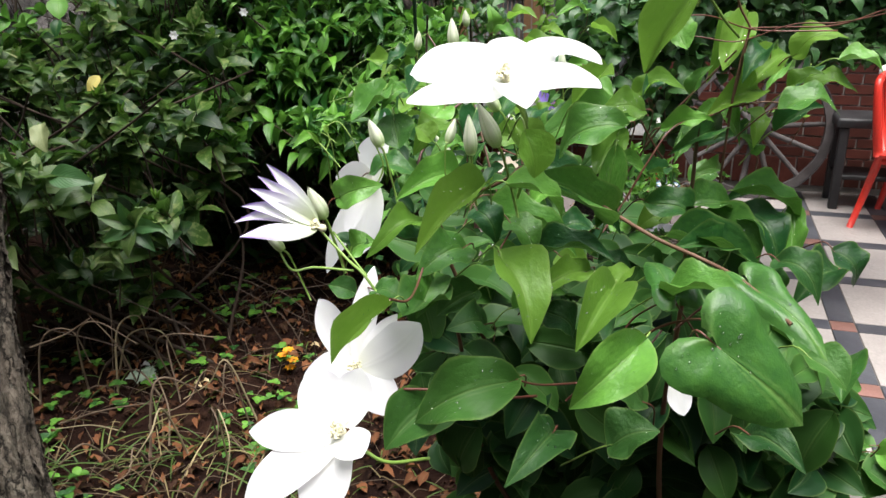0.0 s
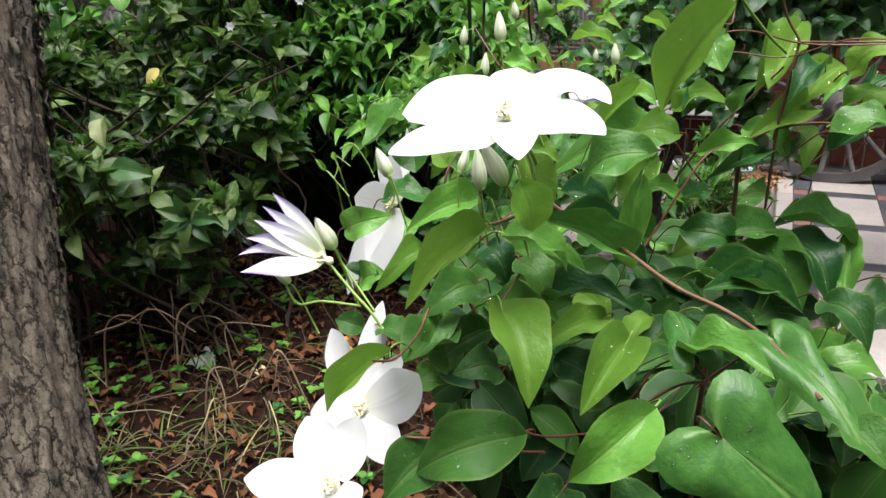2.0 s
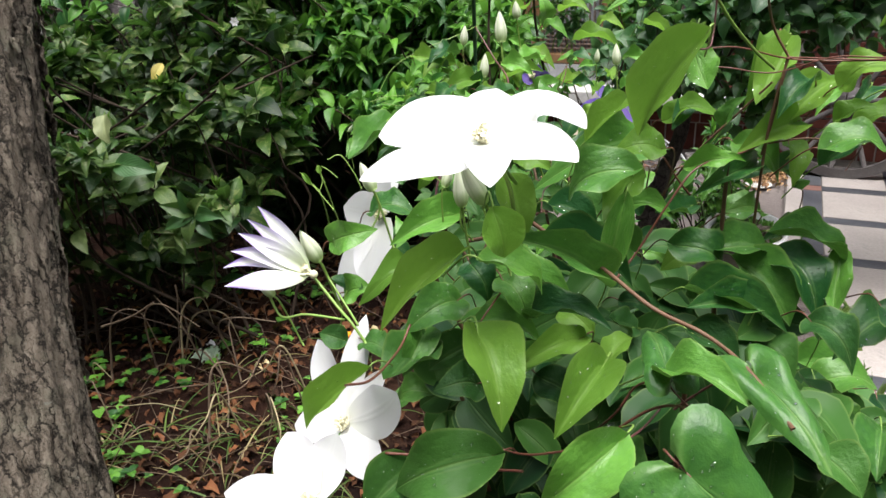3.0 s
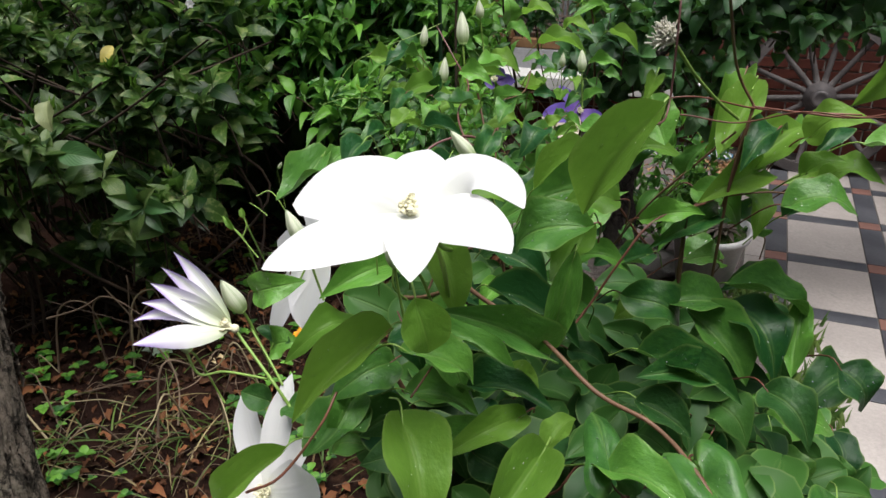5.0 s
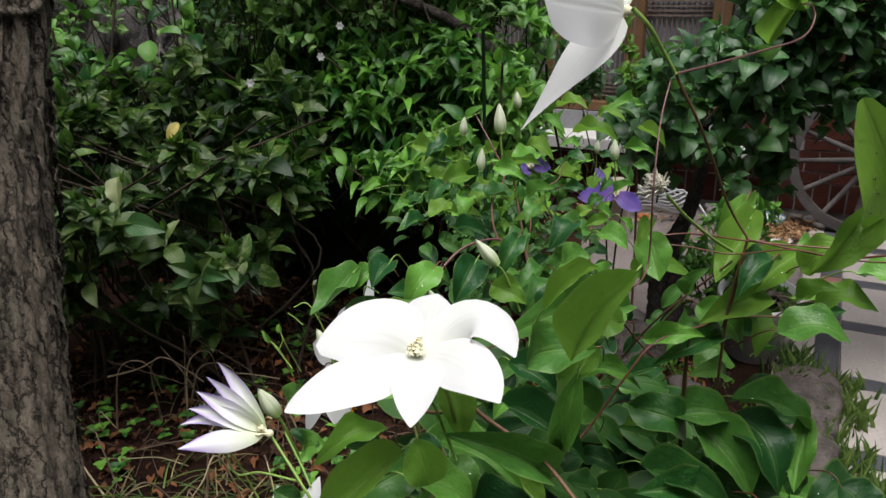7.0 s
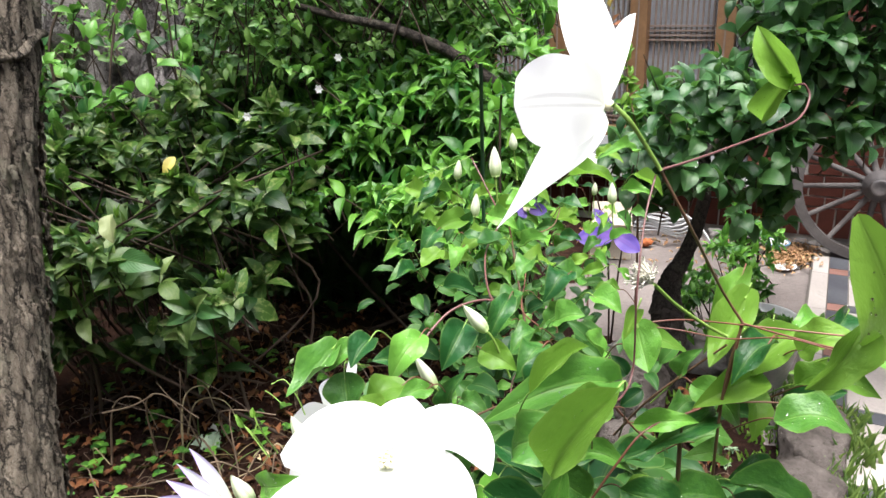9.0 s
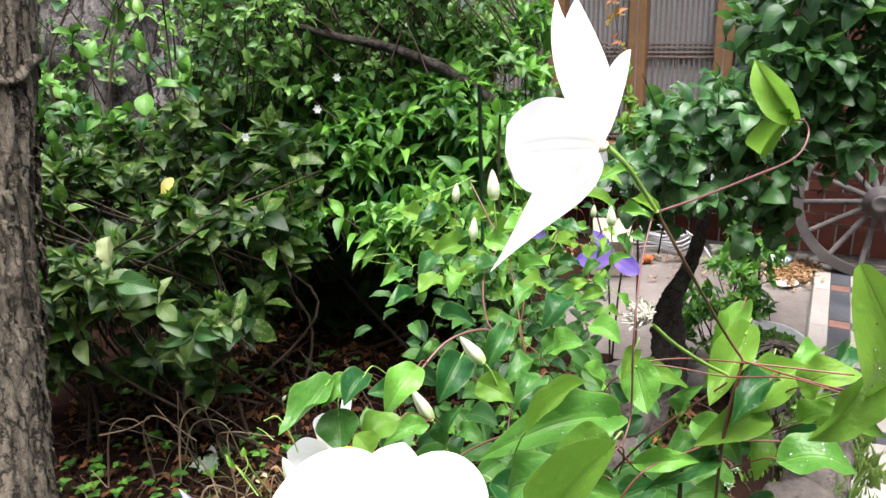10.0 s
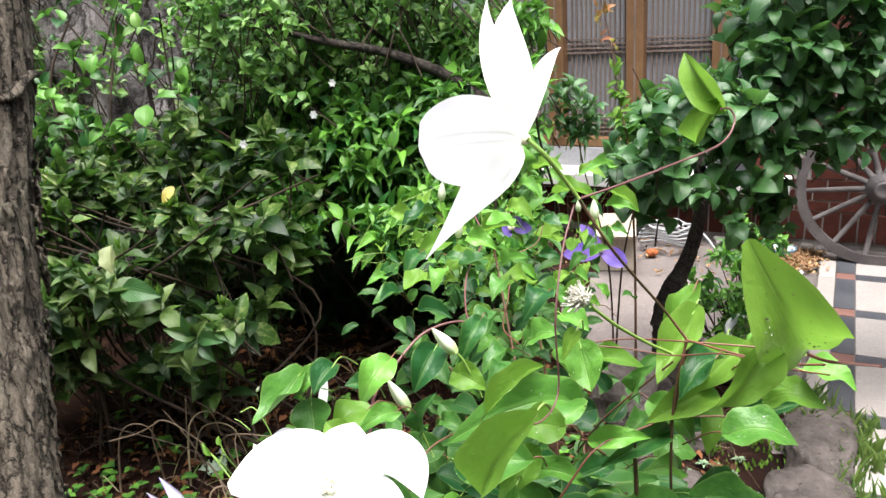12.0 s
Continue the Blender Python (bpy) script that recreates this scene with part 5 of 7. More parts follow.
leaf((0.3336, 0.9109, 1.2118), (0.3746, 0.9196, 1.2184), 0.0397, form=1)
leaf((0.2183, 0.8073, 1.2109), (0.1751, 0.8083, 1.2379), 0.0416, form=0)
leaf((0.3101, 0.7109, 1.1982), (0.2592, 0.6854, 1.2150), 0.0359, form=2)
leaf((0.3579, 0.8581, 1.4067), (0.3229, 0.8063, 1.3592), 0.0325, mat="young", form=4)
leaf((0.3670, 0.8500, 1.3368), (0.4137, 0.8746, 1.3727), 0.0418, mat="young", form=2)
leaf((0.3705, 0.8474, 1.3312), (0.3180, 0.8094, 1.3203), 0.0346, mat="young", form=0)
leaf((0.3720, 0.8586, 1.3059), (0.3740, 0.8221, 1.2818), 0.0267, mat="young", form=1)
leaf((0.4028, 0.8248, 1.3725), (0.4377, 0.8080, 1.3993), 0.0330, mat="young", form=3)
leaf((0.4052, 0.8303, 1.3357), (0.4309, 0.8201, 1.3558), 0.0248, mat="young", form=0)
leaf((0.4228, 0.8310, 1.3324), (0.4646, 0.8146, 1.3439), 0.0338, mat="young", form=1)
leaf((0.2611, 0.9180, 1.3190), (0.3149, 0.8988, 1.3339), 0.0256, mat="young", form=3)
leaf((0.2534, 0.7413, 1.4385), (0.2448, 0.7205, 1.4271), 0.0123, mat="young", form=2)
leaf((0.1160, 1.0875, 1.2882), (0.0959, 1.0360, 1.2560), 0.0303, form=1)
leaf((0.1780, 1.1838, 1.2169), (0.2114, 1.1692, 1.2358), 0.0468, form=2)
leaf((0.1475, 1.4451, 1.1968), (0.0919, 1.4027, 1.2179), 0.0384, mat="young", form=3)
leaf((0.2054, 1.4462, 1.1760), (0.1568, 1.4109, 1.2039), 0.0502, form=4)
leaf((0.1516, 1.0771, 1.2470), (0.1239, 1.0377, 1.2420), 0.0304, form=5)
leaf((-0.0082, 0.9721, 1.2505), (-0.0243, 0.9469, 1.2680), 0.0331, form=0)
leaf((-0.0093, 0.8446, 1.3392), (-0.0303, 0.8125, 1.3320), 0.0224, form=1)
leaf((-0.1093, 1.4453, 1.2144), (-0.1332, 1.4029, 1.2217), 0.0306, mat="young", form=2)
leaf((-0.0881, 1.3874, 1.1963), (-0.1111, 1.3480, 1.2079), 0.0327, form=3)
leaf((-0.0430, 1.4134, 1.2278), (-0.0631, 1.3637, 1.2172), 0.0381, mat="young", form=4)
leaf((-0.1430, 1.6299, 1.2807), (-0.0884, 1.5933, 1.2693), 0.0346, mat="young", form=5)
leaf((-0.0199, 1.5371, 1.2462), (-0.0655, 1.4826, 1.2428), 0.0443, mat="young", form=0)
leaf((0.0319, 1.5335, 1.2147), (-0.0149, 1.4789, 1.2123), 0.0486, mat="young", form=1)
leaf((0.0424, 1.6489, 1.2293), (0.1099, 1.6309, 1.2512), 0.0380, mat="young", form=2)
leaf((0.0828, 1.7219, 1.2585), (0.1332, 1.6872, 1.2552), 0.0400, mat="young", form=3)
leaf((-0.0244, 1.7364, 1.2344), (0.0194, 1.7174, 1.2674), 0.0366, mat="young", form=4)
leaf((-0.0694, 1.5882, 1.2673), (-0.1150, 1.5344, 1.2660), 0.0462, mat="young", form=5)
leaf((0.1839, 1.7105, 1.2922), (0.2674, 1.6838, 1.2905), 0.0350, mat="young", form=0)
leaf((0.1132, 1.8090, 1.3219), (0.1090, 1.7880, 1.3739), 0.0409, form=1)
leaf((0.0663, 1.8107, 1.3464), (0.0398, 1.7590, 1.3449), 0.0304, mat="young", form=2)
leaf((0.2305, 1.8260, 1.3055), (0.2782, 1.7949, 1.3139), 0.0305, mat="young", form=3)
leaf((0.1859, 1.6693, 1.2118), (0.1393, 1.6274, 1.2315), 0.0475, mat="young", form=4)
leaf((0.2911, 1.8049, 1.2374), (0.3467, 1.7718, 1.2384), 0.0263, form=5)
leaf((0.2395, 0.9772, 1.2393), (0.2284, 0.9389, 1.2231), 0.0317, form=0)
leaf((0.2801, 0.8358, 1.2495), (0.2387, 0.8048, 1.2533), 0.0253, form=4)
leaf((0.3117, 0.8552, 1.2699), (0.2862, 0.8226, 1.2646), 0.0177, form=5)
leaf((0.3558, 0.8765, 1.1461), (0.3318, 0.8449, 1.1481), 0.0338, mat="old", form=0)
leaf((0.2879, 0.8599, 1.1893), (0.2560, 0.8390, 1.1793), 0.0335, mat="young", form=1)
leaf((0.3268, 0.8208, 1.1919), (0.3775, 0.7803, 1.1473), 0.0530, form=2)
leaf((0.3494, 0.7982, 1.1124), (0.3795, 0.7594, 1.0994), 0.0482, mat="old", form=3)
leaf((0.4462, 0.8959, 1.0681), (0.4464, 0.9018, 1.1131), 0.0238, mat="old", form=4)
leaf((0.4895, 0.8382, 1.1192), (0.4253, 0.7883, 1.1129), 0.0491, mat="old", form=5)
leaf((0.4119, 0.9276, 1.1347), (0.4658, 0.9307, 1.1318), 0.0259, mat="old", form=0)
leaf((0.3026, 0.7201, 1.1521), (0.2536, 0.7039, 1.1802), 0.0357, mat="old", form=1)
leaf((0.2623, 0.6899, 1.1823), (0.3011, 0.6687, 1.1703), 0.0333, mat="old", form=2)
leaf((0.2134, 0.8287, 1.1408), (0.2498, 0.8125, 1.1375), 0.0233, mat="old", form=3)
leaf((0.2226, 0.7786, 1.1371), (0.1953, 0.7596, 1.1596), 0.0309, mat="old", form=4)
leaf((0.1528, 0.7137, 1.1913), (0.1772, 0.6913, 1.1797), 0.0318, mat="young", form=5)
leaf((0.0784, 0.6471, 1.2100), (0.1317, 0.6413, 1.2049), 0.0294, form=0)
leaf((0.0983, 0.6546, 1.2481), (0.1215, 0.6304, 1.2313), 0.0350, form=1)
leaf((0.1051, 0.6304, 1.1757), (0.1478, 0.6358, 1.1902), 0.0283, form=2)
leaf((0.0688, 0.6743, 1.2540), (0.0876, 0.6486, 1.2373), 0.0327, form=3)
leaf((0.0130, 0.7278, 1.2069), (-0.0132, 0.7029, 1.2200), 0.0279, form=4)
leaf((-0.0594, 0.7226, 1.1987), (-0.0344, 0.7143, 1.2102), 0.0299, form=5)
leaf((0.0263, 0.6684, 1.1903), (0.0144, 0.6265, 1.1723), 0.0305, form=0)
leaf((0.0739, 0.6423, 1.1520), (0.0456, 0.6180, 1.1650), 0.0379, mat="old", form=1)
leaf((0.1384, 0.7804, 1.2399), (0.1240, 0.7556, 1.2293), 0.0210, form=2)
leaf((0.3637, 0.9154, 1.4035), (0.3292, 0.8598, 1.3560), 0.0258, mat="young", form=3)
leaf((0.3973, 0.9178, 1.3493), (0.3729, 0.8738, 1.3202), 0.0246, mat="young", form=4)
leaf((0.4545, 0.9706, 1.3339), (0.4184, 0.9339, 1.3248), 0.0224, form=5)
leaf((0.4836, 0.9780, 1.3365), (0.4556, 0.9405, 1.3229), 0.0236, form=0)
leaf((0.4662, 0.9424, 1.2839), (0.4290, 0.9225, 1.3007), 0.0235, mat="young", form=1)
leaf((0.4101, 0.8605, 1.2864), (0.4563, 0.8633, 1.3143), 0.0292, form=2)
leaf((0.3912, 0.8856, 1.2516), (0.3264, 0.8653, 1.2797), 0.0255, form=3)
vine([(0.3870, 0.5936, 1.5002), (0.3981, 0.5972, 1.4944), (0.4157, 0.6173, 1.4827), (0.4765, 0.7338, 1.4207)], 0.0009, 0.0010, RED_STEM, "petiole")
leaf((0.4525, 0.8259, 1.3644), (0.4906, 0.8136, 1.3603), 0.0303, form=0)
leaf((0.3829, 0.7877, 1.3224), (0.4375, 0.7816, 1.3287), 0.0394, form=1)
leaf((0.3690, 0.8300, 1.6024), (0.3390, 0.8480, 1.6440), 0.024, up=(-0.3, -0.9, 0.1), mat="young", form=2, stalk=False)
leaf((0.3670, 0.8310, 1.6040), (0.3500, 0.8580, 1.5640), 0.022, up=(-0.5, -0.8, 0.1), mat="young", form=2, stalk=False)
leaf((0.2568, 0.7642, 1.4173), (0.2657, 0.7374, 1.3888), 0.0313, form=4)
leaf((0.3753, 0.8316, 1.3725), (0.3410, 0.7956, 1.3568), 0.0281, form=5)
leaf((0.3052, 0.8427, 1.3316), (0.3172, 0.8359, 1.3616), 0.0179, form=0)
leaf((0.2813, 0.9287, 1.3299), (0.2664, 0.8959, 1.3211), 0.0255, form=1)
leaf((0.2267, 1.0738, 1.3031), (0.2580, 1.0521, 1.2972), 0.0341, form=2)
leaf((0.1841, 1.3586, 1.2150), (0.1531, 1.3068, 1.2020), 0.0483, form=3)
leaf((0.1577, 1.2785, 1.1700), (0.1901, 1.2684, 1.2089), 0.0356, form=4)
leaf((0.1361, 1.2120, 1.2930), (0.1207, 1.1713, 1.2877), 0.0325, form=5)
leaf((-0.1064, 1.4386, 1.2238), (-0.1166, 1.3963, 1.2301), 0.0264, form=0)
leaf((-0.0559, 1.4623, 1.2480), (-0.0715, 1.4088, 1.2300), 0.0360, form=1)
leaf((-0.0829, 1.3834, 1.2015), (-0.1006, 1.3413, 1.2100), 0.0338, form=2)
leaf((0.0059, 1.3741, 1.2487), (-0.0027, 1.3293, 1.2390), 0.0330, form=3)
leaf((0.0636, 1.4421, 1.2446), (0.0289, 1.3957, 1.2529), 0.0437, form=4)
leaf((0.1284, 1.1437, 1.2691), (0.1002, 1.0974, 1.2532), 0.0401, form=5)
leaf((0.0682, 1.0138, 1.2805), (0.0515, 0.9670, 1.2507), 0.0420, form=0)
leaf((0.0287, 0.9472, 1.2984), (0.0044, 0.9019, 1.2723), 0.0386, form=1)
leaf((0.0289, 1.1183, 1.2877), (0.0739, 1.1009, 1.2892), 0.0270, form=2)
leaf((0.1638, 1.0339, 1.2490), (0.1384, 0.9918, 1.2375), 0.0359, form=3)
leaf((0.1430, 1.0783, 1.2330), (0.1620, 1.0604, 1.2501), 0.0163, form=4)
leaf((0.0955, 1.0120, 1.2508), (0.1350, 0.9928, 1.2420), 0.0359, mat="young", form=5)
leaf((0.0619, 0.9500, 1.2065), (0.0758, 0.9446, 1.2568), 0.0259, form=0)
leaf((0.0493, 0.8859, 1.2687), (0.0206, 0.8506, 1.2704), 0.0257, form=1)
leaf((0.0102, 0.8201, 1.3581), (0.0001, 0.7895, 1.3477), 0.0278, form=2)
leaf((0.2196, 0.8791, 1.2535), (0.1922, 0.8469, 1.2552), 0.0295, form=3)
leaf((0.2372, 1.0055, 1.2666), (0.2160, 0.9836, 1.2965), 0.0341, form=4)
leaf((0.2685, 0.7962, 1.3032), (0.3161, 0.7928, 1.3137), 0.0200, form=5)
leaf((0.3310, 0.8327, 1.2905), (0.2767, 0.7914, 1.2822), 0.0221, form=0)
leaf((0.3492, 0.8587, 1.2343), (0.3191, 0.8344, 1.2493), 0.0265, form=1)
leaf((0.4018, 0.8843, 1.2016), (0.3604, 0.8552, 1.2081), 0.0288, form=2)
leaf((0.3226, 0.8742, 1.2830), (0.2937, 0.8404, 1.2799), 0.0232, form=3)
leaf((0.1592, 0.9144, 1.2416), (0.1930, 0.8856, 1.2128), 0.0534, form=4)
leaf((0.0522, 1.4067, 1.2988), (0.0983, 1.3780, 1.2912), 0.0333, form=5)
leaf((0.1494, 1.6631, 1.3561), (0.1994, 1.6375, 1.3660), 0.0352, mat="young", form=0)
leaf((0.2919, 1.6040, 1.3665), (0.2399, 1.5541, 1.3802), 0.0269, form=1)
leaf((0.2965, 1.4945, 1.3467), (0.3369, 1.4619, 1.3293), 0.0217, mat="young", form=2)
leaf((0.1163, 1.6435, 1.3272), (0.1578, 1.6113, 1.3251), 0.0287, form=3)
leaf((0.1069, 1.5252, 1.2927), (0.0691, 1.4757, 1.2989), 0.0416, form=4)
leaf((-0.0575, 1.5815, 1.2893), (-0.1030, 1.5235, 1.2869), 0.0348, form=5)
leaf((-0.0795, 1.5635, 1.2598), (-0.1053, 1.5246, 1.2911), 0.0284, form=0)
leaf((0.1683, 1.5372, 1.2780), (0.1969, 1.5111, 1.2949), 0.0364, form=1)
leaf((0.1095, 1.4033, 1.2485), (0.1463, 1.3853, 1.2729), 0.0333, form=2)
vine([(0.1086, 0.6532, 1.3362), (0.1204, 0.6601, 1.3010), (0.1749, 0.6471, 1.2684), (0.2148, 0.6046, 1.2518), (0.2526, 0.5931, 1.2363), (0.2739, 0.5536, 1.2329), (0.2921, 0.5013, 1.2215)], 0.0018, 0.0016, BROWN_STEM, "stem")
vine([(0.1969, 0.7417, 1.2070), (0.2206, 0.7600, 1.2339), (0.2460, 0.7673, 1.2774), (0.2734, 0.7838, 1.3075), (0.3269, 0.8194, 1.3136), (0.3705, 0.8487, 1.3335)], 0.0012, 0.0010, RED_STEM, "stem")
vine([(0.1553, 0.6565, 1.0609), (0.1864, 0.5855, 1.1481), (0.2132, 0.5727, 1.1814), (0.2320, 0.5495, 1.2017), (0.2251, 0.4784, 1.2354), (0.2157, 0.4264, 1.2456)], 0.0013, 0.0009, RED_STEM, "stem")
vine([(0.2790, 0.5502, 1.2294), (0.2601, 0.5567, 1.2206), (0.2495, 0.5695, 1.2030), (0.2334, 0.5839, 1.1753)], 0.0009, 0.0010, PINK_STEM, "petiole")
vine([(0.1905, 0.5395, 1.1745), (0.2082, 0.5641, 1.1711), (0.2226, 0.5836, 1.1751)], 0.0009, 0.0010, PINK_STEM, "petiole")
vine([(0.0951, 0.5865, 1.1287), (0.1214, 0.5957, 1.1157), (0.1611, 0.6283, 1.0976)], 0.0009, 0.0011, RED_STEM, "petiole")
vine([(0.0832, 0.6124, 1.2326), (0.0924, 0.6318, 1.2397), (0.1047, 0.6662, 1.2465)], 0.0008, 0.0009, RED_STEM, "petiole")
vine([(0.1829, 0.6758, 1.0859), (0.1952, 0.6343, 1.1347), (0.2100, 0.6307, 1.1641), (0.2261, 0.5736, 1.2110)], 0.0012, 0.0009, RED_STEM, "stem")
vine([(0.0052, 0.4897, 1.2491), (0.0136, 0.5256, 1.2311), (0.0137, 0.6126, 1.2028), (0.0181, 0.6451, 1.2088)], 0.0009, 0.0011, RED_STEM, "petiole")
vine([(0.0634, 0.7107, 1.2605), (0.0793, 0.6959, 1.2697), (0.0952, 0.6815, 1.2821), (0.1113, 0.6575, 1.3014)], 0.0019, 0.0014, BROWN_STEM, "stem")
vine([(-0.0875, 0.7060, 1.2265), (-0.0578, 0.6850, 1.2021), (-0.0423, 0.6710, 1.1940), (-0.0288, 0.6645, 1.1769)], 0.0014, 0.0014, GREEN_STEM, "stem")
vine([(-0.0758, 0.7168, 1.2195), (-0.0518, 0.6954, 1.1954), (-0.0393, 0.6808, 1.1865)], 0.0011, 0.0011, GREEN_STEM, "stem")
vine([(-0.1258, 0.6883, 1.2134), (-0.1120, 0.6795, 1.1943), (-0.0907, 0.6849, 1.1943), (-0.0520, 0.6809, 1.1920)], 0.0011, 0.0012, GREEN_STEM, "stem")
vine([(-0.0330, 0.7427, 1.3049), (-0.0257, 0.7457, 1.2792), (-0.0344, 0.7388, 1.2575)], 0.0009, 0.0009, GREEN_STEM, "pedicel")
vine([(0.0920, 0.6030, 1.3785), (0.1065, 0.6118, 1.3562), (0.1111, 0.6523, 1.3337)], 0.0017, 0.0014, GREEN_STEM, "pedicel")
vine([(0.0623, 0.6764, 1.3067), (0.0621, 0.6758, 1.2884), (0.0692, 0.6919, 1.2692)], 0.0009, 0.0009, GREEN_STEM, "pedicel")
vine([(0.0013, 0.5858, 1.1176), (0.0327, 0.5864, 1.1157), (0.0806, 0.5815, 1.1108), (0.1179, 0.5673, 1.1216)], 0.0012, 0.0012, RED_STEM, "stem")
vine([(-0.0338, 0.5204, 1.1066), (-0.0084, 0.5207, 1.0883), (0.0240, 0.5551, 1.0666)], 0.0016, 0.0016, GREEN_STEM, "pedicel")
vine([(0.0925, 0.6035, 1.3785), (0.1060, 0.6080, 1.3529), (0.1103, 0.6224, 1.3156), (0.1053, 0.6700, 1.2676)], 0.0017, 0.0016, GREEN_STEM, "pedicel")
vine([(0.2272, 0.6708, 1.6114), (0.2379, 0.6721, 1.6007), (0.2496, 0.6799, 1.5829), (0.2595, 0.6840, 1.5668)], 0.0017, 0.0014, GREEN_STEM, "pedicel")
vine([(0.2595, 0.6840, 1.5668), (0.2845, 0.7023, 1.5204), (0.3253, 0.7982, 1.4369), (0.3478, 0.8121, 1.4008)], 0.0011, 0.0012, BROWN_STEM, "stem")
vine([(0.2595, 0.6840, 1.5668), (0.2871, 0.7078, 1.5699), (0.3252, 0.7502, 1.5732), (0.3646, 0.7941, 1.5781), (0.3783, 0.8176, 1.5905), (0.3748, 0.8210, 1.6008), (0.3665, 0.8155, 1.6018)], 0.0009, 0.0008, PINK_STEM, "petiole")
vine([(0.2565, 0.6828, 1.5636), (0.2495, 0.6570, 1.5397), (0.2455, 0.6288, 1.5020), (0.2460, 0.6313, 1.4488), (0.2362, 0.6025, 1.4433), (0.2207, 0.5922, 1.4490)], 0.0007, 0.0006, PINK_STEM, "petiole")
vine([(0.3478, 0.8121, 1.4008), (0.3417, 0.8115, 1.3692), (0.3377, 0.8134, 1.3202), (0.3404, 0.8321, 1.2259), (0.3554, 0.8985, 1.0980), (0.3470, 0.9205, 0.9480)], 0.0012, 0.0017, BROWN_STEM, "stem")
vine([(0.3467, 0.8120, 1.4009), (0.3426, 0.8151, 1.3501), (0.3363, 0.8185, 1.3080)], 0.0011, 0.0012, RED_STEM, "stem")
vine([(0.2658, 0.7408, 1.4631), (0.2866, 0.7612, 1.4370), (0.3129, 0.7845, 1.4104), (0.3339, 0.8009, 1.3929)], 0.0014, 0.0014, GREEN_STEM, "pedicel")
vine([(0.2607, 0.8080, 1.3951), (0.2930, 0.8072, 1.3938), (0.3349, 0.8061, 1.3884), (0.3745, 0.7763, 1.4062), (0.4080, 0.7504, 1.4094), (0.4381, 0.7192, 1.4200)], 0.0007, 0.0006, RED_STEM, "stem")
vine([(0.3478, 0.8121, 1.4008), (0.3776, 0.7874, 1.4029), (0.4110, 0.7627, 1.4060), (0.4385, 0.7332, 1.4211)], 0.0008, 0.0009, RED_STEM, "stem")
vine([(0.3377, 0.8134, 1.3202), (0.3671, 0.8107, 1.3257), (0.3914, 0.8154, 1.3235)], 0.0009, 0.0009, BROWN_STEM, "stem")
vine([(0.3369, 0.8142, 1.3783), (0.3127, 0.8284, 1.3460), (0.2762, 0.8451, 1.2976), (0.2481, 0.8797, 1.2336)], 0.0010, 0.0012, BROWN_STEM, "stem")
vine([(0.2448, 0.8164, 1.3069), (0.2664, 0.8316, 1.2736), (0.2888, 0.8493, 1.2451)], 0.0010, 0.0012, RED_STEM, "stem")
vine([(-0.0315, 1.7273, 1.3224), (0.0116, 1.6682, 1.2669), (0.0466, 1.5654, 1.2401), (0.0422, 1.4031, 1.2318), (0.0763, 1.2012, 1.2434), (0.1149, 1.1097, 1.2693), (0.0852, 1.0843, 1.2880), (0.0477, 1.0478, 1.2873), (0.0188, 1.0064, 1.2634), (-0.0044, 0.9751, 1.2317), (-0.0059, 0.9482, 1.1939)], 0.0016, 0.0017, PINK_STEM, "stem")
vine([(0.1052, 1.5113, 1.1934), (0.1063, 1.4466, 1.1645), (0.1109, 1.3385, 1.1594), (0.1425, 1.2904, 1.1534)], 0.0012, 0.0012, RED_STEM, "stem")
vine([(-0.2328, 1.6268, 1.1997), (-0.1999, 1.6571, 1.2536), (-0.1443, 1.6828, 1.2840), (-0.0798, 1.7276, 1.3033), (-0.0287, 1.7771, 1.3205)], 0.0006, 0.0009, GREEN_STEM, "tendril")
vine([(0.1607, 1.6501, 1.2506), (0.1478, 1.5859, 1.2247), (0.1043, 1.5229, 1.2229)], 0.0011, 0.0011, BROWN_STEM, "stem")
vine([(0.1192, 1.0343, 1.1659), (0.0946, 1.0059, 1.1694), (0.0694, 0.9462, 1.1822), (0.0523, 0.9267, 1.1506)], 0.0012, 0.0014, BROWN_STEM, "stem")
vine([(0.1225, 1.0346, 1.1658), (0.1254, 1.0769, 1.1828), (0.1459, 1.1369, 1.1776)], 0.0009, 0.0009, PINK_STEM, "petiole")
vine([(-0.2261, 1.5307, 1.2095), (-0.1841, 1.5452, 1.2179), (-0.1454, 1.5729, 1.2088), (-0.1666, 1.5609, 1.1943), (-0.2054, 1.5355, 1.2085)], 0.0006, 0.0006, GREEN_STEM, "tendril")
vine([(-0.0927, 0.8104, 1.3078), (-0.0797, 0.8144, 1.3112), (-0.0661, 0.8106, 1.2935), (-0.0580, 0.8054, 1.2780)], 0.0006, 0.0008, GREEN_STEM, "tendril")
vine([(0.2603, 0.7703, 1.4159), (0.2960, 0.7814, 1.4156), (0.3550, 0.8126, 1.3985), (0.4318, 0.8049, 1.3970)], 0.0007, 0.0008, RED_STEM, "stem")
vine([(0.3029, 0.8047, 1.3105), (0.3205, 0.8638, 1.0022), (0.3586, 0.9559, 0.6163), (0.3640, 0.9697, 0.1557)], 0.002, 0.005, BROWN_STEM)
vine([(0.1289, 1.0443, 1.1615), (0.1960, 1.0422, 0.8066), (0.3386, 1.0173, 0.4275), (0.3739, 0.9803, 0.1551)], 0.002, 0.005, BROWN_STEM)
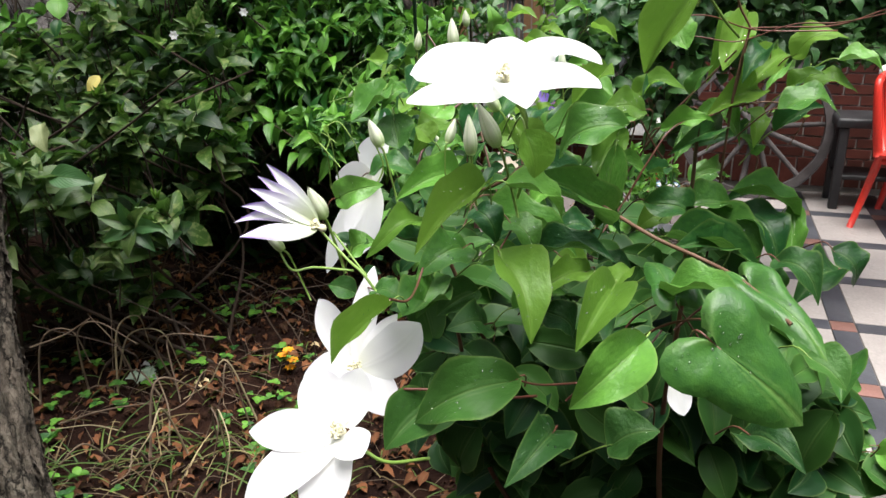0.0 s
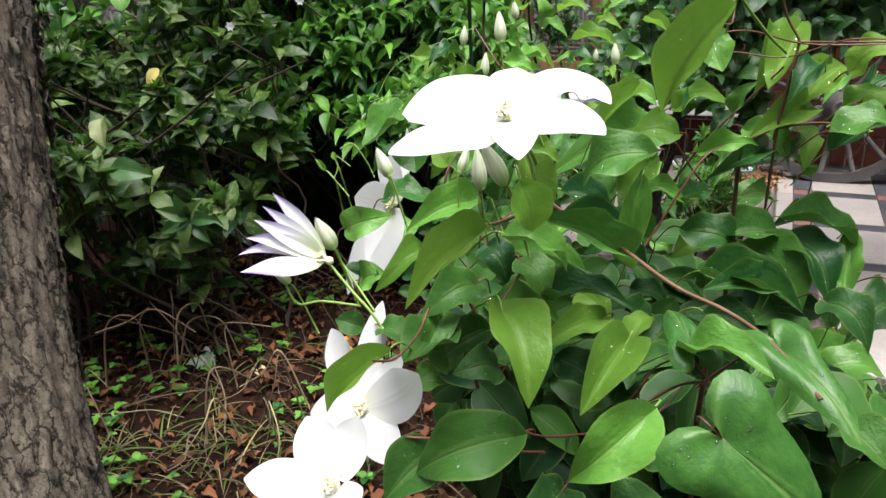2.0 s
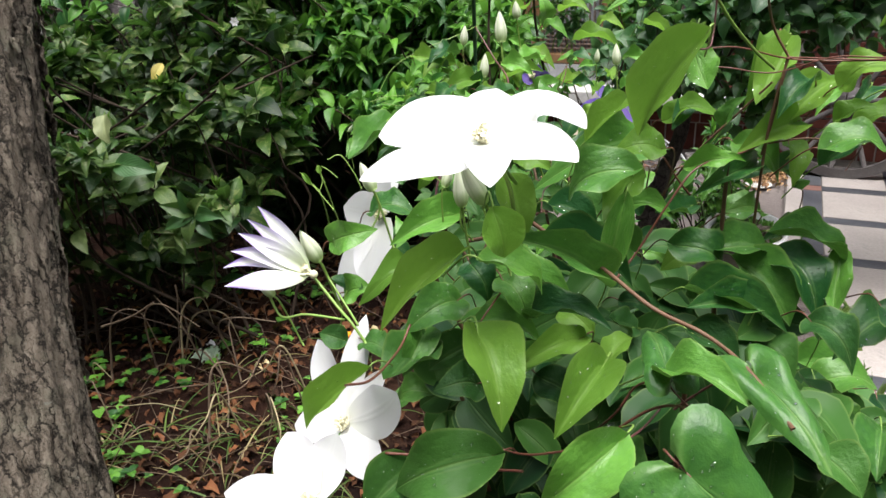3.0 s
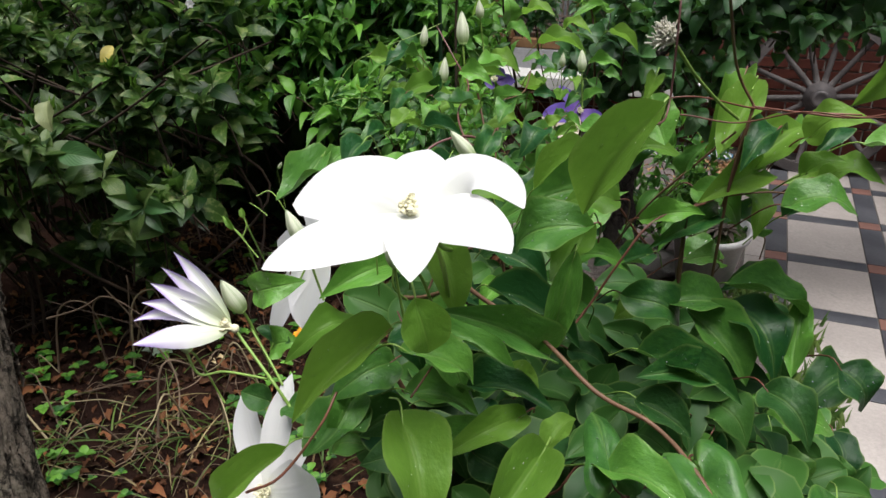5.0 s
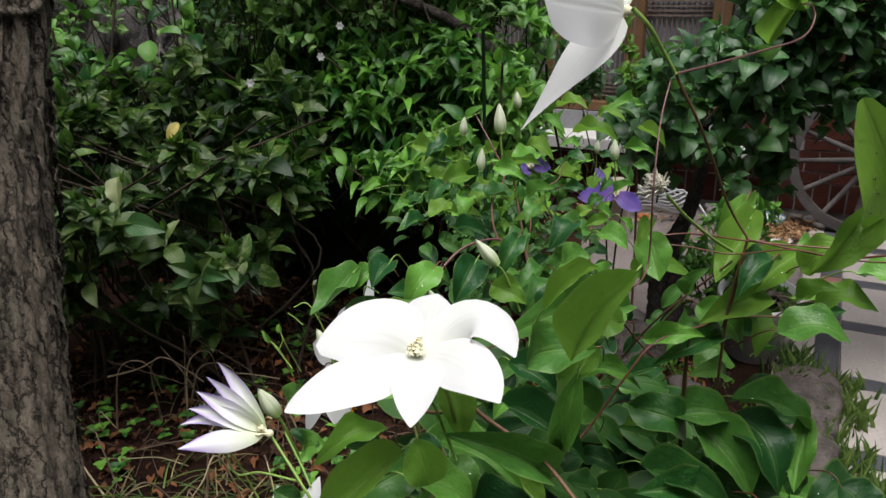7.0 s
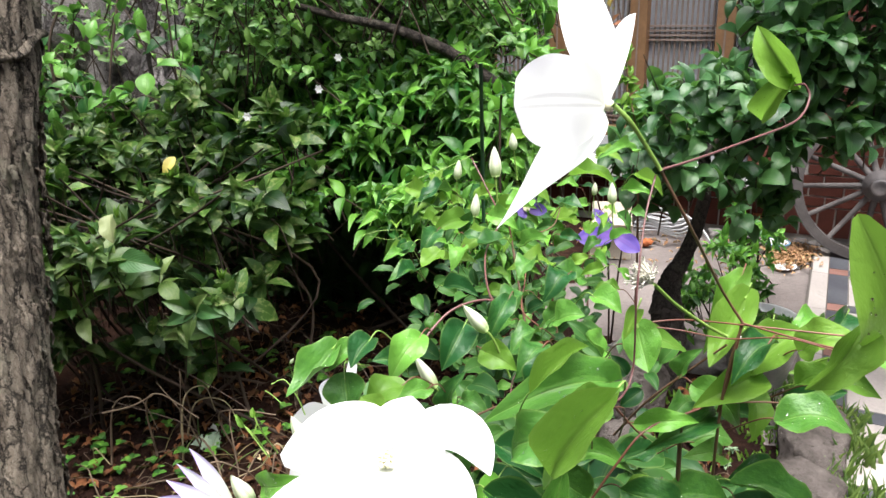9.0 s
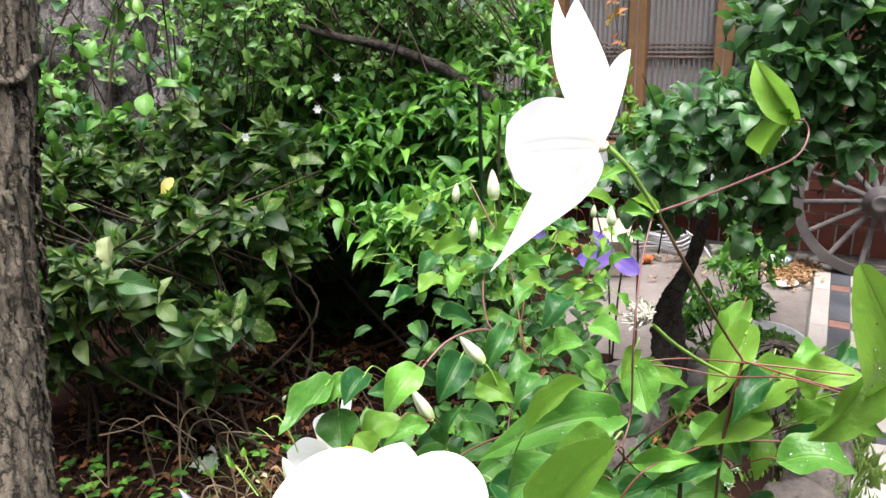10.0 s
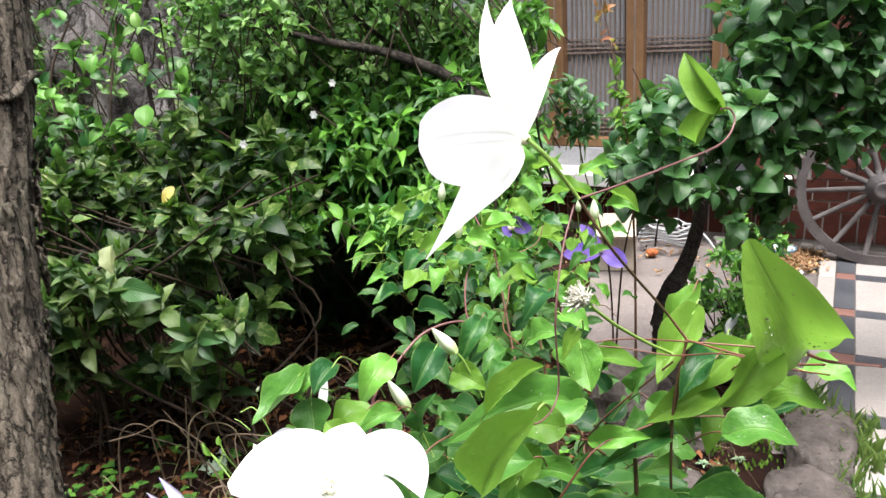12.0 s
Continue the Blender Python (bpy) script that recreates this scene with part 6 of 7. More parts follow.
vine([(0.2432, 0.5993, 1.2086), (0.2656, 0.7042, 0.9624), (0.3409, 0.8722, 0.5234), (0.3643, 0.9597, 0.1559)], 0.002, 0.005, BROWN_STEM)
vine([(0.0266, 0.7324, 1.2134), (0.1374, 0.8039, 0.9090), (0.3082, 0.9225, 0.5229), (0.3536, 0.9791, 0.1559)], 0.002, 0.005, BROWN_STEM)
vine([(0.0615, 1.5984, 1.2184), (0.1504, 1.3698, 0.9105), (0.3165, 1.0672, 0.4272), (0.3736, 0.9904, 0.1549)], 0.002, 0.005, BROWN_STEM)
vine([(0.1514, 1.4636, 1.1544), (0.2357, 1.2589, 0.7091), (0.3635, 0.9898, 0.1553)], 0.002, 0.005, BROWN_STEM)
vine([(0.0450, 0.7000, 1.1300), (0.0927, 0.7708, 0.8693), (0.2779, 0.8792, 0.5246), (0.3440, 0.9584, 0.1568)], 0.002, 0.005, BROWN_STEM)
vine([(0.2167, 1.8746, 1.1217), (0.2327, 1.5591, 0.8145), (0.3375, 1.1089, 0.3342), (0.3838, 0.9910, 0.1545)], 0.002, 0.005, BROWN_STEM)
vine([(-0.0663, 0.7303, 1.2826), (-0.0789, 0.7344, 1.2970), (-0.0891, 0.7373, 1.3080), (-0.0981, 0.7392, 1.3169)], 0.0006, 0.0005, GREEN_STEM, "sprout")
vine([(-0.0800, 0.7344, 1.2992), (-0.0770, 0.7390, 1.3081), (-0.0794, 0.7423, 1.3182)], 0.0005, 0.0005, GREEN_STEM, "sprout")
vine([(-0.0824, 0.8053, 1.2901), (-0.0924, 0.8071, 1.2978), (-0.0991, 0.8068, 1.3022)], 0.0005, 0.0005, GREEN_STEM, "sprout")
leaf((-0.0890, 0.7373, 1.3069), (-0.0970, 0.7403, 1.3169), 0.0053, mat="young", form=0)
leaf((-0.0794, 0.7412, 1.3160), (-0.0817, 0.7443, 1.3227), 0.0053, mat="young", form=2)
put("petal", blade_mesh("petal", WHITE_PETAL, petal_blade((0.2188, 0.5204, 1.1652), (0.2222, 0.5151, 1.1523), (0.2255, 0.5098, 1.1395), 0.026, (0.3, -0.8, 0.4))), clematis, label="loose white petal")
# the wide open flower on top
C = (0.0903, 0.601, 1.3827)
f = flower(C, (-0.08, -0.55, 0.83), WHITE_PETAL)
petal(f, C, (0.0973, 0.6386, 1.4129), 0.048, (0.0, -0.75, 0.66), WHITE_PETAL)
petal(f, C, (0.0200, 0.5850, 1.3900), 0.066, (-0.25, -0.62, 0.75), WHITE_PETAL, mid=(0.0560, 0.6000, 1.3965), cup=-0.10, shape=roundish)
petal(f, C, (0.0205, 0.5190, 1.3815), 0.056, (-0.20, -0.45, 0.87), WHITE_PETAL, mid=(0.0540, 0.5600, 1.3845), cup=-0.08)
petal(f, C, (0.1013, 0.5217, 1.3760), 0.040, (0.05, -0.50, 0.86), WHITE_PETAL, mid=(0.0965, 0.5640, 1.3830), cup=0.10)
petal(f, C, (0.1545, 0.5410, 1.3860), 0.052, (0.15, -0.50, 0.85), WHITE_PETAL, mid=(0.1230, 0.5780, 1.3920), cup=-0.06)
petal(f, C, (0.1605, 0.5793, 1.3973), 0.046, (0.20, -0.40, 0.90), WHITE_PETAL, mid=(0.1300, 0.6120, 1.4110), cup=-0.16)
# the half-hidden flower behind it
C = (-0.0547, 0.880, 1.2225)
f = flower(C, (-0.45, -0.85, 0.25), WHITE_PETAL)
petal(f, C, (-0.0418, 0.920, 1.3018), 0.022, (-0.55, -0.75, 0.2), WHITE_PETAL, mid=(-0.0420, 0.905, 1.2640))
petal(f, C, (-0.0505, 0.870, 1.2841), 0.046, (-0.45, -0.85, 0.25), WHITE_PETAL)
petal(f, C, (-0.0960, 0.860, 1.2380), 0.056, (-0.45, -0.85, 0.25), WHITE_PETAL)
petal(f, C, (-0.0725, 0.840, 1.1450), 0.060, (-0.35, -0.90, 0.25), WHITE_PETAL)
petal(f, C, (-0.1160, 0.860, 1.1150), 0.036, (-0.45, -0.85, 0.25), WHITE_PETAL, mid=(-0.0900, 0.862, 1.1750))
# two flowers low on the side
C = (-0.0454, 0.6363, 1.1095)
f = flower(C, (-0.30, -0.75, 0.55), WHITE_PETAL)
petal(f, C, (-0.0327, 0.6884, 1.1937), 0.032, (-0.2, -0.85, 0.45), WHITE_PETAL, cup=0.12)
petal(f, C, (-0.1014, 0.7371, 1.1361), 0.040, (-0.3, -0.75, 0.55), WHITE_PETAL, cup=0.10)
petal(f, C, (0.0200, 0.5680, 1.1910), 0.054, (0.0, -0.80, 0.55), WHITE_PETAL, mid=(-0.0060, 0.6020, 1.1480), cup=0.02)
petal(f, C, (-0.0080, 0.6500, 1.1600), 0.026, (-0.2, -0.85, 0.45), WHITE_PETAL)
petal(f, C, (-0.1044, 0.6536, 1.0906), 0.046, (-0.3, -0.6, 0.72), WHITE_PETAL)
petal(f, C, (-0.0050, 0.5720, 1.0980), 0.044, (-0.1, -0.6, 0.78), WHITE_PETAL)
C = (-0.0452, 0.5300, 1.1108)
f = flower(C, (-0.25, -0.70, 0.66), WHITE_PETAL)
petal(f, C, (-0.1265, 0.5420, 1.1030), 0.042, (-0.2, -0.65, 0.72), WHITE_PETAL)
petal(f, C, (-0.1233, 0.5000, 1.0640), 0.050, (-0.25, -0.65, 0.72), WHITE_PETAL)
petal(f, C, (-0.0650, 0.4850, 1.0560), 0.052, (-0.15, -0.65, 0.74), WHITE_PETAL)
petal(f, C, (-0.0246, 0.5000, 1.1080), 0.040, (0.1, -0.65, 0.75), WHITE_PETAL)
petal(f, C, (-0.0330, 0.5700, 1.1480), 0.044, (-0.1, -0.75, 0.65), WHITE_PETAL)
petal(f, C, (-0.0790, 0.5750, 1.1420), 0.054, (-0.25, -0.75, 0.6), WHITE_PETAL)
# the high flower that turns its back
C = (0.2245, 0.6860, 1.6085)
f = flower(C, (-0.75, 0.45, 0.3), WHITE_PETAL)
petal(f, C, (0.2037, 0.8240, 1.6960), 0.032, (0.0, -0.54, 0.84), WHITE_PETAL, mid=(0.2080, 0.7420, 1.6620), cup=0.12, shape=lance)
petal(f, C, (0.1900, 0.7800, 1.6980), 0.020, (-0.2, -0.54, 0.82), WHITE_PETAL, mid=(0.2000, 0.7260, 1.6600), cup=0.10, shape=lance)
petal(f, C, (0.2440, 0.7960, 1.6580), 0.014, (0.0, -0.54, 0.84), WHITE_PETAL, mid=(0.2330, 0.7400, 1.6450), cup=0.10, shape=ovate)
petal(f, C, (0.1743, 0.5916, 1.6235), 0.056, (-0.15, 0.95, -0.20), WHITE_PETAL, mid=(0.1980, 0.6380, 1.6180), cup=0.0, shape=disc)
petal(f, C, (0.1563, 0.6587, 1.5325), 0.034, (-0.35, -0.75, 0.60), WHITE_PETAL, mid=(0.1960, 0.6720, 1.5790), cup=0.05, shape=lance)
# the bud that begins to open
C = (-0.0824, 0.6978, 1.2302)
f = flower(C, (-0.85, -0.25, 0.4), BUD_PETAL)
petal(f, C, (-0.1376, 0.7212, 1.2894), 0.016, (-0.2, -0.75, 0.55), BUD_PETAL, mid=(-0.1120, 0.7150, 1.2640), cup=0.30, shape=ovate)
petal(f, C, (-0.1488, 0.6951, 1.2722), 0.017, (-0.2, -0.70, 0.65), BUD_PETAL, mid=(-0.1180, 0.6950, 1.2560), cup=0.30, shape=ovate)
petal(f, C, (-0.1638, 0.6825, 1.2422), 0.017, (-0.1, -0.65, 0.75), BUD_PETAL, mid=(-0.1250, 0.6950, 1.2440), cup=0.25, shape=ovate)
petal(f, C, (-0.1502, 0.6523, 1.2385), 0.024, (-0.1, -0.55, 0.82), BUD_PETAL, mid=(-0.1180, 0.6700, 1.2400), cup=-0.20, shape=ovate)
petal(f, C, (-0.1440, 0.7080, 1.2810), 0.015, (-0.3, -0.75, 0.5), BUD_PETAL, mid=(-0.1140, 0.7060, 1.2590), cup=0.35, shape=ovate)
petal(f, C, (-0.1570, 0.6900, 1.2560), 0.017, (-0.2, -0.70, 0.65), BUD_PETAL, mid=(-0.1220, 0.6930, 1.2490), cup=0.35, shape=ovate)
bud((-0.0856, 0.7250, 1.2320), (-0.0977, 0.7171, 1.2667), 0.0075)
f = flower((0.2731, 1.8426, 1.1214), (0, -0.8, 0.5), VIOLET_PETAL)
petal(f, (0.2731, 1.8426, 1.1214), (0.1882, 1.8055, 1.1212), 0.0558, (0, -0.8, 0.5), VIOLET_PETAL)
petal(f, (0.2731, 1.8426, 1.1214), (0.2248, 1.8770, 1.1716), 0.0331, (0, -0.8, 0.5), VIOLET_PETAL)
petal(f, (0.2731, 1.8426, 1.1214), (0.3292, 1.8185, 1.0918), 0.0518, (0, -0.8, 0.5), VIOLET_PETAL)
f = flower((0.0886, 1.6961, 1.2220), (0, -0.8, 0.5), VIOLET_PETAL)
petal(f, (0.0886, 1.6961, 1.2220), (0.0711, 1.6871, 1.2125), 0.0356, (0, -0.8, 0.5), VIOLET_PETAL)
petal(f, (0.0886, 1.6961, 1.2220), (0.1298, 1.7045, 1.2182), 0.0325, (0, -0.8, 0.5), VIOLET_PETAL)
petal(f, (0.0886, 1.6961, 1.2220), (0.1057, 1.7083, 1.2429), 0.0283, (0, -0.8, 0.5), VIOLET_PETAL)
spent_head((0.2645, 0.7415, 1.4644), (-0.6, -0.25, 0.6), 0.018)
bud((0.0859, 0.6375, 1.3237), (0.0692, 0.6272, 1.3622), 0.0065)
bud((0.0635, 0.6766, 1.3066), (0.0613, 0.6737, 1.3442), 0.0057)
bud((-0.0240, 0.7218, 1.3049), (-0.0346, 0.7228, 1.3318), 0.0056)
bud((-0.1205, 0.6876, 1.2113), (-0.1398, 0.6902, 1.2336), 0.0047)
bud((0.0405, 0.7317, 1.3049), (0.0484, 0.7356, 1.3292), 0.0042)
bud((0.0992, 0.9957, 1.2875), (0.0730, 0.9898, 1.3231), 0.0073)
bud((0.0392, 0.9737, 1.2191), (0.0163, 0.9714, 1.2618), 0.0070)
bud((0.2601, 1.6719, 1.2465), (0.2580, 1.6765, 1.2892), 0.0081)
bud((-0.0001, 1.5558, 1.2484), (0.0038, 1.5608, 1.2947), 0.0077)
bud((0.2245, 1.7582, 1.2382), (0.2260, 1.7564, 1.2672), 0.0055)
bud((0.0276, 1.6648, 1.2984), (0.0237, 1.6755, 1.3605), 0.0110)
bud((-0.0489, 1.6516, 1.2969), (-0.0449, 1.6540, 1.3368), 0.0070)
bud((0.0548, 1.7551, 1.3346), (0.0518, 1.7528, 1.3712), 0.0078)
bud((-0.0641, 0.7993, 1.3400), (-0.0588, 0.7956, 1.3478), 0.0014)

# leaves inside and under the bush
r = random.Random(14)
count, deep = 0, []
while count < 330:
    x, y, z = r.uniform(-0.14, 0.80), r.uniform(0.46, 2.0), r.uniform(0.30, 1.22)
    top = 1.20 - 0.10 * abs(x - 0.15) - 0.10 * max(0, y - 0.9) if x < 0.33 else 1.16 - 0.9 * (x - 0.33)
    if z > top - 0.05 or y < 0.57 + 0.50 * max(0, top - z) or x < -0.10 - 0.14 * min(1, max(0, y - 0.8)) + 0.25 * (top - z) or (y > 0.85 and x > 0.24) or (y > 1.25 and z < 0.7):
        continue
    x, y, z = x + 0.02, y + 0.08, z
    d = Vector((r.uniform(-1, 1), r.uniform(-1, 0.2), r.uniform(-0.8, 0.2))).normalized()
    ln = r.uniform(0.045, 0.078) if y < 1.0 else r.uniform(0.034, 0.056)
    if count % 6 == 0:
        leaf((x, y, z), tuple(Vector((x, y, z)) + d * ln), ln * r.uniform(0.6, 0.8), form=3 + count % 3)
    else:
        deep.append(along((x, y, z), Vector((x, y, z)) + d * ln, (r.uniform(-0.4, 0.4), -0.5, 0.8), ln * r.uniform(0.6, 0.8), r.uniform(-25, 25)))
    count += 1
while len(deep) < 600:
    x, y, z = r.uniform(0.20, 0.66), r.uniform(0.60, 1.25), r.uniform(0.38, 1.02)
    if z > 1.12 - 0.8 * max(0, x - 0.2) or y < 0.64 + 0.35 * (1.05 - z):
        continue
    x, y, z = x + 0.02, y + 0.08, z
    d = Vector((r.uniform(-1, 1), r.uniform(-1, 0.2), r.uniform(-0.8, 0.2))).normalized()
    ln = r.uniform(0.05, 0.085)
    deep.append(along((x, y, z), Vector((x, y, z)) + d * ln, (r.uniform(-0.4, 0.4), -0.5, 0.8), ln * r.uniform(0.6, 0.8), r.uniform(-25, 25)))
while len(deep) < 840:
    x, y, z = r.uniform(-0.17, 0.34), r.uniform(1.15, 2.05), r.uniform(0.75, 1.26)
    if z > 1.20 - 0.06 * (y - 1.1) + 0.06 * noise.noise(Vector((x * 5, y * 5, 1))) or x > 0.40 - 0.2 * (y - 1.1):
        continue
    x, y, z = x + 0.02, y + 0.08, z
    d = Vector((r.uniform(-1, 1), r.uniform(-1, 0.2), r.uniform(-0.6, 0.3))).normalized()
    ln = r.uniform(0.028, 0.046)
    deep.append(along((x, y, z), Vector((x, y, z)) + d * ln, (r.uniform(-0.4, 0.4), -0.5, 0.8), ln * r.uniform(0.5, 0.7), r.uniform(-25, 25)))
while len(deep) < 1500:
    x, y, z = r.uniform(0.22, 0.68), r.uniform(0.68, 1.20), r.uniform(0.35, 1.10)
    if x > 0.44 + 0.45 * (y - 0.66) or z > 1.10 - 0.35 * (y - 0.7) - 0.5 * max(0, x - 0.4) or y < 0.68 + 0.25 * (1.08 - z):
        continue
    d = Vector((r.uniform(-1, 1), r.uniform(-1, 0.2), r.uniform(-0.8, 0.2))).normalized()
    ln = r.uniform(0.05, 0.08)
    deep.append(along((x, y, z), Vector((x, y, z)) + d * ln, (r.uniform(-0.4, 0.4), -0.5, 0.8), ln * r.uniform(0.6, 0.8), r.uniform(-25, 25)))
while len(deep) < 2000:
    x, y, z = r.uniform(-0.02, 0.36), r.uniform(0.66, 1.05), r.uniform(0.60, 1.14)
    if y < 0.66 + 0.40 * (1.14 - z) or x < 0.0 + 0.25 * (1.14 - z):
        continue
    d = Vector((r.uniform(-1, 1), r.uniform(-1, 0.2), r.uniform(-0.8, 0.2))).normalized()
    ln = r.uniform(0.045, 0.075)
    deep.append(along((x, y, z), Vector((x, y, z)) + d * ln, (r.uniform(-0.4, 0.4), -0.5, 0.8), ln * r.uniform(0.55, 0.75), r.uniform(-25, 25)))
for k in range(34):
    y = r.uniform(0.70, 1.10)
    x = r.uniform(0.34, 0.46 + 0.45 * (y - 0.66))
    z = 1.10 - 0.35 * (y - 0.7) - 0.5 * max(0, x - 0.4) - r.random() ** 2 * 0.25
    d = Vector((r.uniform(-0.6, 1), r.uniform(-1, 0.1), r.uniform(-0.6, 0.2))).normalized() * r.uniform(0.05, 0.085)
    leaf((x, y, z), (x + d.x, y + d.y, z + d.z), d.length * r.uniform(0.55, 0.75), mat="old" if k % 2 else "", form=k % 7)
for k in range(60):
    x, y, z = r.uniform(-0.18, 0.28), r.uniform(1.3, 2.0), r.uniform(1.14, 1.27)
    x, y, z = x + 0.02, y + 0.08, z
    d = Vector((r.uniform(-1, 1), r.uniform(-1, 0.1), r.uniform(-0.4, 0.4))).normalized() * r.uniform(0.03, 0.05)
    leaf((x, y, z), (x + d.x, y + d.y, z + d.z), d.length * 0.6, mat="young" if k % 5 < 2 else "", form=k % 6)
# the inner foliage carries the bush's shade in its colour
tagged(put("foliage", many_blades("foliage", SHADED_OLD_LEAF, blade(heart, 0.3, 0.12, 0.04, 8, 2, lobe=0.1), deep), clematis), kind="stuff")


# ---- litter and weeds on the bed ----
def on_soil(x, y, up=0.0):
    return Vector((x, y, soil_height(x, y) + up))


def bed_spot(r, x0=-1.9, x1=0.75, y0=1.1, y1=3.6):
    while True:
        x, y = r.uniform(x0, x1), r.uniform(y0, y1)
        q = BED.inverted() @ Vector((x, y, 0))
        if q.x < -0.1 and q.y < 3.3:
            return x, y


def scatter(name, label, category, mat, spec, poses):
    return tagged(put(name, many_blades(name, mat, spec, poses)), label, category, kind="stuff")


r = random.Random(101)
poses_all = []
for k in range(1700):
    x, y = bed_spot(r)
    b = on_soil(x, y, r.uniform(0.003, 0.012))
    a = r.random() * 6.283
    ln = r.uniform(0.025, 0.06)
    poses_all.append(along(b, b + Vector((math.cos(a), math.sin(a), r.uniform(-0.1, 0.35))) * ln, (r.uniform(-0.4, 0.4), r.uniform(-0.4, 0.4), 1), ln * r.uniform(0.4, 0.6)))
scatter("leaf_litter", "reddish brown fallen leaves on the soil", "leaf litter", DEAD_LEAF, blade(ovate, 0.4, 0.2, 0.15, 5, 1), poses_all)
CRUMB = leaf_surface("humus_flake", (0.012, 0.007, 0.005), (0.09, 0.040, 0.022), 0.9, 0.0, 0.0, gloss=0.08)
poses_all = []
for k in range(5200):
    x, y = bed_spot(r, -1.9, 0.6, 1.15, 3.2)
    b = on_soil(x, y, r.uniform(-0.002, 0.006))
    d = rnd_dir(r, 0.25)
    ln = r.uniform(0.008, 0.030)
    poses_all.append(along(b, b + d * ln, rnd_dir(r, 0.6), ln * r.uniform(0.3, 0.9)))
scatter("humus", "dark crumbly humus and broken leaf bits", "humus", CRUMB, blade(ovate, 0.5, 0.2, 0.2, 3, 1), poses_all)
straws = bmesh.new()
for k in range(520):
    x, y = bed_spot(r)
    a, ln = r.random() * 6.283, r.uniform(0.05, 0.28)
    d, sd = Vector((math.cos(a), math.sin(a), 0)), Vector((-math.sin(a), math.cos(a), 0))
    b = on_soil(x, y, 0.006)
    tube(straws, spline([b, b + d * ln * 0.5 + sd * r.uniform(-0.04, 0.04) + Vector((0, 0, r.uniform(0.0, 0.05))), on_soil(x + d.x * ln, y + d.y * ln, 0.008)], 4), 0.0013, 0.0008, 4, cap=False)
tagged(part("twig_litter", straws, DRY_TWIG, None), "dry brown twigs and needles on the soil", "twig litter", kind="stuff")
poses_all = []
for cx, cy, n, w in ((-0.99, 1.87, 110, 0.22), (-0.83, 1.80, 90, 0.2), (-1.15, 1.72, 80, 0.2), (-0.62, 1.66, 80, 0.25), (-0.35, 1.60, 60, 0.25), (-1.05, 2.2, 60, 0.35), (-0.2, 1.75, 50, 0.3), (-0.7, 2.3, 60, 0.4)):
    for k in range(n):
        x, y = cx + r.gauss(0, w * 0.5), cy + r.gauss(0, w * 0.4)
        a, ln = r.random() * 6.283, r.uniform(0.07, 0.22)
        b = on_soil(x, y, 0.004)
        tip = b + Vector((math.cos(a) * ln * 0.8, math.sin(a) * ln * 0.8, ln * r.uniform(0.0, 0.35)))
        poses_all.append(along(b, tip, (0, 0, 1), r.uniform(0.003, 0.0075)))
scatter("dry_grass", "pale yellow-green grass blades lying over", "grass", STRAW, blade(strip, 0.05, 0.10, 0.0, 6, 1), poses_all[::5])
scatter("grass", "thin green grass tufts on the bed", "grass", GRASS_GREEN, blade(strip, 0.05, 0.10, 0.0, 6, 1), poses_all[1::4])
poses_all = []
for k in range(1000):
    x, y = bed_spot(r, -1.7, 0.5, 1.3, 3.1)
    if noise.noise(Vector((x * 2.6, y * 2.6, 7))) < 0.06:
        continue
    b = on_soil(x, y, r.uniform(0.015, 0.06))
    a = r.random() * 6.283
    ln = r.uniform(0.012, 0.034)
    for j in range(r.choice((3, 3, 5))):
        t = a + j * 2.094
        poses_all.append(along(b, b + Vector((math.cos(t), math.sin(t), r.uniform(-0.05, 0.4))) * ln, (0, 0, 1), ln * 0.85))
scatter("ground_weed", "low green clover-like weeds", "weed", BRIGHT_LEAF, blade(roundish, 0.2, 0.1, 0.0, 5, 1), poses_all)

# dead stems under the shrubs
dead = bmesh.new()
for k in range(46):
    x, y = r.uniform(-1.75, 0.0), r.uniform(2.1, 3.2)
    b = on_soil(x, y)
    h = r.uniform(0.15, 0.55)
    tube(dead, spline([b, b + Vector((r.uniform(-0.1, 0.1), r.uniform(-0.1, 0.1), h * 0.6)), b + Vector((r.uniform(-0.3, 0.3), r.uniform(-0.25, 0.15), h))], 4), 0.0025, 0.0012, 4, cap=False)
tagged(part("dead_stems", dead, TWIG, None), "thin dry stems under the shrubs", "dead stems", kind="stuff")
for pts in ([(-1.25, 2.2, 0.12), (-1.22, 2.15, 0.36), (-1.12, 2.1, 0.44), (-1.0, 2.1, 0.36)], [(-1.1, 2.25, 0.12), (-1.12, 2.2, 0.3), (-1.2, 2.2, 0.42)], [(-0.97, 2.25, 0.12), (-0.99, 2.2, 0.3), (-0.9, 2.15, 0.37), (-0.78, 2.2, 0.33)],
            [(-1.35, 2.1, 0.35), (-1.2, 2.05, 0.42), (-1.08, 2.0, 0.5)], [(-1.25, 2.0, 0.13), (-1.1, 2.02, 0.17), (-0.95, 2.1, 0.15)], [(-0.86, 1.9, 0.12), (-0.88, 1.98, 0.2), (-0.92, 2.02, 0.3)]):
    tagged(part("dry_stalk", tube(bmesh.new(), spline(pts, 8), 0.0035, 0.002, 6), DRY_TWIG, None), "bent pale dry stalk on the bed", "stalk", "dry stalks on the bed")
sr = random.Random(818)
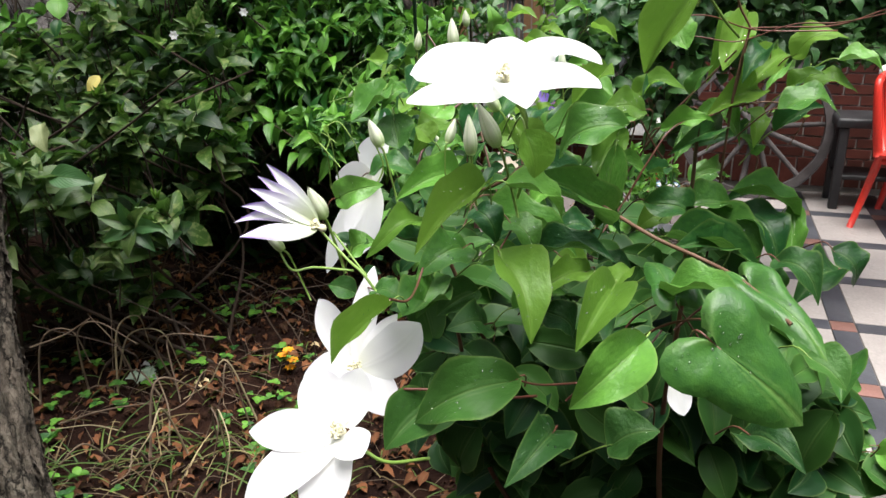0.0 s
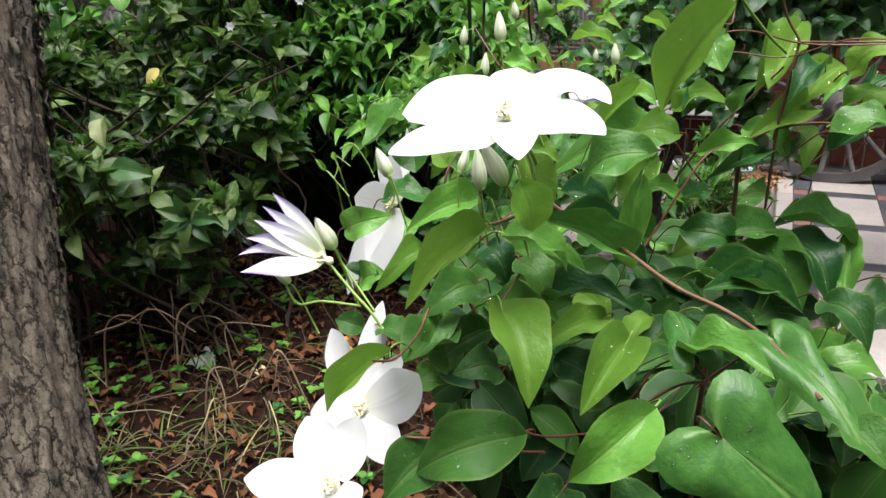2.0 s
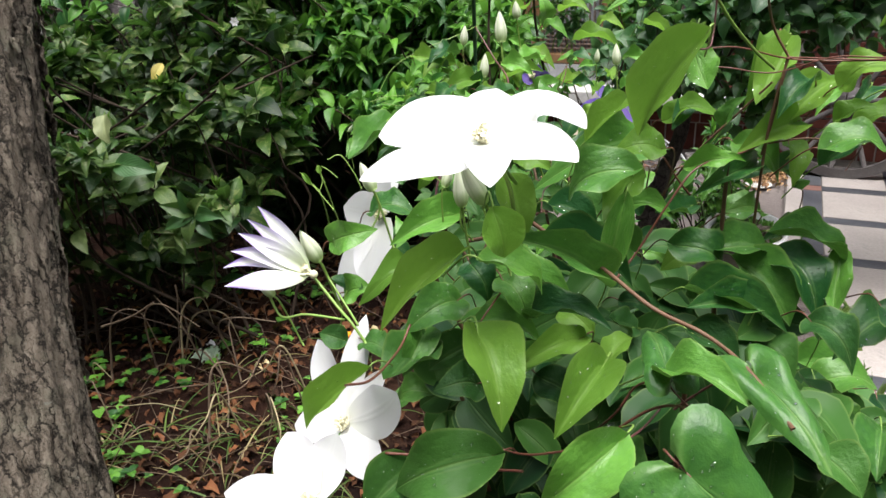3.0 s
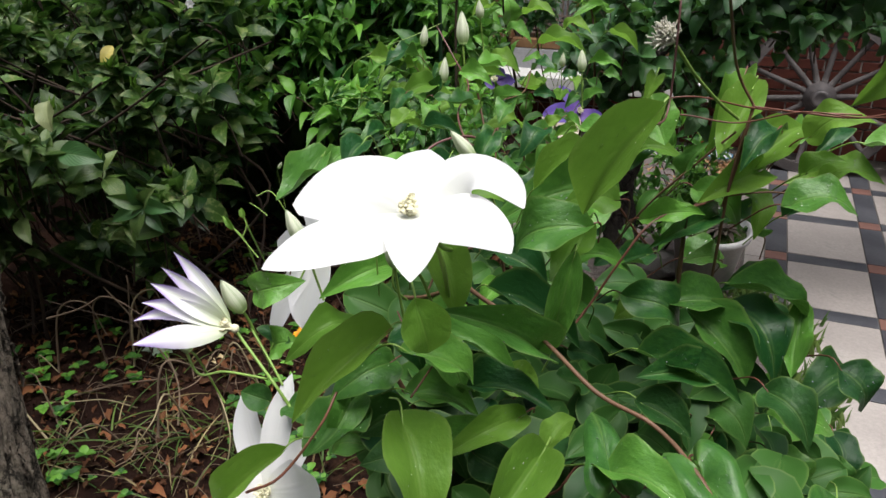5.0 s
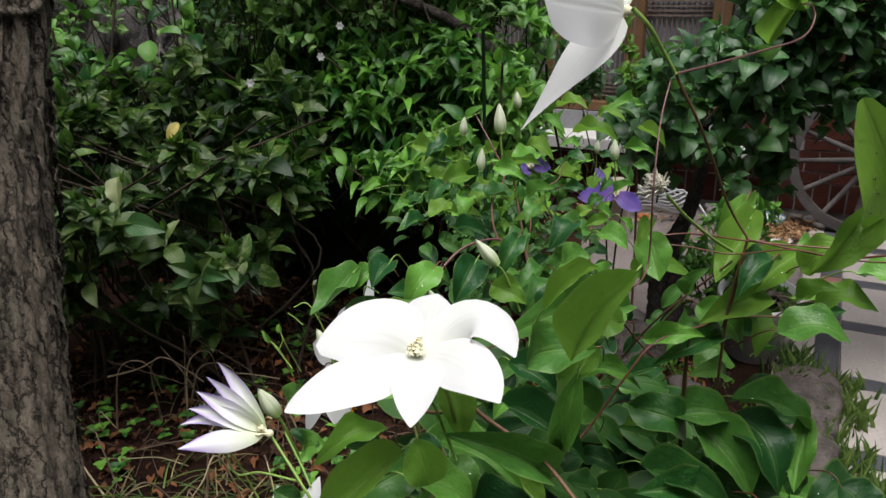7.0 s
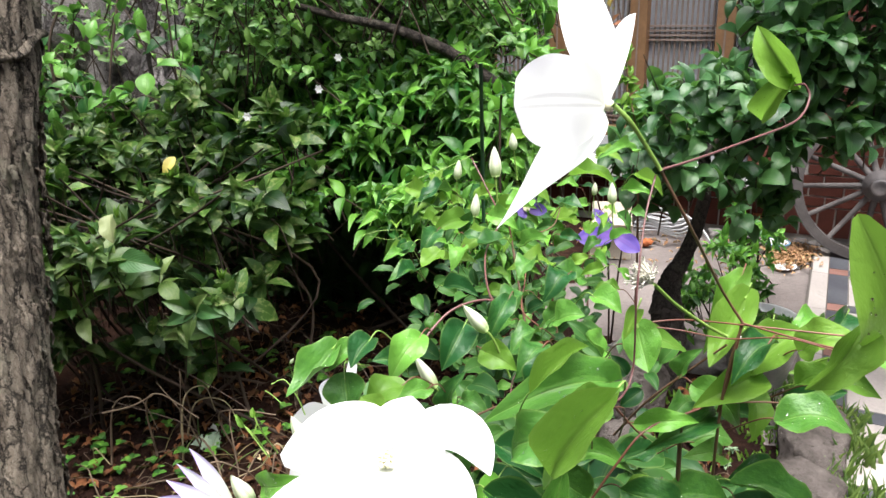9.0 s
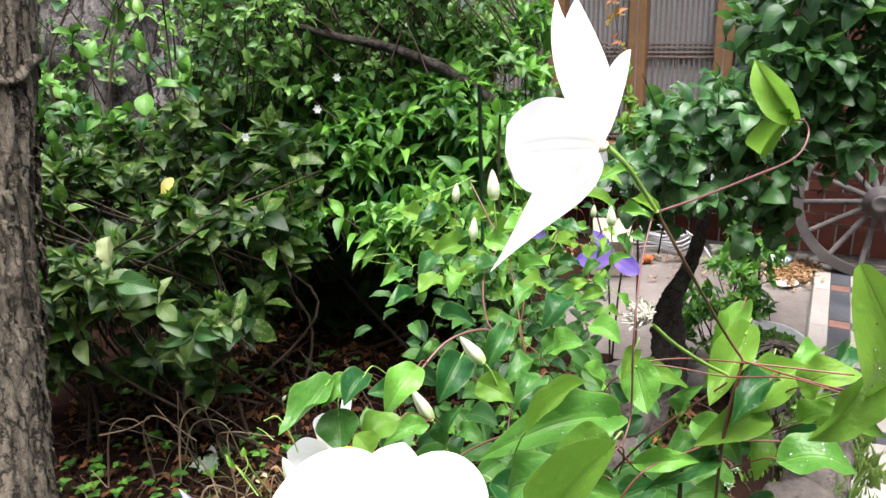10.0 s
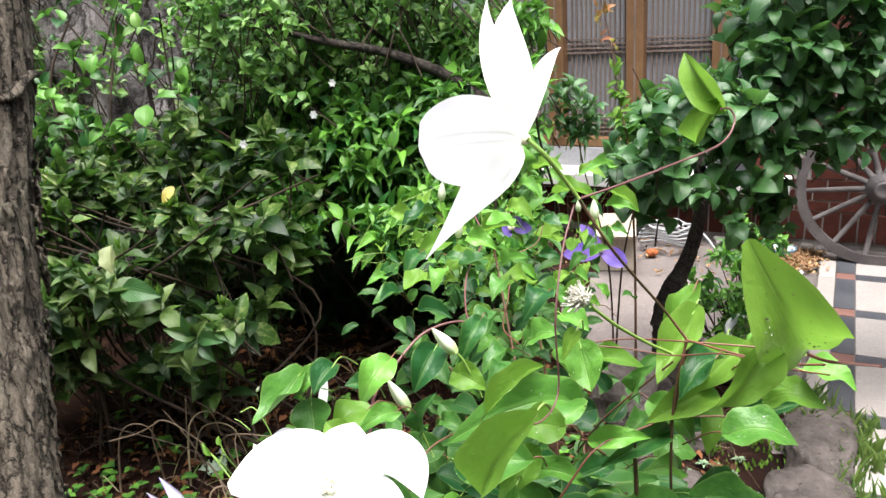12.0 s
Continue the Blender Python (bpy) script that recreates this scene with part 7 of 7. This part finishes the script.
for k in range(22):
    x, y = sr.uniform(-1.45, -0.55), sr.uniform(1.75, 2.45)
    b, a, ln = on_soil(x, y), sr.random() * 6.283, sr.uniform(0.12, 0.34)
    d = Vector((math.cos(a), math.sin(a), 0))
    hgt = sr.uniform(0.02, 0.26)
    pts = [b, b + d * ln * 0.3 + Vector((0, 0, hgt)), b + d * ln * 0.7 + Vector((0.03, 0, hgt * sr.uniform(0.6, 1.2))), b + d * ln + Vector((0, 0.03, hgt * sr.uniform(0.1, 0.7) + 0.01))]
    tagged(part("dry_stalk", tube(bmesh.new(), spline(pts, 6), sr.uniform(0.002, 0.0042), 0.0015, 6), DRY_TWIG if k % 3 else STALK, None), "bent pale dry stalk on the bed", "stalk", "dry stalks on the bed")
pale_weed = thing("weed", on_soil(-1.08, 2.28), "pale grey-green lobed weed leaves on the soil", "weed")
big_dead = blade_mesh("dead_leaf", DEAD_LEAF, blade(ovate, 0.4, 0.2, 0.15, 8, 2))
for x, y, ln in ((-1.244, 1.923, 0.07), (-1.147, 2.781, 0.06), (-0.62, 2.0, 0.06), (-0.75, 2.35, 0.07)):
    b = on_soil(x, y, 0.012)
    tagged(put("dead_leaf", big_dead, None, along(b, b + Vector((ln, -0.3 * ln, 0.012)), (0.2, -0.4, 1), ln * 0.55)), "curled reddish brown dead leaf on the soil", "dead leaf", "large dead leaves on the bed")
lobed = blade_mesh("leaf", leaf_surface("pale_leaf", (0.20, 0.28, 0.20), (0.34, 0.42, 0.32), 0.6, 0.2, 0.4), blade(lambda s: max(0.05, ovate(s) * (1 + 0.3 * math.sin(s * 26))), 0.3, 0.1, 0.1, 16, 3))
for dx, dy, ln in ((-0.05, -0.03, 0.075), (0.04, -0.03, 0.07), (0.0, 0.04, 0.06)):
    b = on_soil(-1.08, 2.28, 0.02)
    put("leaf", lobed, pale_weed, along(b, b + Vector((dx, dy, 0.02)).normalized() * ln, (0, -0.3, 1), ln * 0.8))
MARIGOLD = petal_surface("marigold_petal", (0.80, 0.36, 0.01), (0.60, 0.20, 0.01), (0.80, 0.42, 0.03), (0.7, 0.3, 0.01))
marigold = thing("marigold", on_soil(-0.585, 2.33), "small orange-yellow flowers close to the ground", "flower")
mp = blade_mesh("petal", MARIGOLD, blade(roundish, 0.2, 0.1, 0.05, 5, 1))
for cx, cz in ((0.0, 0.02), (0.012, 0.05), (0.0, 0.09), (-0.02, 0.07)):
    for k in range(7):
        b = on_soil(-0.585 + cx, 2.33, cz)
        put("petal", mp, marigold, along(b, b + Vector((math.cos(k * 0.9), math.sin(k * 0.9), 0.4)) * 0.022, (0, 0, 1), 0.018))
part("stem", tube(bmesh.new(), spline([on_soil(-0.585, 2.33, -0.01), on_soil(-0.585, 2.33, 0.06), on_soil(-0.585, 2.33, 0.09)], 3), 0.0015, 0.001, 5), GREEN_STEM, marigold)
CREAM = petal_surface("fallen_petal", (0.72, 0.58, 0.34), (0.66, 0.50, 0.24), (0.72, 0.60, 0.36), (0.7, 0.55, 0.3))
cp = blade_mesh("fallen_petal", CREAM, blade(roundish, 0.5, 0.2, 0.1, 5, 2))
wp = blade_mesh("fallen_petal", WHITE_PETAL, blade(roundish, 0.5, 0.2, 0.1, 5, 2))
for x, y, ln, mesh in ((-0.90, 2.22, 0.04, cp), (-0.87, 2.24, 0.03, cp), (-1.15, 2.39, 0.04, wp), (-0.55, 2.52, 0.035, cp)):
    b = on_soil(x, y, 0.008)
    tagged(put("fallen_petal", mesh, None, along(b, b + Vector((ln, -ln * 0.3, 0.004)), (0, 0, 1), ln * 0.7)), "pale fallen petal on the soil", "petal", "fallen petals")


# ---- rocks that edge the bed ----
def rock(x, y, sx, sy, sz, seed, mat=ROCK, rz=0.0, sink=0.3, group="rocks that edge the bed", label="weathered grey-brown rock edging the bed"):
    bm = bmesh.new()
    bmesh.ops.create_icosphere(bm, subdivisions=4, radius=1)
    for v in bm.verts:
        d = v.co.copy()
        q = 1 + 0.28 * noise.noise(d * 1.3 + Vector((seed, 0, 0))) + 0.12 * noise.noise(d * 3.1 + Vector((0, seed, 0))) + 0.05 * noise.noise(d * 8 + Vector((seed, seed, 0)))
        c = Vector((max(-0.8, min(0.8, d.x)), max(-0.8, min(0.8, d.y)), max(-0.75, min(0.75, d.z)))) * 1.2
        v.co = Vector((c.x * sx, c.y * sy, c.z * sz)) * q
    z = soil_height(x, y)
    ob = part("rock", bm, mat, None, "", Matrix.Translation((x, y, z + sz * (1 - 2 * sink))) @ pose(0, 0, 0, 0, 0, rz))
    return tagged(ob, label, "rock", group)


rock(1.05, 2.78, 0.12, 0.24, 0.10, 1, rz=-14, sink=0.4)
rock(0.94, 2.46, 0.13, 0.15, 0.10, 14, rz=-25, sink=0.4)
rock(0.68, 2.24, 0.17, 0.09, 0.10, 3, rz=8)
rock(0.87, 2.10, 0.12, 0.13, 0.11, 4, rz=30)
rock(0.37, 2.76, 0.13, 0.12, 0.15, 5, ROCK, rz=-20)
rock(0.36, 2.40, 0.09, 0.09, 0.10, 6)
rock(0.52, 2.30, 0.07, 0.06, 0.06, 8)
rock(0.58, 2.62, 0.06, 0.05, 0.05, 9)
rock(0.40, 3.05, 0.16, 0.10, 0.10, 10, PALE_ROCK, rz=15)
rock(0.70, 3.42, 0.18, 0.10, 0.07, 11, PALE_ROCK, rz=-10)
for k in range(9):
    q = HOUSE @ Vector((-0.42 + 0.085 * k, 5.26 + 0.02 * math.sin(k * 2.1), 0))
    rock(q.x, q.y, 0.045 + 0.008 * math.sin(k * 5), 0.04, 0.035 + 0.007 * math.cos(k * 3), 20 + k, PALE_ROCK, k * 37, 0.2, "stones along the wall", "small pale stone at the foot of the wall")


# ---- succulents between the rocks ----
def rosette(x, y, z, size, mat, seed, n=18, flat=0.7, name="succulent", label="small grey-green succulent rosette", group="succulents on the bed edge"):
    rr = random.Random(seed)
    th = thing(name, (x, y, z - 0.005), label, "succulent", group)
    one = blade_mesh("leaf", mat, blade(roundish, 0.3, 0.18, 0.0, 5, 2))
    for k in range(n):
        t = k * 2.4
        lean = 0.25 + flat * k / n
        d = Vector((math.cos(t) * lean, math.sin(t) * lean, 1.1 - lean)).normalized()
        ln = size * (0.5 + 0.5 * k / n) * rr.uniform(0.85, 1.1)
        b = Vector((x, y, z))
        put("leaf", one, th, along(b, b + d * ln, (-d.x, -d.y, 0.6), ln * 0.42))
    return th


r = random.Random(7)
for k, (x, y, s) in enumerate(((0.78, 2.50, 0.035), (0.74, 2.44, 0.03), (0.80, 2.33, 0.03), (0.69, 2.48, 0.035), (0.64, 2.38, 0.03), (0.71, 2.36, 0.028), (0.61, 2.48, 0.03), (0.82, 2.36, 0.03), (0.66, 2.56, 0.03), (0.56, 2.42, 0.026), (0.73, 2.62, 0.035), (0.77, 2.72, 0.03))):
    rosette(x, y, soil_height(x, y) + 0.012, s, SUCCULENT, k)
poses_all = []
for k in range(900):
    x, y = r.uniform(0.40, 1.02), r.uniform(2.2, 3.0)
    if noise.noise(Vector((x * 6, y * 6, 2))) < -0.05:
        continue
    b = on_soil(x, y)
    d = Vector((r.uniform(-0.6, 0.6), r.uniform(-0.6, 0.6), 1)).normalized()
    ln = r.uniform(0.015, 0.035)
    poses_all.append(along(b, b + d * ln, (0, -1, 0.3), ln * 0.4))
scatter("stonecrop", "low yellow-green stonecrop between the rocks", "stonecrop", YOUNG_LEAF, blade(ovate, 0.3, 0.15, 0, 4, 1), poses_all)
for nm, cx, cy, n, hgt in (("grass_tuft", 1.06, 2.98, 90, 0.13), ("grass_tuft", 1.10, 3.12, 80, 0.12), ("grass_tuft", 1.02, 2.78, 60, 0.09), ("grass_tuft", 1.03, 2.42, 50, 0.10), ("grass_tuft", 0.99, 2.2, 60, 0.12), ("grass_tuft", 1.10, 2.62, 60, 0.10), ("grass_tuft", 1.13, 2.45, 70, 0.11), ("grass_tuft", 1.19, 2.74, 70, 0.12), ("grass_tuft", 1.23, 2.92, 70, 0.11), ("grass_tuft", 1.15, 2.30, 60, 0.12)):
    poses_all = []
    for k in range(n):
        x, y = cx + r.gauss(0, 0.04), cy + r.gauss(0, 0.05)
        a = r.random() * 6.283
        ln = hgt * r.uniform(0.5, 1.1)
        b = Vector((x, y, -0.02))
        poses_all.append(along(b, b + Vector((math.cos(a) * 0.5, math.sin(a) * 0.5, 1)).normalized() * ln, (math.cos(a), math.sin(a), 0.4), r.uniform(0.005, 0.010)))
    tagged(put(nm, many_blades(nm, GRASS_GREEN, blade(lance, 0.3, -0.12, 0, 6, 1), poses_all)), "green grassy weed at the terrace edge", "weed", "weeds at the terrace edge", "stuff")

# ---- white pot with moss and a succulent ----
POT = Matrix.Translation((0.948, 3.26, -0.02)) @ pose(0, 0, 0, 7, 0, 0) @ Matrix.Scale(1.12, 4)
pot = thing("plant_pot", POT, "round white plastic pot with moss and small succulents", "plant pot")
part("pot", lathe(bmesh.new(), [(0.0, 0.0), (0.095, 0.0), (0.10, 0.006), (0.135, 0.235), (0.150, 0.238), (0.152, 0.262), (0.148, 0.268), (0.138, 0.266), (0.134, 0.22), (0.0, 0.215)], 48), WHITE_PLASTIC, pot, "white plastic pot", POT)
moss = bmesh.new()
bmesh.ops.create_icosphere(moss, subdivisions=4, radius=1)
for v in moss.verts:
    v.co = Vector((v.co.x * 0.131, v.co.y * 0.131, 0.235 + v.co.z * 0.025 * (1 + 0.8 * noise.noise(v.co * 4))))
part("moss", moss, MOSS, pot, "green moss", POT)
sl = blade_mesh("succulent_leaf", DULL_SUCCULENT, blade(roundish, 0.3, 0.2, 0, 5, 2))
for k in range(26):
    t, lean = k * 2.4, 0.3 + 0.8 * k / 26
    d = Vector((math.cos(t) * lean, math.sin(t) * lean, 1.15 - lean)).normalized()
    b = POT @ Vector((0.035, -0.05, 0.245))
    put("succulent_leaf", sl, pot, along(b, b + d * (0.05 + 0.05 * k / 26), (-d.x, -d.y, 0.5), 0.028))
gl = blade_mesh("sprig", BRIGHT_LEAF, blade(ovate, 0.3, 0.15, 0, 5, 1))
for k in range(130):
    a, q = r.random() * 6.283, math.sqrt(r.random()) * 0.12
    b = POT @ Vector((q * math.cos(a), q * math.sin(a), 0.245))
    put("sprig", gl, pot, along(b, b + Vector((r.uniform(-0.5, 0.5), r.uniform(-0.5, 0.5), 0.7)).normalized() * r.uniform(0.02, 0.035), (0, -1, 0.5), 0.014))

# ---- things in front of the house ----
r = random.Random(202)
shoots = []
for k in range(34):
    a, q = r.random() * 6.283, math.sqrt(r.random()) * 0.19
    shoots.append(((1.04 + q * math.cos(a), 4.22 + q * math.sin(a), 0.17 + r.random() * 0.24), (math.cos(a), math.sin(a) - 0.4, r.uniform(0.3, 1.2)), 0.12))
p = leafy("potted_shrub", (1.04, 4.24, -0.02), "small glossy evergreen with whorled leaves by the house", "shrub", shoots, BRIGHT_LEAF, lance, 0.085, 0.40, 3, 0.012, 15, loose=200, droop=0.1)
limbs(p, TWIG, [([(1.04, 4.24, -0.05), (1.03 + 0.04 * k, 4.22, 0.15), (0.98 + 0.06 * k, 4.2, 0.32)], 0.008, 0.004) for k in range(3)])
shoots = []
for k in range(70):
    shoots.append(((r.uniform(0.62, 0.98), r.uniform(3.35, 3.75), r.uniform(0.12, 0.42)), (r.uniform(-1, 1), r.uniform(-1, 0), r.uniform(0.2, 1)), 0.12))
p = leafy("shrub", (0.80, 3.55, -0.02), "low glossy green shrub beside the dark trunk", "shrub", shoots, BRIGHT_LEAF, ovate, 0.07, 0.42, 3, 0.018, 16, loose=200, droop=0.2)
limbs(p, TWIG, [([(0.80, 3.55, -0.05), (0.78 + 0.05 * k, 3.5, 0.15), (0.70 + 0.1 * k, 3.5, 0.3)], 0.006, 0.003) for k in range(3)])

CRATE = HOUSE @ Matrix.Translation((-0.98, 4.72, -0.03)) @ pose(0, 0, 0, 0, 0, 14)
crate = thing("carton", CRATE, "cream cardboard carton on the ground by the ledge", "carton")
part("body", boxed(-0.125, 0.125, -0.1, 0.1, 0.0, 0.21, 0.004), CARTON, crate, "", CRATE, smooth=False)
part("flap", boxed(-0.125, 0.125, -0.004, 0.004, 0.0, 0.10, 0.002), CARTON, crate, "open flap", CRATE @ Matrix.Translation((0, -0.1, 0.21)) @ pose(0, 0, 0, 62, 0, 0), smooth=False)
part("flap", boxed(-0.125, 0.125, -0.004, 0.004, 0.0, 0.10, 0.002), CARTON, crate, "open flap", CRATE @ Matrix.Translation((0, 0.1, 0.21)) @ pose(0, 0, 0, -20, 0, 0), smooth=False)
hose = bmesh.new()
line = []
for k in range(90):
    a = k * 0.42
    line.append(HOUSE @ Vector((-0.73 + (0.17 + 0.02 * math.sin(k * 0.9)) * math.cos(a), 5.07 + 0.09 * math.sin(a), 0.02 + 0.0014 * k + 0.02 * (1 + math.sin(k * 1.3)))))
line += [HOUSE @ Vector(q) for q in ((-0.52, 5.03, 0.14), (-0.46, 4.98, 0.10), (-0.40, 4.95, 0.03), (-0.3, 4.93, 0.0))]
tube(hose, line, 0.008, 0.008, 8)
tagged(part("garden_hose", hose, HOSE, None), "coiled pale grey garden hose by the wall", "hose")
rock_bag = bmesh.new()
bmesh.ops.create_icosphere(rock_bag, subdivisions=3, radius=1)
for v in rock_bag.verts:
    v.co = Vector((v.co.x * 0.036, v.co.y * 0.03, v.co.z * 0.026)) * (1 + 0.5 * noise.noise(v.co * 2.2))
tagged(part("rag", rock_bag, TERRACOTTA, None, "", HOUSE @ Matrix.Translation((-0.80, 4.93, 0.0))), "crumpled orange rag on the ground", "rag")
BRK = HOUSE @ Matrix.Translation((-0.155, 5.33, -0.03)) @ pose(0, 0, 0, 0, 0, 10)
planter = thing("clay_block", BRK, "upright orange hollow clay block by the wall", "clay block")
shell = bmesh.new()
for a in ((-0.05, -0.038, -0.05, 0.05), (0.038, 0.05, -0.05, 0.05), (-0.038, 0.038, -0.05, -0.038), (-0.038, 0.038, 0.038, 0.05), (-0.006, 0.006, -0.038, 0.038)):
    box(shell, a[0], a[1], a[2], a[3], 0.0, 0.165)
part("block", shell, TERRACOTTA, planter, "", BRK, smooth=False)
BOWL = HOUSE @ Matrix.Translation((-0.04, 5.13, -0.03))
bowl = thing("bowl", BOWL, "small white bowl with a pale blue rim", "bowl")
part("bowl", lathe(bmesh.new(), [(0.0, 0.0), (0.04, 0.0), (0.042, 0.008), (0.07, 0.04), (0.078, 0.065), (0.073, 0.066), (0.062, 0.04), (0.0, 0.015)], 32), WHITE_PLASTIC, bowl, "", BOWL)
part("rim", lathe(bmesh.new(), [(0.0765, 0.060), (0.081, 0.064), (0.081, 0.070), (0.073, 0.070), (0.0725, 0.064)], 32), BLUE_GLAZE, bowl, "pale blue rim", BOWL)
SAUCER = HOUSE @ Matrix.Translation((0.02, 4.86, -0.03))
tagged(part("saucer", lathe(bmesh.new(), [(0.0, 0.004), (0.045, 0.0), (0.075, 0.014), (0.078, 0.018), (0.07, 0.017), (0.042, 0.006), (0.0, 0.006)], 28), WHITE_PLASTIC, None, "", SAUCER), "flat white saucer on the ground", "saucer")
poses_all = []
for k in range(420):
    q = HOUSE @ Vector((0.05 + r.gauss(0, 0.08), 5.05 + r.gauss(0, 0.12), -0.025 + r.random() * 0.03))
    a, ln = r.random() * 6.283, r.uniform(0.02, 0.045)
    poses_all.append(along(q, q + Vector((math.cos(a), math.sin(a), r.uniform(-0.1, 0.5))) * ln, (r.uniform(-0.5, 0.5), r.uniform(-0.5, 0.5), 1), ln * 0.5))
for k in range(160):
    q = HOUSE @ Vector((r.uniform(-1.4, -0.1), r.uniform(4.6, 5.3), -0.02))
    a, ln = r.random() * 6.283, r.uniform(0.02, 0.045)
    poses_all.append(along(q, q + Vector((math.cos(a), math.sin(a), r.uniform(-0.1, 0.5))) * ln, (r.uniform(-0.5, 0.5), r.uniform(-0.5, 0.5), 1), ln * 0.5))
LITTER = leaf_surface("tan_leaf", (0.20, 0.09, 0.04), (0.42, 0.25, 0.13), 0.7, 0.1, 0.3)
scatter("dry_leaves", "heap of tan dry leaves by the wall", "dry leaves", LITTER, blade(ovate, 0.4, 0.25, 0.15, 5, 1), poses_all)

# thin shoot with reddish young leaves before the window
rose = thing("rose_shoot", (0.40, 2.80, 0.09), "slender upright shoot with small reddish leaves", "plant")
part("stem", tube(bmesh.new(), spline([(0.40, 2.80, 0.05), (0.39, 2.80, 0.7), (0.369, 2.82, 1.11), (0.333, 2.87, 1.30), (0.306, 2.92, 1.486), (0.27, 2.95, 1.64)], 8), 0.005, 0.0015, 6), BROWN_STEM, rose)
RED_YOUNG = leaf_surface("red_young_leaf", (0.30, 0.16, 0.04), (0.50, 0.17, 0.10), 0.45, 0.4, 0.2)
for k in range(54):
    s = r.random()
    b = Vector((0.369, 2.82, 1.11)).lerp(Vector((0.27, 2.95, 1.64)), s) + rnd_dir(r) * (0.012 + 0.05 * max(0, s - 0.5))
    d = (rnd_dir(r) + Vector((0, 0, 0.4))).normalized()
    ln = r.uniform(0.03, 0.055)
    put("leaf", blade_mesh("leaf", RED_YOUNG if s > 0.62 else YOUNG_LEAF, blade(lance, 0.3, 0.12, 0, 6, 1)), rose, along(b, b + d * ln, (0, -0.7, 0.7), ln * 0.4))
stake = thing("garden_stake", (-0.10, 2.38, 0.08), "thin green plastic garden stake", "stake")
part("rod", tube(bmesh.new(), [Vector((-0.10, 2.36, 0.05)), Vector((-0.10, 2.37, 0.8)), Vector((-0.105, 2.39, 1.44))], 0.006, 0.006, 8), GREEN_STAKE, stake)
